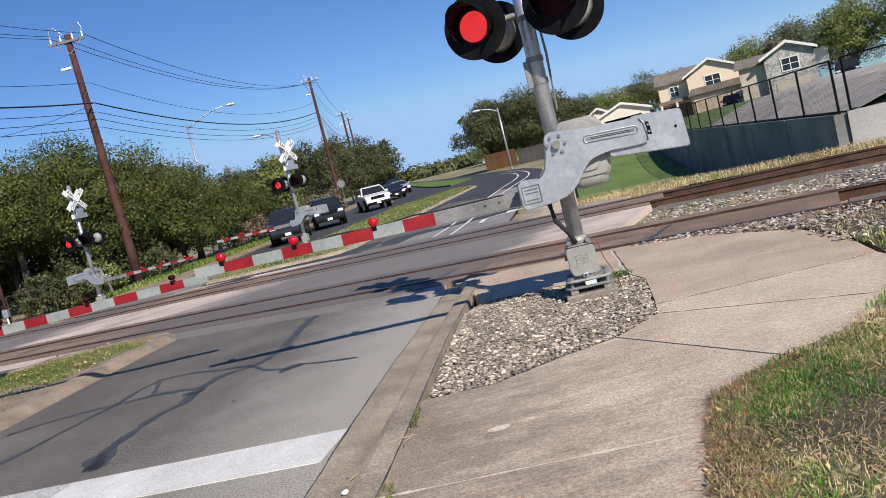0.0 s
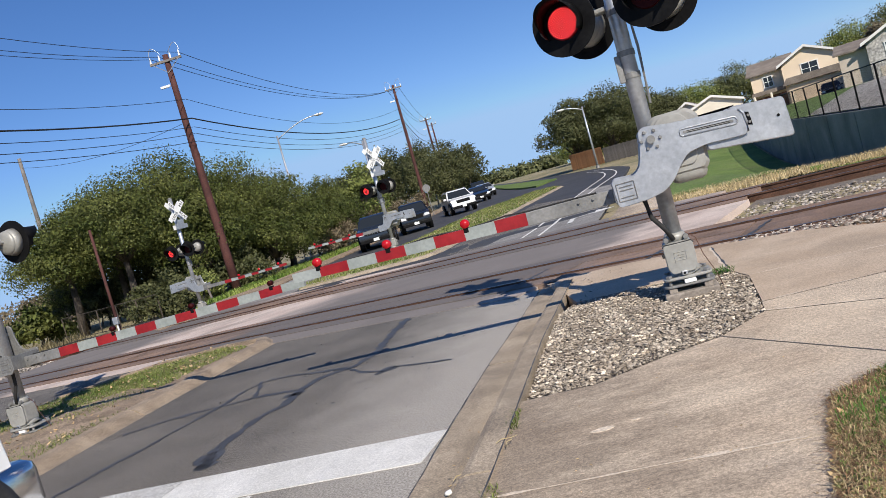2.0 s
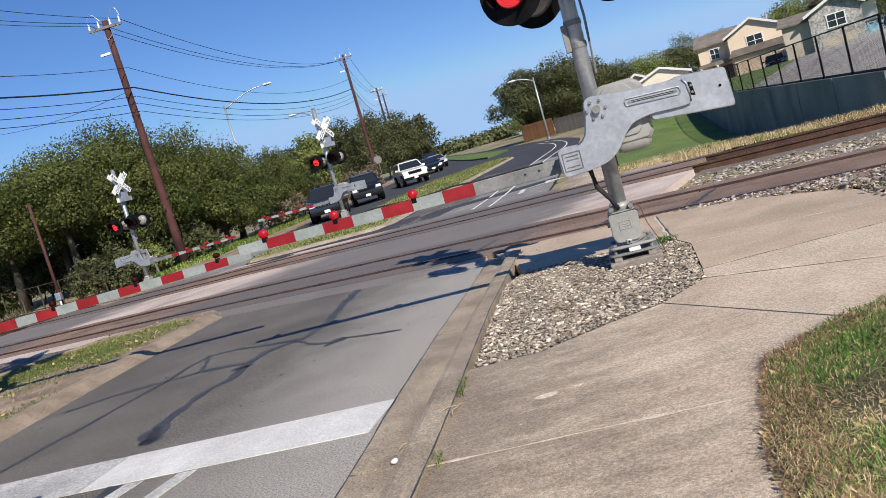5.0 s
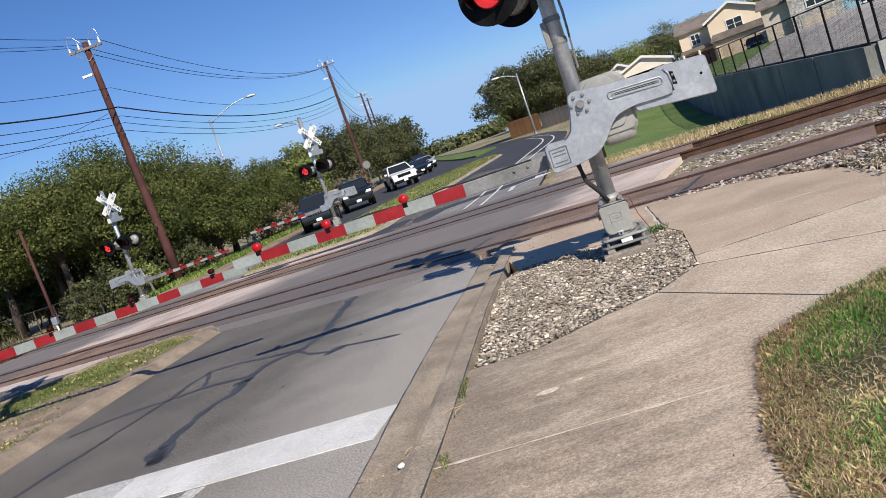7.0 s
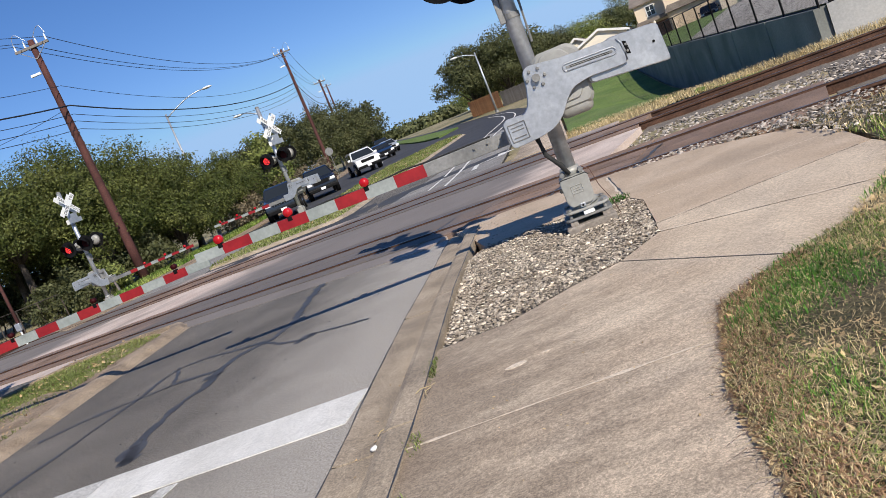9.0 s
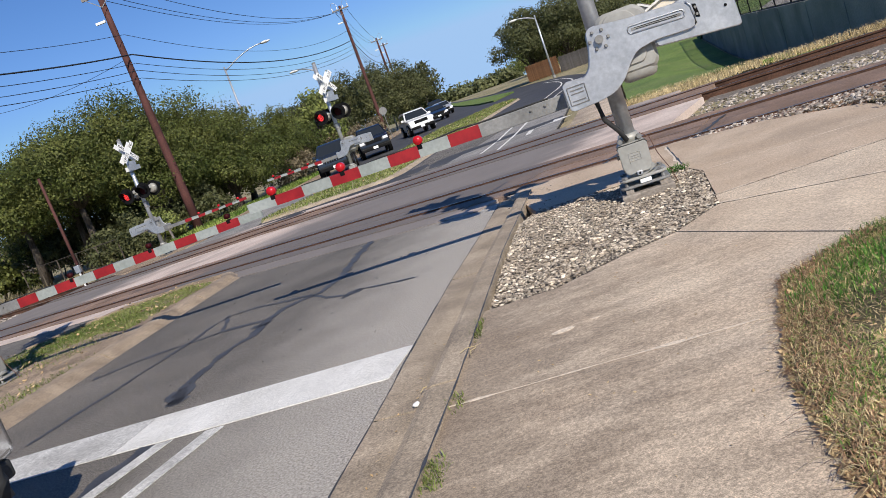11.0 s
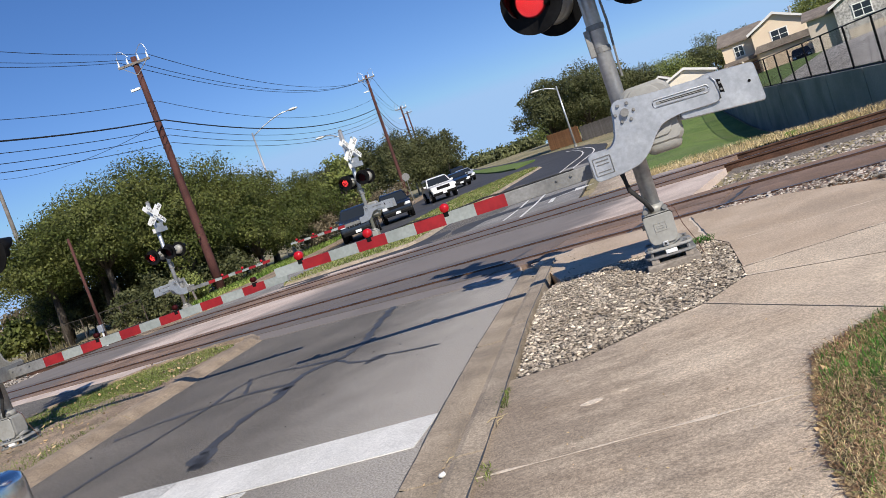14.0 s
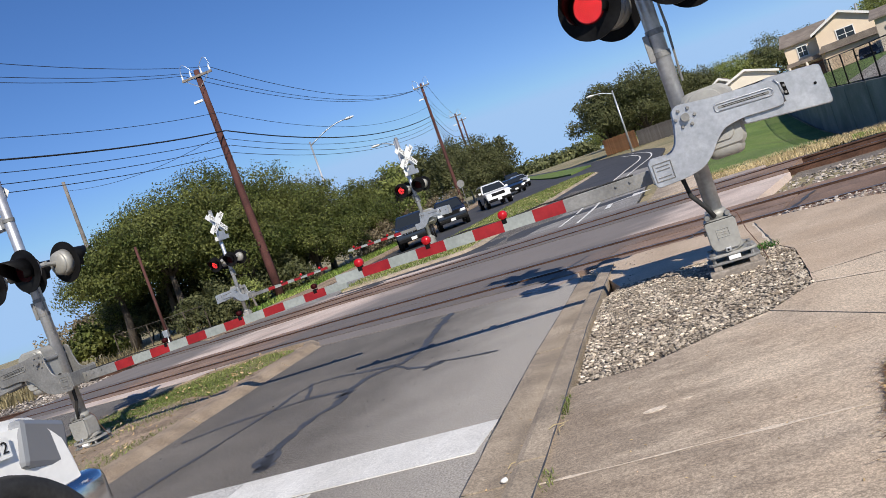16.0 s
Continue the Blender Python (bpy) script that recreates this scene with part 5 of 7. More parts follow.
utility_pole(-11.0, 140, 17.0, 0.2, "distant timber utility pole beside the road", lean=(0, 0))
utility_pole(-34.0, 53.0, 13.3, 0.2, "weathered grey pole behind the oaks", "pole_grey", arm=False)
Z = (-21.2, -0.6)
for k, dz in ((-0.75, -0.05), (-0.3, -0.05), (0.75, -0.1)):
    wire((A[0] + k - 0.17, A[1], AT + dz), (B[0] + k * 0.8, B[1], BT + dz - 0.4), 1.3, 0.016)
    wire((B[0] + k * 0.8, B[1], BT + dz - 0.4), (C[0] + k * 0.8, C[1], CT + dz - 0.4), 0.9, 0.016)
    wire((A[0] + k - 0.17, A[1], AT + dz), (Z[0] + k, Z[1], AT + 0.1 + 0.25 * k), 1.4, 0.013)
for f, r, s in ((10.3, 0.013, 1.4), (9.3, 0.035, 1.15), (8.85, 0.015, 1.15), (8.5, 0.015, 1.2), (8.1, 0.015, 1.1)):
    wire((A[0] + 0.25, A[1], f), (B[0], B[1], f + 1.9), s * 1.0, r)
    wire((A[0] + 0.2, A[1], f), (Z[0], Z[1], f - 0.1), s, r)
    wire((B[0], B[1], f + 1.9), (C[0], C[1], f + 2.2), s, r)
wire((A[0], A[1], 9.2), (-34, 53, 12.6), 0.6, 0.012)


def street_lamp(x, y, h, reach, label, curved=True):
    z0 = height(x, y)
    p = thing("street_lamp", pose(x, y, z0), label, "street lamp", "street lamps")
    part("pole", cyl(bmesh.new(), (0, 0, 0), (0, 0, h), 0.11, 0.065, 12), "galv", p, "slim galvanised pole", True)
    part("base", cyl(bmesh.new(), (0, 0, 0), (0, 0, 0.25), 0.18, 0.14, 12), "galv_dull", p)
    pts = [(reach[0] * t, reach[1] * t, h - 0.3 + (1.1 if curved else 0.5) * math.sin(t * math.pi / 2)) for t in np.linspace(0, 1, 9)]
    part("arm", tube(bmesh.new(), pts, 0.045, 8), "galv", p, "curved bracket arm", True)
    e = Vector(pts[-1])
    d = Vector((reach[0], reach[1], 0)).normalized()
    part("luminaire", ball(bmesh.new(), e + d * 0.3, (0.42, 0.2, 0.1)), "trim_white", p, "pale cobra-head luminaire", True)


street_lamp(-16.3, 57.7, 9.6, (3.1, 0.8), "galvanised street lamp with long curved arm behind oaks")
street_lamp(8.2, 72.5, 5.9, (-1.7, 0.1), "pale street lamp beside the curving road", False)
street_lamp(-10.6, 61.0, 7.6, (-1.3, 0.3), "galvanised street lamp behind a crossing signal", False)
street_lamp(-9.4, 96.0, 8.2, (-1.5, 0.2), "distant street lamp beside the utility poles", False)

stub = thing("marker_post", pose(-15.7, 27.3, height(-15.7, 27.3) - 0.05), "slim brown timber post with a grey meter box", "post")
part("post", cyl(bmesh.new(), (0, 0, 0), (0, 0, 4.3), 0.065, 0.05, 10), "pole", stub, "reddish weathered post", True)
part("meter_box", box(bmesh.new(), (0.02, -0.12, 0.75), (0.2, 0.14, 0.28), bevel=0.02), "galv", stub, "grey metal box")
part("riser", cyl(bmesh.new(), (0.02, -0.1, 0), (0.02, -0.1, 0.7), 0.035, n=8), "trim_white", stub)
sg = thing("road_sign", pose(-7.6, 70.0, height(-7.6, 70) - 0.02), "round sign back on a thin post by the shoulder", "road sign")
part("post", cyl(bmesh.new(), (0, 0, 0), (0, 0, 3.0), 0.035, n=8), "galv_dull", sg)
part("sign_plate", cyl(bmesh.new(), (0, -0.03, 2.6), (0, -0.05, 2.6), 0.36, n=24), "galv_dull", sg)


# ---- trees ----
def crown_mesh(name, blobs, count, leaf, mat, seed, density_in=0.35):
    """Leaves in clumps over several overlapping lobes (centre, radii): many small tilted quads with gaps."""
    rng = np.random.default_rng(seed)
    vol = np.array([max(0.05, r[0] * r[1] * r[2]) ** 0.67 for _, r in blobs])
    share = vol / vol.sum()
    verts, k = [], 0
    out, facing = [], []
    for (c, r), sh in zip(blobs, share):
        n = int(count * sh)
        clumps = max(12, n // 22)
        d = rng.normal(size=(clumps, 3))
        d /= np.linalg.norm(d, axis=1)[:, None]
        rad = np.where(rng.random(clumps) < density_in, rng.uniform(0.35, 0.9, clumps), rng.uniform(0.82, 1.08, clumps))
        cc = np.array(c) + d * rad[:, None] * np.array(r)
        pick = rng.integers(0, clumps, n)
        size = min(r) * 0.17 + leaf
        pos = cc[pick] + rng.normal(size=(n, 3)) * np.array([size, size, size * 0.7])
        out.append(pos)
        facing.append(d[pick])
    pos = np.concatenate(out)
    n = len(pos)
    # leaves face outwards and up from their lobe, loosely
    up = np.concatenate(facing) + np.array([0, 0, 0.25]) + 0.55 * rng.normal(size=(n, 3))
    up /= np.linalg.norm(up, axis=1)[:, None]
    a = np.cross(up, rng.normal(size=(n, 3)))
    a /= np.linalg.norm(a, axis=1)[:, None]
    b = np.cross(up, a)
    b /= np.linalg.norm(b, axis=1)[:, None]
    s = leaf * rng.uniform(0.6, 1.3, (n, 1))
    q = np.stack([pos + a * s, pos + b * s * 0.6, pos - a * s, pos - b * s * 0.6], 1).reshape(-1, 3)
    f = np.arange(4 * n).reshape(-1, 4)
    return raw(name, q.tolist(), f.tolist(), mat)


def tree(x, y, top, spread, label, mat="oak", leaves=9000, leaf=0.17, seed=0, low=0.18, trunk=0.28, lobes=11, group="oaks along the road", thin=0.35, base=None):
    """A broad tree: tapered trunk, forking limbs, and a crown of leaf clumps on uneven lobes."""
    rng = random.Random(seed)
    z0 = height(x, y) - 0.1 if base is None else base
    h = top - z0
    t = thing("tree", pose(x, y, z0), label, "tree", group)
    bm = bmesh.new()
    fork = h * max(low, 0.12) + 0.5
    tube(bm, [(0, 0, 0), (0.1, 0.05, fork * 0.5), (0.05, 0.1, fork)], [trunk, trunk * 0.8, trunk * 0.7], 9)
    blobs = []
    for k in range(lobes):
        a = 2 * math.pi * (k / lobes) * 2.4 + rng.uniform(-0.4, 0.4)
        f = math.sqrt((k + 0.5) / lobes)
        rr = spread * 0.70 * f * rng.uniform(0.9, 1.1)
        dome = math.sqrt(max(0.05, 1 - 0.85 * f * f))
        lr = spread * rng.uniform(0.3, 0.42)
        zc = low * h + (h * (1 - low)) * dome * rng.uniform(0.74, 1.0) - lr * 0.5
        if k == 0:
            zc = h - lr * 0.7
        zc = max(zc, low * h + lr * 0.45)
        c = (rr * math.cos(a), rr * math.sin(a), zc)
        blobs.append((c, (lr * 1.1, lr * 1.1, lr * rng.uniform(0.65, 0.9))))
        mid = (c[0] * 0.45, c[1] * 0.45, fork + (c[2] - fork) * 0.6)
        tube(bm, [(0.05, 0.1, fork * 0.9), mid, c], [trunk * 0.42, trunk * 0.25, trunk * 0.07], 6)
    part("trunk", bm, "bark", t, "dark forking trunk and limbs", True)
    cr = crown_mesh("crown", blobs, leaves, leaf, mat, seed + 100, thin)
    cr.parent = t
    tagged(cr, label="uneven crown of small leaves")
    return t


LIVE = "broad live oak with dense olive-green crown"
for k, (x, y, top, sp, n, mat, low) in enumerate((
        (-22.4, 40.6, 8.0, 4.0, 17000, "oak", 0.36), (-19.0, 41.6, 8.8, 4.3, 19000, "oak", 0.1), (-16.3, 43.8, 7.9, 4.0, 17000, "oak", 0.06), (-14.6, 47.0, 6.3, 3.3, 13000, "oak", 0.06),
        (-23.9, 38.2, 6.2, 2.9, 11000, "oak", 0.45), (-20.6, 38.2, 7.2, 3.4, 12000, "oak", 0.42), (-17.2, 39.8, 6.9, 2.9, 11000, "oak", 0.12), (-13.5, 53.5, 6.0, 3.0, 10000, "oak", 0.06),
        (-14.4, 43.4, 5.0, 2.2, 8000, "oak", 0.06), (-23.5, 46.0, 6.5, 3.6, 8000, "oak", 0.03), (-19.0, 47.5, 6.5, 3.6, 8000, "oak", 0.03), (-27.0, 43.5, 4.5, 2.6, 5000, "oak", 0.03))):
    tree(x, y, top, sp, LIVE, mat, int(n * 2.8), 0.068, k + 1, low, 0.26, 22, thin=0.35)
tree(-11.9, 60.0, 6.6, 2.4, "slender feathery green tree among the oaks", "spring", 4200, 0.13, 31, 0.15, 0.16, 9, thin=0.5)
tree(-26.6, 38.5, 2.2, 1.8, "low bushy shrub at the wood's edge", "oak", 4000, 0.13, 32, 0.02, 0.1, 8)
for k, (x, y, top, sp) in enumerate(((-13.5, 84, 9.2, 5.0), (-10.5, 92, 9.8, 4.6), (-8.5, 101, 9.9, 4.8), (-15.5, 74, 7.6, 4.2), (-7.4, 112, 9.0, 4.4))):
    tree(x, y, top, sp, "dark live oak behind the utility poles", "oak_dark", 17000, 0.125, 40 + k, 0.08, 0.3, 11, thin=0.3)
tree(-5.4, 106, 9.2, 3.4, "open-crowned oak with bare branches showing", "oak_dark", 3200, 0.18, 50, 0.3, 0.24, 13, thin=0.2)
for k, (x, y, top, sp) in enumerate(((8.2, 90, 9.4, 4.4), (12.2, 88, 9.8, 4.6), (16.0, 92, 9.0, 4.4), (20.0, 98, 8.2, 4.4))):
    tree(x, y, top, sp, "dark rounded oak beside the curving road", "oak_dark", 20000, 0.115, 60 + k, 0.06, 0.26, 11, thin=0.3)
for k in range(11):
    a = k / 10
    x, y = 14 + 62 * a, 132 - 44 * a * a + (k % 3) * 4
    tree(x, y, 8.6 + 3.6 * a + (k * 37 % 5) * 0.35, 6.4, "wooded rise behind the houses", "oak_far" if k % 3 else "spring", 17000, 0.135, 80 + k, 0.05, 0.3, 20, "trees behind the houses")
for k, (x, y, top, sp, mat) in enumerate(((41.5, 71, 9.2, 3.6, "spring"), (46, 68, 9.6, 4.2, "spring"), (51, 60, 9.4, 4.4, "oak_far"), (38.3, 80, 7.2, 2.0, "brush"), (45, 55, 7.8, 3.2, "oak_far"), (40, 46, 7.6, 3.0, "spring"))):
    tree(x, y, top, sp, "spring-green tree beside the houses" if mat != "brush" else "half-bare budding tree beside the peach house", mat, 9000, 0.12, 120 + k, 0.2, 0.2, 10, "trees behind the houses", 0.4)
for k in range(9):
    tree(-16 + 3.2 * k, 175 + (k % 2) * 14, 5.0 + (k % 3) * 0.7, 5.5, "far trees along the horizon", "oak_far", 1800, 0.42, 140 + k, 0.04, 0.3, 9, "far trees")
for k in range(10):
    tree(-38 - 9 * k, 62 + (k % 3) * 9, 3.6 + (k % 4) * 0.5, 5.0, "pale leafless scrub across the field", "brush", 2600, 0.2, 160 + k, 0.03, 0.14, 9, "field scrub")

# undergrowth along the fence
for k in range(12):
    x, y = -12.6 + 0.33 * k + (k % 2) * 0.3, 50 + 1.8 * k
    tree(x, y, height(x, y) + 1.6 + 0.4 * (k % 3), 1.2, "reddish-brown leafless brush along the fence", "brush", 1500, 0.09, 180 + k, 0.02, 0.05, 8, "roadside brush")
for k in range(9):
    x, y = -14.6 - 0.6 * k, 39.6 - 0.05 * k + (k % 3) * 0.9
    tree(x, y, height(x, y) + 1.6 + 0.6 * (k % 3), 1.3, "low green shrub under the oaks", "oak_dark", 2200, 0.08, 200 + k, 0.02, 0.05, 8, "shrubs under the oaks")

for k in range(5):
    x = -16.0 - 0.62 * k
    y = 33.2 - 0.5 * (x + 16) + (k % 3) * 0.6
    tree(x, y, height(x, y) + 1.3 + 0.45 * (k % 3), 1.2, "low dark shrub before the oaks", "oak_dark", 2200, 0.075, 230 + k, 0.02, 0.05, 8, "shrubs under the oaks")

for k in range(9):
    x, y = -19.0 - 0.95 * k, 42.2 + (k % 2) * 0.8
    tree(x, y, height(x, y) + 2.3 + 0.5 * (k % 3), 1.5, "dark undergrowth in the shade of the oaks", "oak_dark", 2600, 0.085, 250 + k, 0.02, 0.05, 9, "undergrowth in the wood")
tree(-15.9, 35.6, height(-15.9, 35.6) + 1.75, 1.15, "rounded bright green bush beside the utility pole", "spring", 5200, 0.06, 270, 0.02, 0.05, 10, "bushes by the pole")


# ---- fences and walls ----
def chain_fence(name, a, b, h, step, label, mat, z_of, gap=0.12, r=0.03, wire_r=0.004):
    fe = thing(name, Matrix(), label, "fence")
    a, b = Vector(a), Vector(b)
    n = max(1, int(round((b - a).length / step)))
    for k in range(n + 1):
        p = a.lerp(b, k / n)
        part("post", cyl(bmesh.new(), (p.x, p.y, z_of(p)), (p.x, p.y, z_of(p) + h), r, n=8), mat, fe)
    for f in (0.03, 1.0):
        pts = [(p.x, p.y, z_of(p) + h * f) for p in (a.lerp(b, k / n) for k in range(n + 1))]
        part("rail", tube(bmesh.new(), pts, r * 0.7, 6), mat, fe)
    verts, faces = [], []
    length = (b - a).length
    for sgn in (1, -1):
        t = -h
        while t < length + h:
            t0, t1 = t, t + h
            z0, z1 = (0, 1) if sgn > 0 else (1, 0)
            c0, c1 = max(t0, 0), min(t1, length)
            if c1 > c0 + 0.05:
                ends = []
                for c in (c0, c1):
                    p = a.lerp(b, c / length)
                    zz = z_of(p) + h * (z0 + (z1 - z0) * (c - t0) / h)
                    ends.append(Vector((p.x, p.y, zz)))
                k = len(verts)
                for e in ends:
                    verts += [tuple(e + Vector((0, 0, wire_r))), tuple(e + Vector((wire_r, wire_r, -wire_r))), tuple(e + Vector((-wire_r, -wire_r, -wire_r)))]
                faces += [(k, k + 1, k + 4, k + 3), (k + 1, k + 2, k + 5, k + 4), (k + 2, k, k + 3, k + 5)]
            t += gap
    ob = raw("wire_mesh", verts, faces, mat)
    ob.parent = fe
    return fe


def land_z(p):
    return height(p.x, p.y) - 0.03


chain_fence("chain_link_fence", (-15.2, 52.0), (-10.2, 72.0), 1.7, 2.8, "grey chain-link fence overgrown with brush", "galv_dull", land_z, 0.2)

chain_fence("wire_fence", (-16.6, 32.6), (-24.4, 37.4), 1.15, 1.8, "low dark wire fence before the oaks", "bark", land_z, 0.4, 0.03, 0.002)
stake = thing("stake", pose(-15.0, 34.6, height(-15.0, 34.6) - 0.05, 0, -6, 0), "short weathered wooden stake on the shoulder", "stake")
part("post", box(bmesh.new(), (0, 0, 0.5), (0.09, 0.09, 1.0), bevel=0.012), "pole_grey", stake, "squared timber post")
part("cap", box(bmesh.new(), (0, 0, 1.01), (0.1, 0.1, 0.03), bevel=0.006), "trim_white", stake, "white-painted top")

WA, WB = Vector((9.98, 18.48)), Vector((16.8, 55.5))
WALL_TOP = lambda p: 0.68 + 0.45 * (p.y - WA.y) / (WB.y - WA.y)


def wall_run(name, a, b, top_a, top_b, foot, thick, mat, label, parts=8):
    w = thing(name, Matrix(), label, "retaining wall", kind="structure")
    a, b = Vector(a), Vector(b)
    d = (b - a).normalized()
    side = Vector((d.y, -d.x)) * thick
    for k in range(parts):
        p, q = a.lerp(b, k / parts), a.lerp(b, (k + 1) / parts - 0.002)
        ta, tb = top_a + (top_b - top_a) * k / parts, top_a + (top_b - top_a) * (k + 1) / parts
        bm = bmesh.new()
        vs = [bm.verts.new((c.x, c.y, z)) for c, z in ((p, foot), (q, foot), (q + side, foot), (p + side, foot), (p, ta), (q, tb), (q + side, tb), (p + side, ta))]
        for f in ((0, 1, 2, 3), (4, 5, 6, 7), (0, 1, 5, 4), (1, 2, 6, 5), (2, 3, 7, 6), (3, 0, 4, 7)):
            bm.faces.new([vs[i] for i in f])
        bmesh.ops.recalc_face_normals(bm, faces=bm.faces)
        part("wall_panel", bm, mat, w)
    return w


# The two faces differ in base colour to carry shade and sun.
wall_run("wall_channel", WA, WB, 0.68, 1.13, -2.6, 0.3, "wall", "weathered concrete retaining wall of the channel, shade put into its colour", 9)
WC = WA + S * 16
wall_run("wall_front", WA + S * 0.305, WC, 0.70, 0.85, -1.6, -0.3, "wall_sun_toned", "concrete retaining wall facing the rails, sunlight put into its pale colour", 4)
chain_fence("wall_fence", tuple(WA + Vector((0.15, 0))), tuple(WB + Vector((0.15, 0))), 1.32, 2.6, "tall black metal mesh fence on the wall", "black", lambda p: WALL_TOP(p) - 0.02, 0.1, 0.032, 0.003)
chain_fence("wall_fence", tuple(WA + S * 0.4 + Vector((0.05, 0.12))), tuple(WC + Vector((0, 0.15))), 1.32, 2.6, "tall black metal mesh fence on the wall", "black", lambda p: 0.68 + 0.01 * (p - WA).length, 0.09, 0.032, 0.0025)
# raised ground behind the wall
terr = bmesh.new()
grid = {}
for i in range(9):
    for j in range(12):
        t = j / 11
        p = WA.lerp(WB, t * 1.9) + Vector((0.31, 0)) + S * (i * i * 0.9)
        grid[i, j] = terr.verts.new((p.x, p.y, 0.6 + 0.42 * t * 1.9 + 0.11 * i + (0.25 if i > 2 else 0)))
for i in range(8):
    for j in range(11):
        terr.faces.new((grid[i, j], grid[i + 1, j], grid[i + 1, j + 1], grid[i, j + 1]))
bmesh.ops.recalc_face_normals(terr, faces=terr.faces)
if sum(f.normal.z for f in terr.faces) < 0:
    bmesh.ops.reverse_faces(terr, faces=terr.faces)
alone("terrace", terr, "lawn", "raised grassy ground behind the retaining wall", "ground", kind="structure", smooth=True)
apron = bmesh.new()
rows = []
for k in range(11):
    p = WA.lerp(WB, k / 10 * 0.5)
    z = 0.66 + 0.45 * k / 10 * 0.5
    rows.append([apron.verts.new((q.x, q.y, zz)) for q, zz in ((p + S * 0.5, z + 0.04), (p + S * 2.6, z + 0.75), (p + S * 6.0, z + 0.95))])
for a, b in zip(rows, rows[1:]):
    for k in range(2):
        apron.faces.new((a[k], a[k + 1], b[k + 1], b[k]))
bmesh.ops.recalc_face_normals(apron, faces=apron.faces)
if sum(f.normal.z for f in apron.faces) < 0:
    bmesh.ops.reverse_faces(apron, faces=apron.faces)
alone("paved_slope", apron, "slope", "streaked pale concrete slope behind the fence", "paving", kind="structure")


def board_fence(a, b, h, label, mat, w=0.15):
    fe = thing("board_fence", Matrix(), label, "fence")
    a, b = Vector(a), Vector(b)
    n = int((b - a).length / (w * 1.04))
    ang = math.degrees(math.atan2((b - a).y, (b - a).x))
    me = None
    for k in range(n):
        p = a.lerp(b, (k + 0.5) / n)
        if me is None:
            ob = part("board", box(bmesh.new(), (0, 0, h / 2), (w, 0.025, h), bevel=0.006), mat, fe)
            me = ob.data
        else:
            ob = new("board", me)
            ob.parent = fe
        ob.matrix_basis = pose(p.x, p.y, height(p.x, p.y) - 0.02 + 0.03 * math.sin(k * 1.7), 0, 0, ang)
    return fe


board_fence((7.2, 88.5), (10.2, 83.0), 1.8, "orange-brown cedar board fence in sun", "cedar", 0.18)
board_fence((10.3, 82.8), (15.6, 76.0), 1.6, "weathered grey board fence beside the lawn", "fence_grey", 0.18)


# ---- houses ----
def block(bm, x0, x1, y0, y1, z0, z1):
    return box(bm, ((x0 + x1) / 2, (y0 + y1) / 2, (z0 + z1) / 2), (x1 - x0, y1 - y0, z1 - z0))


def gable(x0, x1, y0, y1, z, rise, over=0.4, along="y", thick=0.14):
    """A pitched roof slab pair; along is the ridge's direction."""
    bm = bmesh.new()
    x0, x1, y0, y1 = x0 - over, x1 + over, y0 - over, y1 + over
    if along == "y":
        xm = (x0 + x1) / 2
        sec = [(x0, z), (xm, z + rise), (x1, z), (x1, z + thick), (xm, z + rise + thick), (x0, z + thick)]
        ends = [[bm.verts.new((x, y, zz)) for x, zz in sec] for y in (y0, y1)]
    else:
        ym = (y0 + y1) / 2
        sec = [(y0, z), (ym, z + rise), (y1, z), (y1, z + thick), (ym, z + rise + thick), (y0, z + thick)]
        ends = [[bm.verts.new((x, y, zz)) for y, zz in sec] for x in (x0, x1)]
    for k in range(6):
        bm.faces.new((ends[0][k], ends[0][(k + 1) % 6], ends[1][(k + 1) % 6], ends[1][k]))
    for e in ends:
        bm.faces.new(e)
    bmesh.ops.recalc_face_normals(bm, faces=bm.faces)
    return bm


def peak(x0, x1, y, z, rise, thick=0.2):
    return plate(bmesh.new(), [(x0, z), (x1, z), ((x0 + x1) / 2, z + rise)], y, thick)


def window(h, x, y, z, w, ht, panes=2):
    fr = bmesh.new()
    for dx, dz, sx, sz in ((0, ht / 2, w + 0.2, 0.1), (0, -ht / 2, w + 0.2, 0.1), (-w / 2, 0, 0.1, ht), (w / 2, 0, 0.1, ht), (0, 0, 0.07, ht), (0, 0, w, 0.05)):
        box(fr, (x + dx, y - 0.03, z + dz), (sx, 0.08, sz))
    wd = part("window", fr, "trim_white", h, "white-framed window")
    for k in range(panes):
        part("pane", box(bmesh.new(), (x - w / 2 + w * (k + 0.5) / panes, y - 0.01, z), (w / panes - 0.06, 0.02, ht - 0.06)), "glass", wd)
    return wd


def edge_trim(h, x0, x1, y, z, rise, over=0.4):
    for sgn in (-1, 1):
        xm = (x0 + x1) / 2
        xe = xm + sgn * ((x1 - x0) / 2 + over)
        part("fascia", plate(bmesh.new(), [(xe, z - 0.12), (xm, z + rise - 0.12), (xm, z + rise + 0.15), (xe, z + 0.15)], y - over - 0.05, 0.05), "trim_white", h, "white gable trim")


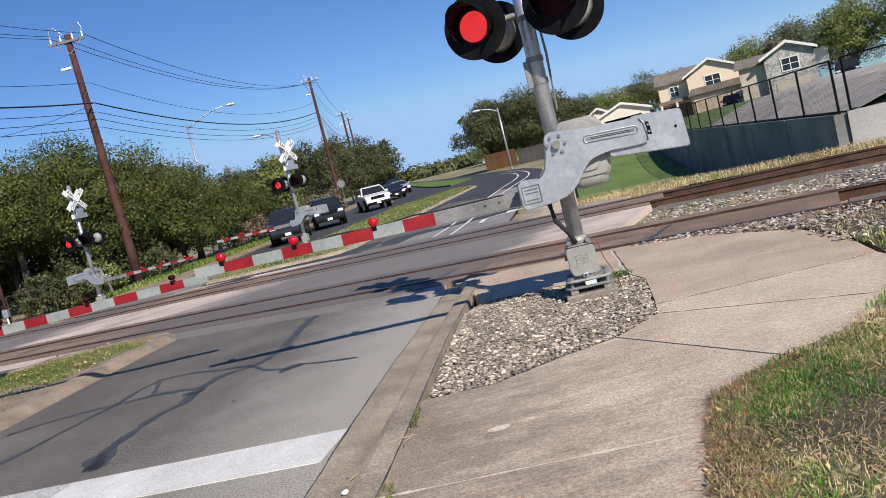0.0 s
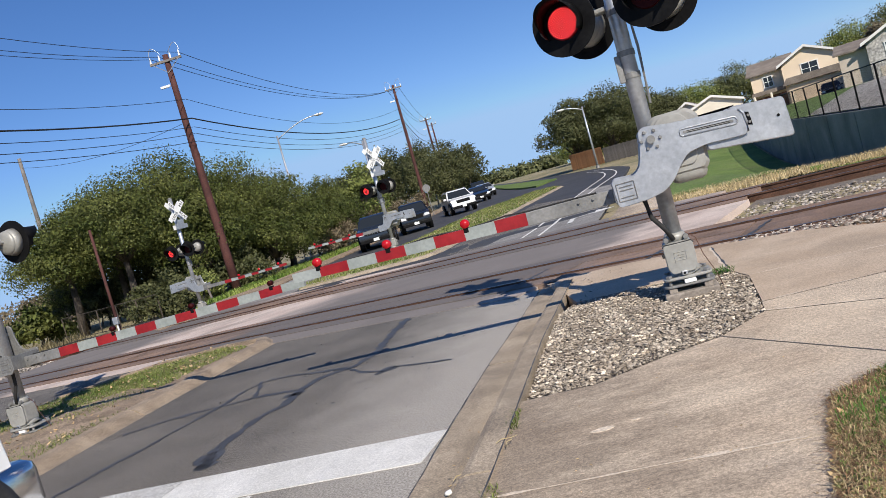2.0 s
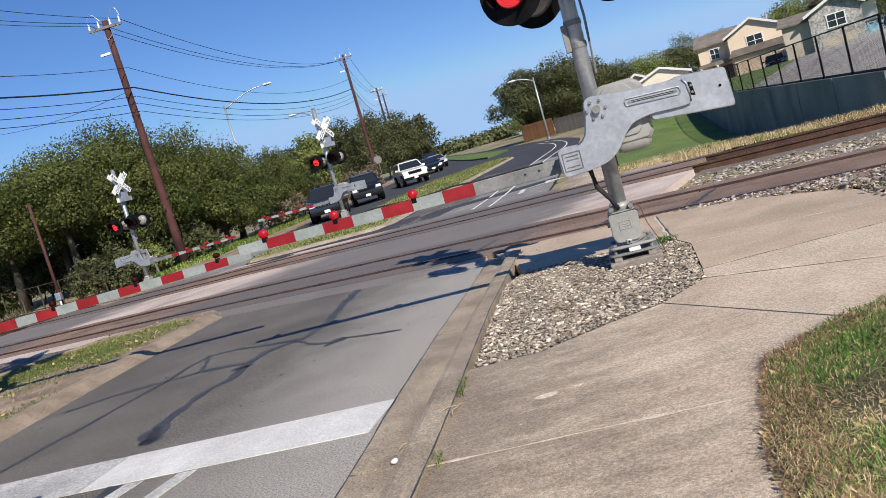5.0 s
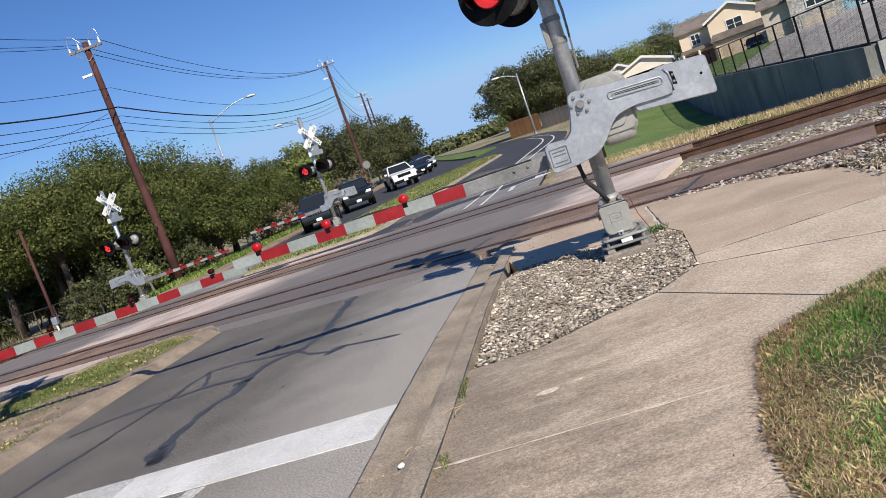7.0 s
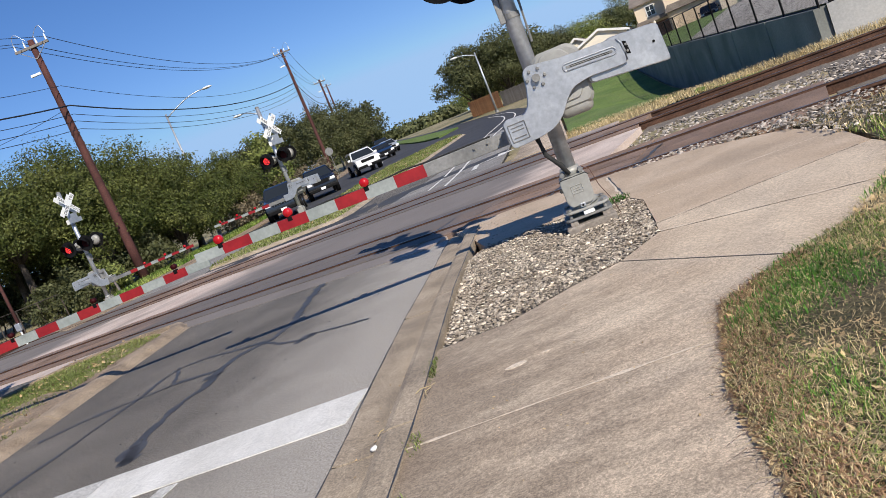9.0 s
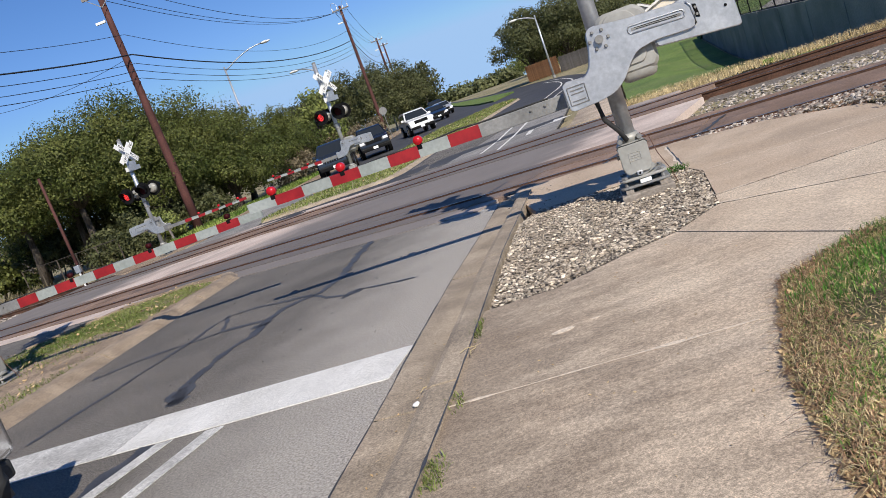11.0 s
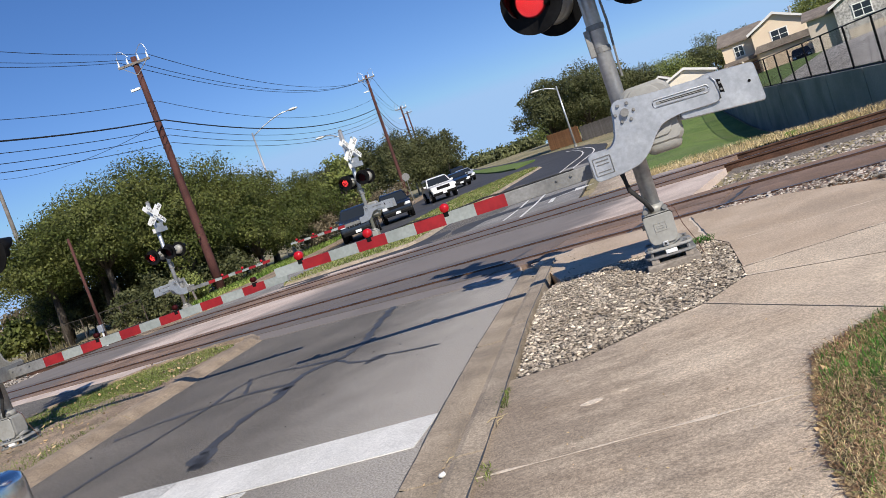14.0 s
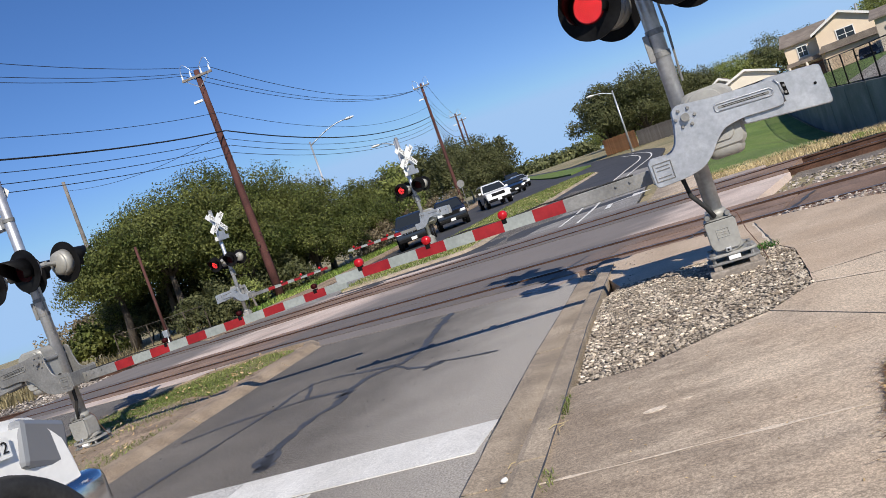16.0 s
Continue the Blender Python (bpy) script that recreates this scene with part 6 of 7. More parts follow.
def peach_house():
    h = thing("house", pose(34.6, 88.1, 1.3, 0, 0, -25), "two-storey peach house with brown brick base and garage", "house", "houses on the rise")
    part("wall", block(bmesh.new(), -2.6, 2.8, 0, 7, 0, 5.0), "stucco", h, "peach siding")
    part("gable_wall", peak(-2.6, 2.8, 0, 5.0, 1.5), "stucco", h)
    part("roof", gable(-2.6, 2.8, 0, 7, 5.0, 1.5), "shingle", h, "brown shingle roof")
    edge_trim(h, -2.6, 2.8, 0, 5.0, 1.5)
    part("wing_wall", block(bmesh.new(), -6.2, -2.6, 2.0, 8, 0, 4.9), "stucco", h)
    part("wing_roof", gable(-6.2, -2.0, 2.0, 8, 4.9, 1.5, along="x"), "shingle", h, "brown shingle roof")
    window(h, 0.2, 0, 4.0, 1.7, 1.3)
    window(h, -4.4, 2.0, 3.9, 1.0, 1.2)
    part("garage", block(bmesh.new(), -2.2, 3.2, -1.4, -0.02, 0, 2.7), "stucco", h)
    part("garage_roof", plate(bmesh.new(), [(-2.7, 2.75), (3.7, 2.75), (3.1, 3.5), (-2.2, 3.5)], -1.9, 1.9), "shingle", h, "lower brown skirt roof")
    part("garage_door", block(bmesh.new(), -1.7, 2.6, -1.45, -1.4, 0, 2.2), "garage_door", h, "beige garage door")
    part("brick_base", block(bmesh.new(), -6.25, -2.65, 1.9, 2.0, 0, 2.3), "brick", h, "brown brick lower wall")
    part("porch_roof", plate(bmesh.new(), [(-6.4, 2.55), (-2.5, 2.55), (-2.6, 3.0), (-6.2, 3.0)], 0.9, 1.1), "shingle", h)
    for x in (-6.1, -4.3):
        part("porch_post", cyl(bmesh.new(), (x, 1.0, 0), (x, 1.0, 2.6), 0.14, n=8), "stucco_white", h)
    part("door", block(bmesh.new(), -5.6, -4.7, 1.85, 1.9, 0, 2.05), "black", h)
    part("chimney_vent", cyl(bmesh.new(), (1.6, 5, 5.5), (1.6, 5, 6.9), 0.12, n=8), "galv", h)
    part("footing", block(bmesh.new(), -6.3, 3.3, -1.5, 8, -1.5, 0), "wall", h)


def cream_house():
    h = thing("house", pose(24.6, 92.5, 1.65, 0, 0, -20), "single-storey cream house with open garage", "house", "houses on the rise")
    part("wall", block(bmesh.new(), -3.3, 3.4, 0.02, 7, 0, 2.5), "stucco_white", h, "cream siding")
    part("roof", gable(-2.6, 3.6, -0.2, 7, 2.5, 1.3, 0.35), "shingle", h, "grey-brown shingle roof")
    b = bmesh.new()
    block(b, -2.6, -1.9, -0.3, 0.0, 0, 2.5)
    block(b, 2.6, 3.6, -0.3, 0.0, 0, 2.5)
    block(b, -1.9, 2.6, -0.3, 0.0, 2.1, 2.5)
    part("garage_front", b, "stucco_white", h, "cream garage front")
    part("gable_wall", peak(-2.6, 3.6, -0.3, 2.5, 1.3), "stucco_white", h)
    edge_trim(h, -2.6, 3.6, -0.3, 2.5, 1.3, 0.35)
    # Flat black sheet on the wall stands in for the garage's inner shade.
    part("garage_opening", block(bmesh.new(), -1.9, 2.6, 0.0, 0.015, 0, 2.1), "black", h, "black panel painted in for the shade inside the open garage")
    part("back_roof", gable(-4.9, -0.4, 2.2, 8, 2.5, 1.5, 0.35), "shingle", h, "grey-brown shingle roof")
    part("back_gable", peak(-4.9, -0.4, 2.2, 2.5, 1.5), "stucco_white", h)
    edge_trim(h, -4.9, -0.4, 2.2, 2.5, 1.5, 0.35)
    part("side_wall", block(bmesh.new(), -4.9, -3.3, 2.2, 8, 0, 2.5), "stucco_white", h)
    window(h, -4.1, 2.2, 1.5, 0.9, 1.2)
    part("shelf", block(bmesh.new(), 0.1, 0.5, -0.05, 0.0, 0, 1.3), "red_sheet", h, "red goods inside the garage")
    part("footing", block(bmesh.new(), -5.0, 3.6, -0.3, 8, -1.6, 0), "wall", h)
    alone("driveway", drape([(21.0, 90.5), (27.5, 92.6), (28.2, 84.5), (25, 74), (22.0, 74), (22.8, 84)], 0.22, 0.2, 3), "concrete", "pale concrete driveway before the cream house", "driveway", kind="structure")


def stone_house():
    h = thing("house", pose(35.7, 72.3, 0.85, 0, 0, -27), "two-storey grey rubble-stone house with taupe side", "house", "houses on the rise")
    part("wall", block(bmesh.new(), -1.9, 2.4, 0, 8, 0, 4.4), "rubble", h, "grey rubble stone front")
    part("gable_wall", peak(-1.9, 2.4, 0, 4.4, 1.2), "rubble", h)
    part("roof", gable(-1.9, 2.4, 0, 8, 4.4, 1.2), "shingle", h, "dark shingle roof")
    edge_trim(h, -1.9, 2.4, 0, 4.4, 1.2)
    part("side_block", block(bmesh.new(), -4.3, -1.9, 0.8, 8, 0, 4.1), "taupe", h, "plain taupe side wall")
    part("side_roof", gable(-4.3, -1.5, 0.8, 8, 4.1, 1.0, along="x"), "shingle", h)
    window(h, 0.3, 0, 3.5, 1.5, 1.2)
    part("garage_door", block(bmesh.new(), -1.2, 1.7, -0.05, -0.01, 0, 2.1), "taupe", h)
    part("dormer", block(bmesh.new(), 2.4, 3.6, 1.0, 6, 2.6, 4.3), "trim_white", h, "white side gable")
    part("footing", block(bmesh.new(), -4.4, 2.5, -0.1, 8, -1.6, 0), "wall", h)


peach_house()
cream_house()
stone_house()
alone("parking_strip", drape([(28, 62), (44, 52), (50, 60), (38, 70), (35.5, 84), (29, 86)], 0.25, 0.2, 4), "asphalt_pale", "pale paved street before the houses", "road", kind="structure")


# ---- vehicles ----
def car(m, kind, mat, label):
    """x forward, z up from the ground; a tumblehome body with glazing, lamps, grille and four wheels."""
    v = thing("car" if kind != "pickup" else "pickup_truck", m, label, "car" if kind != "pickup" else "pickup truck", "vehicles")
    if kind == "suv":
        L, W, H, belt, clear, wr = 2.4, 0.97, 1.78, 1.08, 0.28, 0.37
        prof = [(2.38, 0.35), (2.42, 0.62), (2.36, 0.92), (2.2, 1.02), (1.2, 1.13), (0.55, 1.66), (0.3, 1.75), (-1.6, 1.77), (-2.1, 1.66), (-2.35, 1.1), (-2.4, 0.7), (-2.36, 0.35)]
        wind, rear = ((1.15, 1.15), (0.58, 1.64)), ((-2.12, 1.62), (-2.33, 1.16))
        sides = [[(0.95, 1.13), (0.5, 1.58), (-0.25, 1.62), (-0.25, 1.13)], [(-0.33, 1.13), (-0.33, 1.62), (-1.2, 1.62), (-1.2, 1.13)], [(-1.28, 1.13), (-1.28, 1.62), (-1.9, 1.56), (-2.1, 1.13)]]
        axles = (1.5, -1.45)
    elif kind == "sedan":
        L, W, H, belt, clear, wr = 2.3, 0.9, 1.45, 0.92, 0.2, 0.32
        prof = [(2.28, 0.25), (2.32, 0.5), (2.2, 0.72), (1.1, 0.93), (0.35, 1.36), (-0.1, 1.44), (-0.9, 1.42), (-1.6, 1.05), (-2.25, 0.98), (-2.3, 0.6), (-2.25, 0.25)]
        wind, rear = ((1.02, 0.97), (0.4, 1.34)), ((-0.98, 1.38), (-1.56, 1.07))
        sides = [[(0.85, 0.96), (0.3, 1.31), (-0.2, 1.35), (-0.2, 0.96)], [(-0.28, 0.96), (-0.28, 1.35), (-0.85, 1.33), (-1.35, 0.98)]]
        axles = (1.4, -1.35)
    else:
        L, W, H, belt, clear, wr = 2.9, 1.0, 1.93, 1.22, 0.42, 0.4
        prof = [(2.85, 0.5), (2.92, 0.72), (2.88, 1.0), (2.72, 1.14), (2.2, 1.21), (1.35, 1.26), (0.75, 1.84), (0.5, 1.92), (-0.7, 1.92), (-1.0, 1.35), (-2.85, 1.33), (-2.9, 0.8), (-2.85, 0.5)]
        wind, rear = ((1.3, 1.33), (0.78, 1.82)), ((-0.72, 1.84), (-0.96, 1.38))
        sides = [[(1.05, 1.3), (0.65, 1.74), (0.05, 1.8), (0.05, 1.3)], [(-0.03, 1.3), (-0.03, 1.8), (-0.62, 1.78), (-0.85, 1.3)]]
        axles = (2.25, -1.75)

    def half(x, z):
        w = W if z <= belt else W - 0.22 * (z - belt) / (H - belt)
        return w - (0.10 if kind != "pickup" else 0.05) * max(0, (abs(x) - 0.82 * L) / (0.18 * L)) ** 1.5 - (0.03 if z < clear + 0.1 else 0)

    bm = bmesh.new()
    prof = rounded(prof, 0.09, 2)
    lefts, rights = [], []
    for x, z in prof:
        w = half(x, z)
        lefts.append(bm.verts.new((x, w, z)))
        rights.append(bm.verts.new((x, -w, z)))
    n = len(prof)
    for k in range(n):
        bm.faces.new((lefts[k], lefts[(k + 1) % n], rights[(k + 1) % n], rights[k]))
    bm.faces.new(lefts)
    bm.faces.new(rights[::-1])
    bmesh.ops.recalc_face_normals(bm, faces=bm.faces)
    es = [e for e in bm.edges if abs(e.verts[0].co.y - e.verts[1].co.y) < 0.4 and e.is_manifold and e.calc_face_angle(0) > 0.9]
    bmesh.ops.bevel(bm, geom=es, offset=0.05, segments=2, affect="EDGES")
    for e in bm.edges:
        e.smooth = e.calc_face_angle(0) < 0.45
    body = part("body", bm, mat, v, "", True)
    for y in (-1, 1):
        for poly in sides:
            b = bmesh.new()
            b.faces.new([b.verts.new((x, y * (half(x, z) + 0.006), z)) for x, z in poly])
            part("side_window", b, "glass", v)
    for (xa, za), (xb, zb) in (wind, rear):
        b = bmesh.new()
        wa, wb = half(xa, za) - 0.1, half(xb, zb) - 0.1
        off = 0.02 if xa > xb and xa > 0 else -0.02
        b.faces.new([b.verts.new(p) for p in ((xa + off, -wa, za + 0.015), (xa + off, wa, za + 0.015), (xb + off, wb, zb + 0.015), (xb + off, -wb, zb + 0.015))])
        bmesh.ops.recalc_face_normals(b, faces=b.faces)
        part("windscreen" if off > 0 else "rear_window", b, "glass", v)
    fx = max(p[0] for p in prof)
    hz = {"suv": 0.86, "sedan": 0.62, "pickup": 0.88}[kind]
    g = bmesh.new()
    box(g, (fx - 0.02, 0, hz - 0.02), (0.06, 1.0, 0.22), bevel=0.01)
    part("grille", g, "black", v, "dark front grille")
    if mat == "car_dark":
        for k in range(7):
            part("grille_bar", box(bmesh.new(), (fx + 0.012, -0.39 + 0.13 * k, hz - 0.02), (0.02, 0.03, 0.18)), "chrome", v)
    for y in (-0.72, 0.72):
        part("headlight", box(bmesh.new(), (fx - 0.07, y, hz), (0.12, 0.3, 0.16), bevel=0.03), "lamp_clear", v, "clear headlight")
        part("mirror", box(bmesh.new(), (wind[0][0] - 0.35, y / 0.72 * (W + 0.08), wind[0][1] + 0.05), (0.12, 0.2, 0.15), bevel=0.03), mat, v)
        part("tail_light", box(bmesh.new(), (-fx + 0.06, y, hz + 0.05), (0.1, 0.2, 0.25), bevel=0.02), "red_sheet", v)
    part("bumper", box(bmesh.new(), (fx - 0.04, 0, clear + 0.16), (0.16, 1.7, 0.2), bevel=0.04), "black" if kind != "pickup" else "chrome", v)
    part("plate", box(bmesh.new(), (fx + 0.045, 0, clear + 0.18), (0.01, 0.3, 0.15)), "white_sheet", v)
    for ax in axles:
        for y in (-1, 1):
            arch = cyl(bmesh.new(), (ax, y * (W - 0.25), wr + 0.03), (ax, y * (W + 0.006), wr + 0.03), wr + 0.07, n=28)
            part("wheel_arch", arch, "black", v)
            b = bmesh.new()
            cyl(b, (ax, y * (W - 0.2), wr), (ax, y * (W + 0.015), wr), wr, n=28)
            es = [e for e in b.edges if len(e.link_faces) == 2 and e.calc_face_angle(0) > 1]
            bmesh.ops.bevel(b, geom=es, offset=0.03, segments=2, affect="EDGES")
            tyre = part("tyre", b, "rubber", v, "", True)
            rim = part("rim", cyl(bmesh.new(), (ax, y * (W + 0.01), wr), (ax, y * (W + 0.024), wr), wr * 0.62, wr * 0.58, 20), "chrome", tyre, "bright alloy rim")
            # Black discs on the closed rim imitate shade between spokes.
            for k in range(5):
                a = 2 * math.pi * k / 5
                part("spoke_gap", cyl(bmesh.new(), (ax + wr * 0.36 * math.cos(a), y * (W + 0.02), wr + wr * 0.36 * math.sin(a)), (ax + wr * 0.36 * math.cos(a), y * (W + 0.028), wr + wr * 0.36 * math.sin(a)), wr * 0.12, n=8), "black", tyre)
    return v


def parked(x, y, yaw, kind, mat, label, base=None):
    z = height(x, y) + 0.01 if base is None else base
    return car(pose(x, y, z, 0, 0, yaw), kind, mat, label)


parked(-7.7, 41.0, -83, "suv", "car_dark", "dark grey off-road car waiting at the lowered gate")
parked(-6.45, 47.5, -80, "suv", "car_black", "black car waiting in line behind another")
parked(-4.2, 57.0, -76, "suv", "car_white", "white car waiting in line on the road")
parked(-3.3, 71.0, -78, "sedan", "car_black", "black car queuing on the climbing road")
parked(-2.9, 81.0, -80, "sedan", "car_silver", "silver car queuing on the climbing road")
parked(-3.9, 92.0, -84, "suv", "car_black", "dark car far up the road")
parked(25.4, 87.0, 64, "suv", "car_white", "white car parked on the driveway")
parked(34.3, 83.0, -112, "suv", "car_black", "dark car parked before the peach house", 1.35)
parked(37.6, 66.0, -118, "suv", "car_black", "dark car parked before the stone house", 1.5)
truck = parked(-4.13, 0.75, 81.7, "pickup", "truck_white", "white work pickup truck with fleet lettering on its wing")

decal = part("decal", box(bmesh.new(), (2.3, -1.003, 1.06), (0.39, 0.006, 0.095), pose(2.3, -1.003, 1.06, 0, 4, 0) @ pose(-2.3, 1.003, -1.06)), "white_sheet", truck, "pale decal strip")
words("lettering", "TECL 35212", 0.078, "ink", decal, pose(2.3, -1.008, 1.06, 90, 4, 0), 0.92)
for side_y in (-1, 1):
    lampw = bmesh.new()
    box(lampw, (2.71, side_y * 0.915, 0.985), (0.34, 0.12, 0.24), pose(2.71, side_y * 0.915, 0.985, 0, 18, -side_y * 12) @ pose(-2.71, -side_y * 0.915, -0.985), bevel=0.03)
    part("wing_headlight", lampw, "lamp_smoked", truck, "tall grey headlight wrapping the wing")
    b = bmesh.new()
    box(b, (2.84, side_y * 0.80, 0.62), (0.30, 0.40, 0.28), bevel=0.06)
    part("bumper_end", b, "chrome", truck, "bright wrapped bumper end", True)
    part("skirt", box(bmesh.new(), (2.78, side_y * 0.80, 0.44), (0.30, 0.36, 0.10), bevel=0.02), "rubber", truck, "black lower skirt")
flare = bmesh.new()
ring = [(radians(a), 2.25 + 0.52 * math.cos(radians(a)), 0.42 + 0.47 * math.sin(radians(a))) for a in range(-10, 191, 10)]
tube(flare, [(x, -0.985, z) for _, x, z in ring], 0.07, 8)
part("wing_flare", flare, "rubber", truck, "black plastic wheel-arch flare", True)


# ---- grass, leaves, litter ----
def blades(name, poly, count, lo, hi, mat, top, label, category, seed, lean=0.5, width=0.006, patch=None):
    rng = np.random.default_rng(seed)
    xs, ys = [p[0] for p in poly], [p[1] for p in poly]
    verts, faces = [], []
    made = tries = 0
    while made < count and tries < count * 12:
        tries += 1
        x, y = rng.uniform(min(xs), max(xs)), rng.uniform(min(ys), max(ys))
        if not inside((x, y), poly):
            continue
        if patch and noise.noise((x * patch[0], y * patch[0], patch[2])) + rng.uniform(-0.3, 0.3) < patch[1]:
            continue
        h = rng.uniform(lo, hi)
        a = rng.uniform(0, 2 * math.pi)
        d = rng.uniform(0.1, lean) * h
        z = height(x, y) + top
        dx, dy, wx, wy = math.cos(a) * d, math.sin(a) * d, -math.sin(a) * width, math.cos(a) * width
        k = len(verts)
        verts += [(x - wx, y - wy, z), (x + wx, y + wy, z), (x + dx * 0.45 + wx * 0.7, y + dy * 0.45 + wy * 0.7, z + h * 0.6), (x + dx * 0.45 - wx * 0.7, y + dy * 0.45 - wy * 0.7, z + h * 0.6), (x + dx, y + dy, z + h * (1 - 0.25 * lean))]
        faces += [(k, k + 1, k + 2, k + 3), (k + 3, k + 2, k + 4)]
        made += 1
    return tagged(raw(name, verts, faces, mat), label, category, kind="stuff")


NEAR_VERGE = [(0.46, 0.9), (0.74, 2.64), (0.95, 3.19), (1.1, 3.58), (1.62, 3.9), (2.0, 4.05), (2.62, 4.64), (3.14, 5.3), (3.25, 5.7), (4.5, 5.5), (5.5, 3.5), (5, 0.5)]
blades("grass", NEAR_VERGE, 56000, 0.015, 0.055, "blade", 0.085, "short green grass on the verge", "grass", 1, 1.7, 0.002, (1.8, -0.05, 1.0))
blades("grass", NEAR_VERGE, 24000, 0.025, 0.075, "lush", 0.085, "dense dark green tufts on the verge", "grass", 22, 1.2, 0.0026, (1.7, 0.2, 4.0))
blades("grass", NEAR_VERGE, 50000, 0.02, 0.065, "straw", 0.085, "dry straw-coloured grass on the verge", "dry grass", 2, 3.8, 0.0016)
blades("grass", [(-0.5, -5.8), (-0.1, -3), (0.5, 0.85), (5.0, 0.5), (5.5, 3.4), (13.8, 1.9), (13.8, -5.8)], 34000, 0.03, 0.09, "blade", 0.085, "rough green and dry grass on the verge", "grass", 24, 1.8, 0.007)
blades("grass", [(-0.5, -5.8), (-0.1, -3), (0.5, 0.85), (5.0, 0.5), (5.5, 3.4), (13.8, 1.9), (13.8, -5.8)], 22000, 0.03, 0.09, "straw", 0.085, "dry straw among the verge grass", "dry grass", 25, 2.8, 0.006)
blades("grass", [(0.9, 1.4), (1.2, 2.2), (1.9, 2.6), (2.6, 2.2), (2.6, 0.8), (1.2, 0.8)], 900, 0.1, 0.26, "straw", 0.085, "taller dry stalks on the verge", "dry grass", 21, 0.9, 0.0022)
blades("grass", [(3.3, 5.9), (3.55, 7.6), (4.6, 7.4), (6.5, 6.6), (9, 5), (6, 4.6), (4, 5.6)], 3500, 0.03, 0.09, "straw", 0.085, "dry grass beside the rails", "dry grass", 3, 0.9, 0.005)
blades("grass", [(3.3, 5.7), (3.4, 6.5), (4.6, 6.6), (5.2, 5.2), (4, 5)], 1100, 0.03, 0.08, "blade", 0.085, "tuft of green weeds at the sidewalk edge", "grass", 4, 0.8, 0.006)
blades("grass", band(19.0, 21.4, -6.6, 2.5), 14000, 0.06, 0.25, "straw", -0.1, "tall dry grass beyond the tracks", "dry grass", 5, 0.8, 0.005)
blades("grass", [(13.5, 16.2), (13.7, 15.7), (22, 11.4), (21, 13)], 1500, 0.15, 0.5, "straw", -0.1, "tall dry grass along the wall", "dry grass", 6, 0.7, 0.01)
blades("grass", [(1.45, 7.4), (1.74, 7.35), (1.8, 7.62), (1.5, 7.82)], 420, 0.02, 0.075, "lush", 0.07, "small weed tuft at the gravel corner", "weed", 7, 1.4, 0.0035)
blades("grass", [(x - 0.34 if x > -6 else x, y - (0.2 if y > 12 else 0)) for x, y in MED1], 9000, 0.02, 0.07, "median_grass", 0.05, "patchy short grass on the median", "grass", 8, 1.2, 0.004, (0.7, 0.22, 7.0))
blades("grass", [(-5.6, 10.2), (-5.0, 12.3), (-5.8, 13.1), (-7.2, 13.2), (-8.6, 12.4), (-8.9, 10.0), (-7.4, 9.9), (-6.4, 10.9)], 16000, 0.02, 0.07, "median_grass", 0.05, "green grass at the median tip", "grass", 9, 1.1, 0.004)
blades("grass", MED2, 16000, 0.04, 0.13, "median_grass", 0.09, "green grass on the far median", "grass", 10, 0.9, 0.016)
blades("grass", [(-14.8, 32), (-12.8, 36), (-11.2, 47), (-10.6, 60), (-12, 60), (-13.5, 47), (-15, 37)], 8000, 0.1, 0.35, "blade", -0.02, "rough grass behind the shoulder", "grass", 11, 0.8, 0.02)
blades("grass", [(-60, 40), (-28, 36), (-20, 33), (-24, 27), (-60, 30)], 11000, 0.25, 0.8, "field_straw", -0.1, "tall dry field grass beside the rails", "dry grass", 12, 0.6, 0.03)
blades("grass", [(0.6, 1.8), (0.75, 2.64), (0.95, 3.2), (1.11, 3.6), (1.25, 3.53), (1.1, 3.1), (0.9, 2.5), (0.75, 1.8)], 1500, 0.02, 0.06, "straw", 0.085, "straw hanging over the sidewalk edge", "dry grass", 13, 2.6, 0.0018)
blades("dead_grass", [(0.46, 0.95), (0.74, 2.64), (0.94, 3.19), (1.09, 3.58), (1.62, 3.88), (1.7, 3.78), (1.25, 3.48), (1.1, 3.1), (0.92, 2.5), (0.65, 0.95)], 8000, 0.015, 0.055, "root", 0.085, "brown dead runners matted along the sidewalk edge", "dead grass", 23, 3.4, 0.0022)
blades("grass", [(-0.66, 2.6), (-0.57, 2.6), (-0.36, 4.6), (-0.42, 4.6)], 420, 0.015, 0.05, "median_grass", 0.08, "green weeds in the kerb joint", "weed", 14, 1.4, 0.003, (2.6, 0.15, 3.0))


def litter(name, poly, count, r, mat, top, label, category, seed):
    rng = np.random.default_rng(seed)
    xs, ys = [p[0] for p in poly], [p[1] for p in poly]
    verts, faces = [], []
    while len(faces) < count:
        x, y = rng.uniform(min(xs), max(xs)), rng.uniform(min(ys), max(ys))
        if not inside((x, y), poly):
            continue
        a, s = rng.uniform(0, 6.3), r * rng.uniform(0.6, 1.4)
        t = Euler((rng.uniform(-0.5, 0.5), rng.uniform(-0.5, 0.5), a)).to_matrix()
        k = len(verts)
        for px, py, pz in ((-1, 0, 0.2), (-0.3, -0.5, 0), (0.6, -0.4, 0.05), (1, 0, 0.25), (0.5, 0.45, 0.05), (-0.4, 0.45, 0)):
            q = t @ Vector((px * s, py * s, pz * s))
            verts.append((x + q.x, y + q.y, height(x, y) + top + q.z))
        faces.append(tuple(range(k, k + 6)))
    return tagged(raw(name, verts, faces, mat), label, category, kind="stuff")


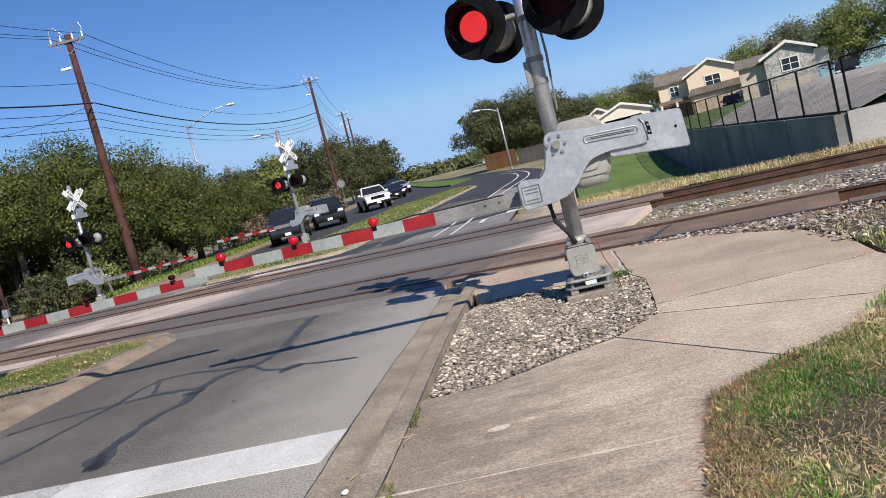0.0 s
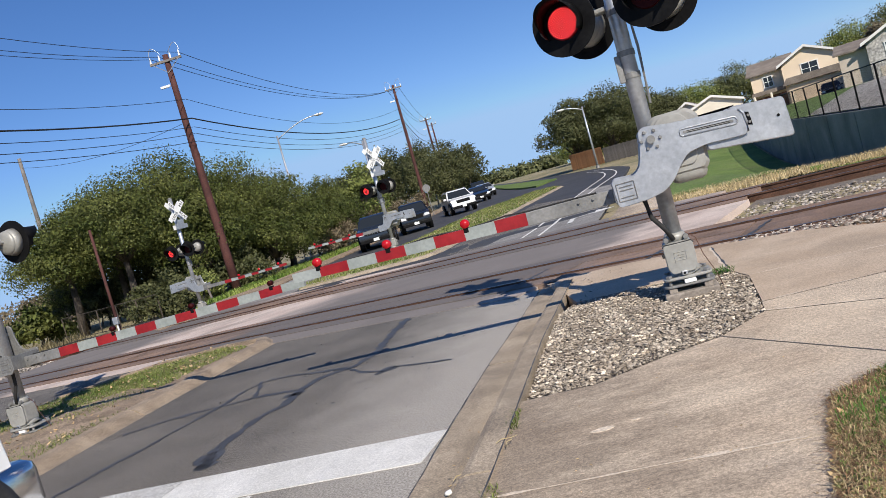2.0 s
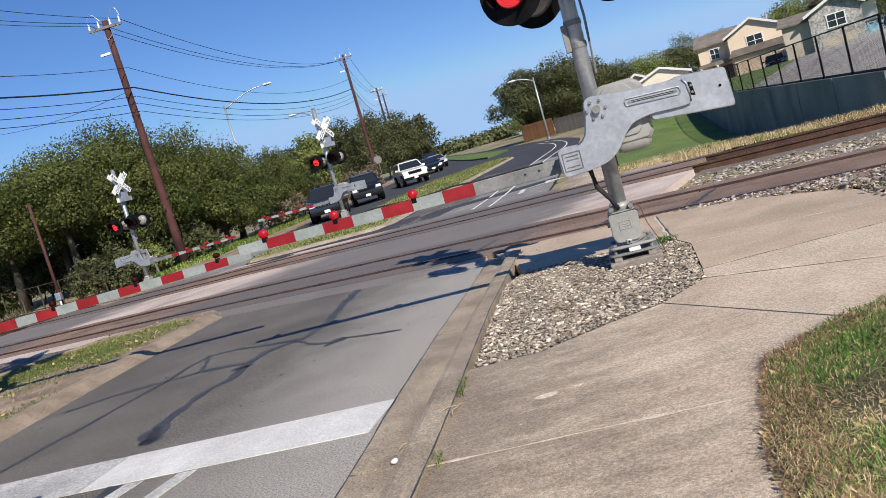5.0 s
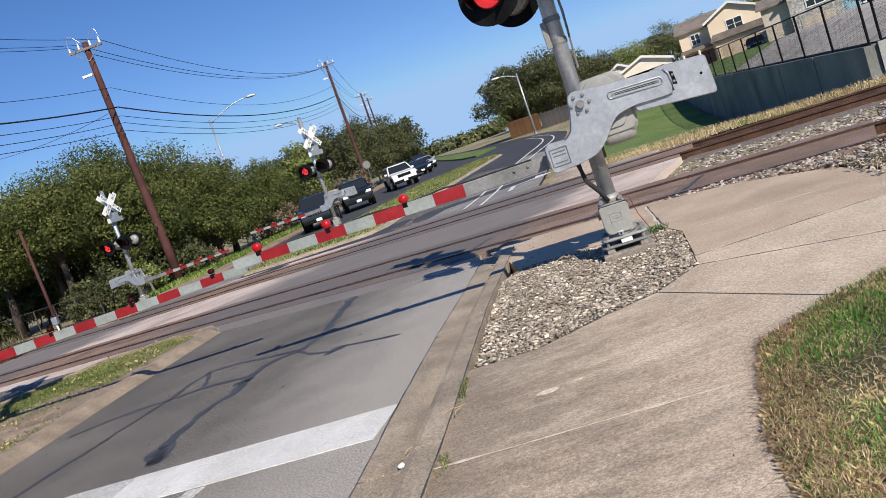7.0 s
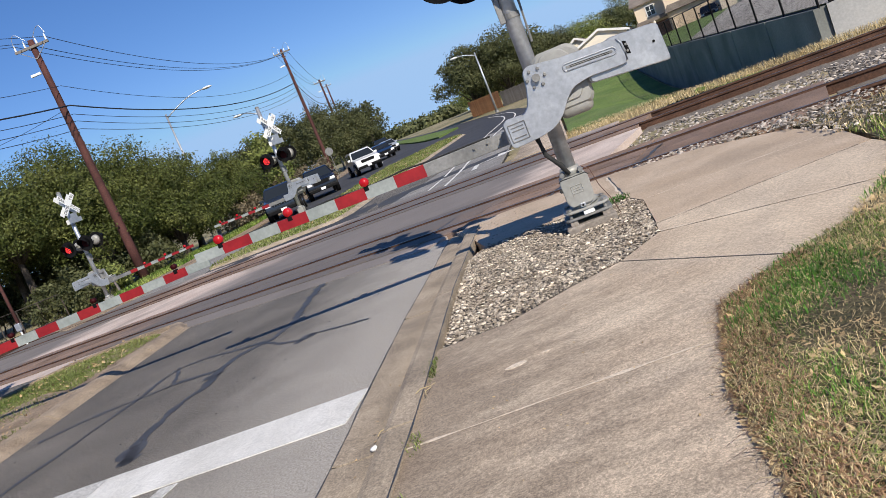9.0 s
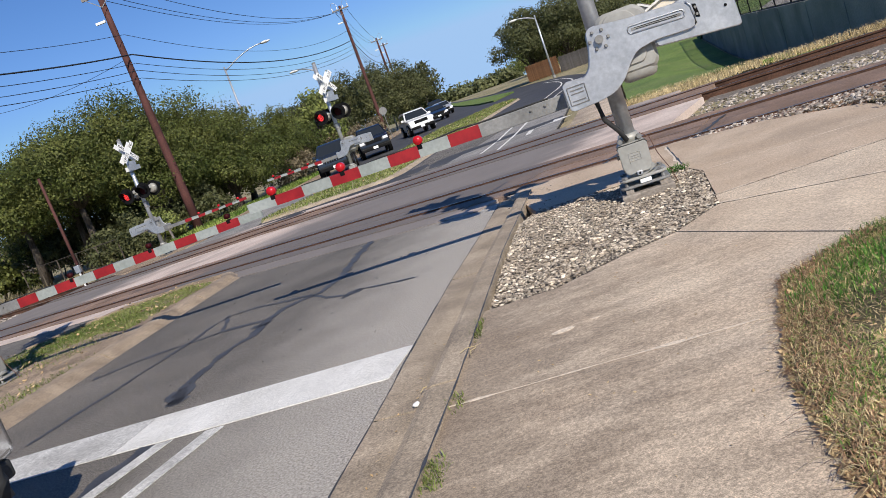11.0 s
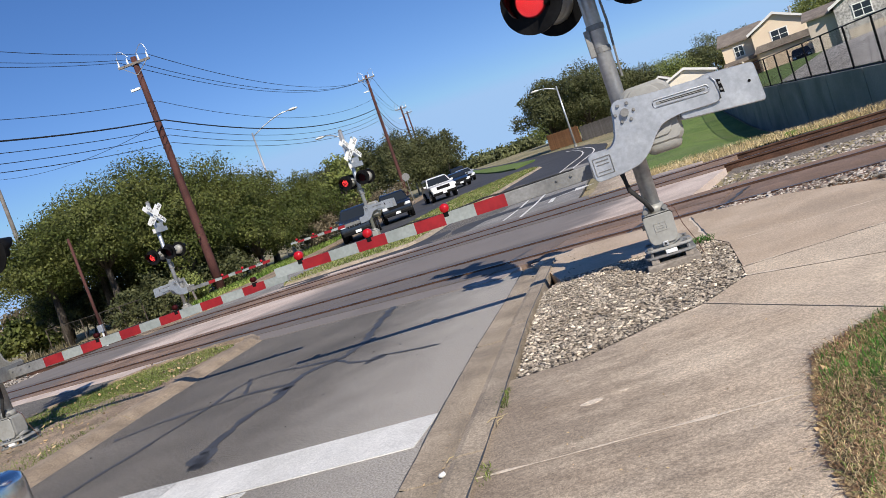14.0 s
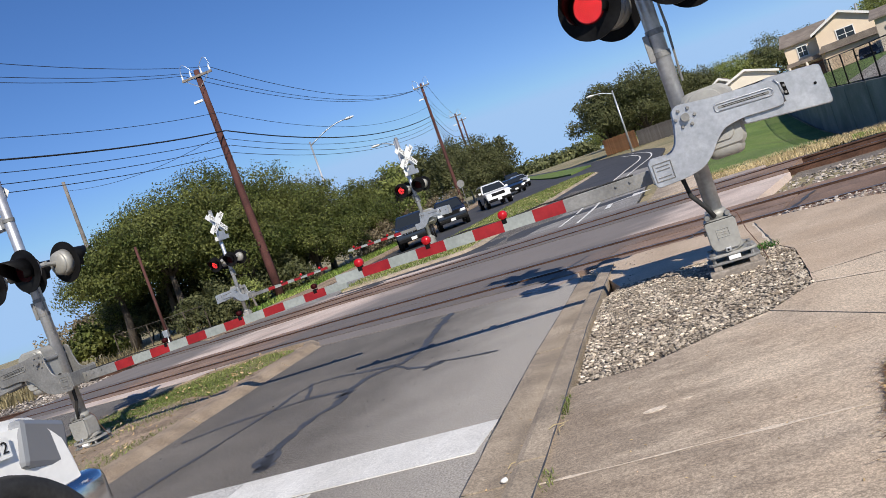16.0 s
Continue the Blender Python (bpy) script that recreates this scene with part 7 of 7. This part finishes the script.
litter("fallen_leaves", NEAR_VERGE, 4200, 0.02, "dead_leaf", 0.1, "curled tan dead leaves in the grass", "dead leaves", 1)
litter("fallen_leaves", [(0.57, 1.8), (0.7, 2.6), (0.92, 3.2), (1.07, 3.56), (1.25, 3.56), (1.06, 3.0), (0.88, 2.4), (0.77, 1.8)], 1300, 0.02, "dead_leaf", 0.093, "brown dead leaves along the sidewalk edge", "dead leaves", 2)
litter("fallen_leaves", [(x - 0.5 if x > -6 else x, y) for x, y in MED1], 900, 0.028, "dead_leaf", 0.11, "pale dead leaves on the median", "dead leaves", 3)
litter("fallen_leaves", MED2, 120, 0.06, "dead_leaf", 0.15, "pale litter on the far median", "litter", 4)
litter("chips", [(-0.3, 7.8), (0.3, 9.6), (1.2, 9.9), (0.4, 7.9)], 60, 0.014, "gravel", 0.1, "scattered pale chips on the paving", "litter", 5)
litter("road_grit", [(-4.6, 5.6), (-1.0, 5.2), (-0.5, 8.0), (-3.6, 11.0), (-5.0, 9.0)], 90, 0.013, "tar", 0.008, "scattered dark crumbs of asphalt on the road", "litter", 6)
litter("leaf_crumbs", [(-0.5, 2.2), (0.55, 2.2), (0.8, 3.1), (1.4, 4.2), (0.9, 4.9), (-0.3, 4.6)], 70, 0.006, "dead_leaf", 0.089, "dry leaf crumbs scattered on the sidewalk", "litter", 7)
litter("leaf_crumbs", [(-1.0, 2.6), (-0.78, 2.6), (-0.5, 5.0), (-0.72, 5.0)], 40, 0.009, "dead_leaf", 0.012, "dry leaf crumbs lying in the gutter", "litter", 8)


# pebble, twigs and scratches by the kerb
bm = bmesh.new()
bmesh.ops.create_icosphere(bm, subdivisions=2, radius=1)
for v in bm.verts:
    v.co = Vector((v.co.x * 0.024, v.co.y * 0.019, v.co.z * 0.015)) * (0.9 + 0.25 * noise.noise(v.co * 1.7))
ob = alone("pebble", bm, "white_sheet", "pale pebble lying in the gutter", "stone", smooth=True)
ob.matrix_world = pose(-0.774, 3.721, 0.018, 0, 0, 30)
for k, (x, y, z, turn) in enumerate(((-0.45, 4.03, 0.112, 20), (-0.43, 3.98, 0.112, 75), (-0.72, 3.9, 0.022, 50))):
    bm = tube(bmesh.new(), [(-0.06, 0, 0), (-0.02, 0.012, 0.008), (0.025, -0.006, 0.004), (0.07, 0.01, 0)], [0.0025, 0.0028, 0.002, 0.001], 5)
    ob = alone("twig", bm, "straw", "dry pale twig lying by the kerb", "twig", "twigs by the kerb")
    ob.matrix_world = pose(x, y, z, 0, 0, turn)
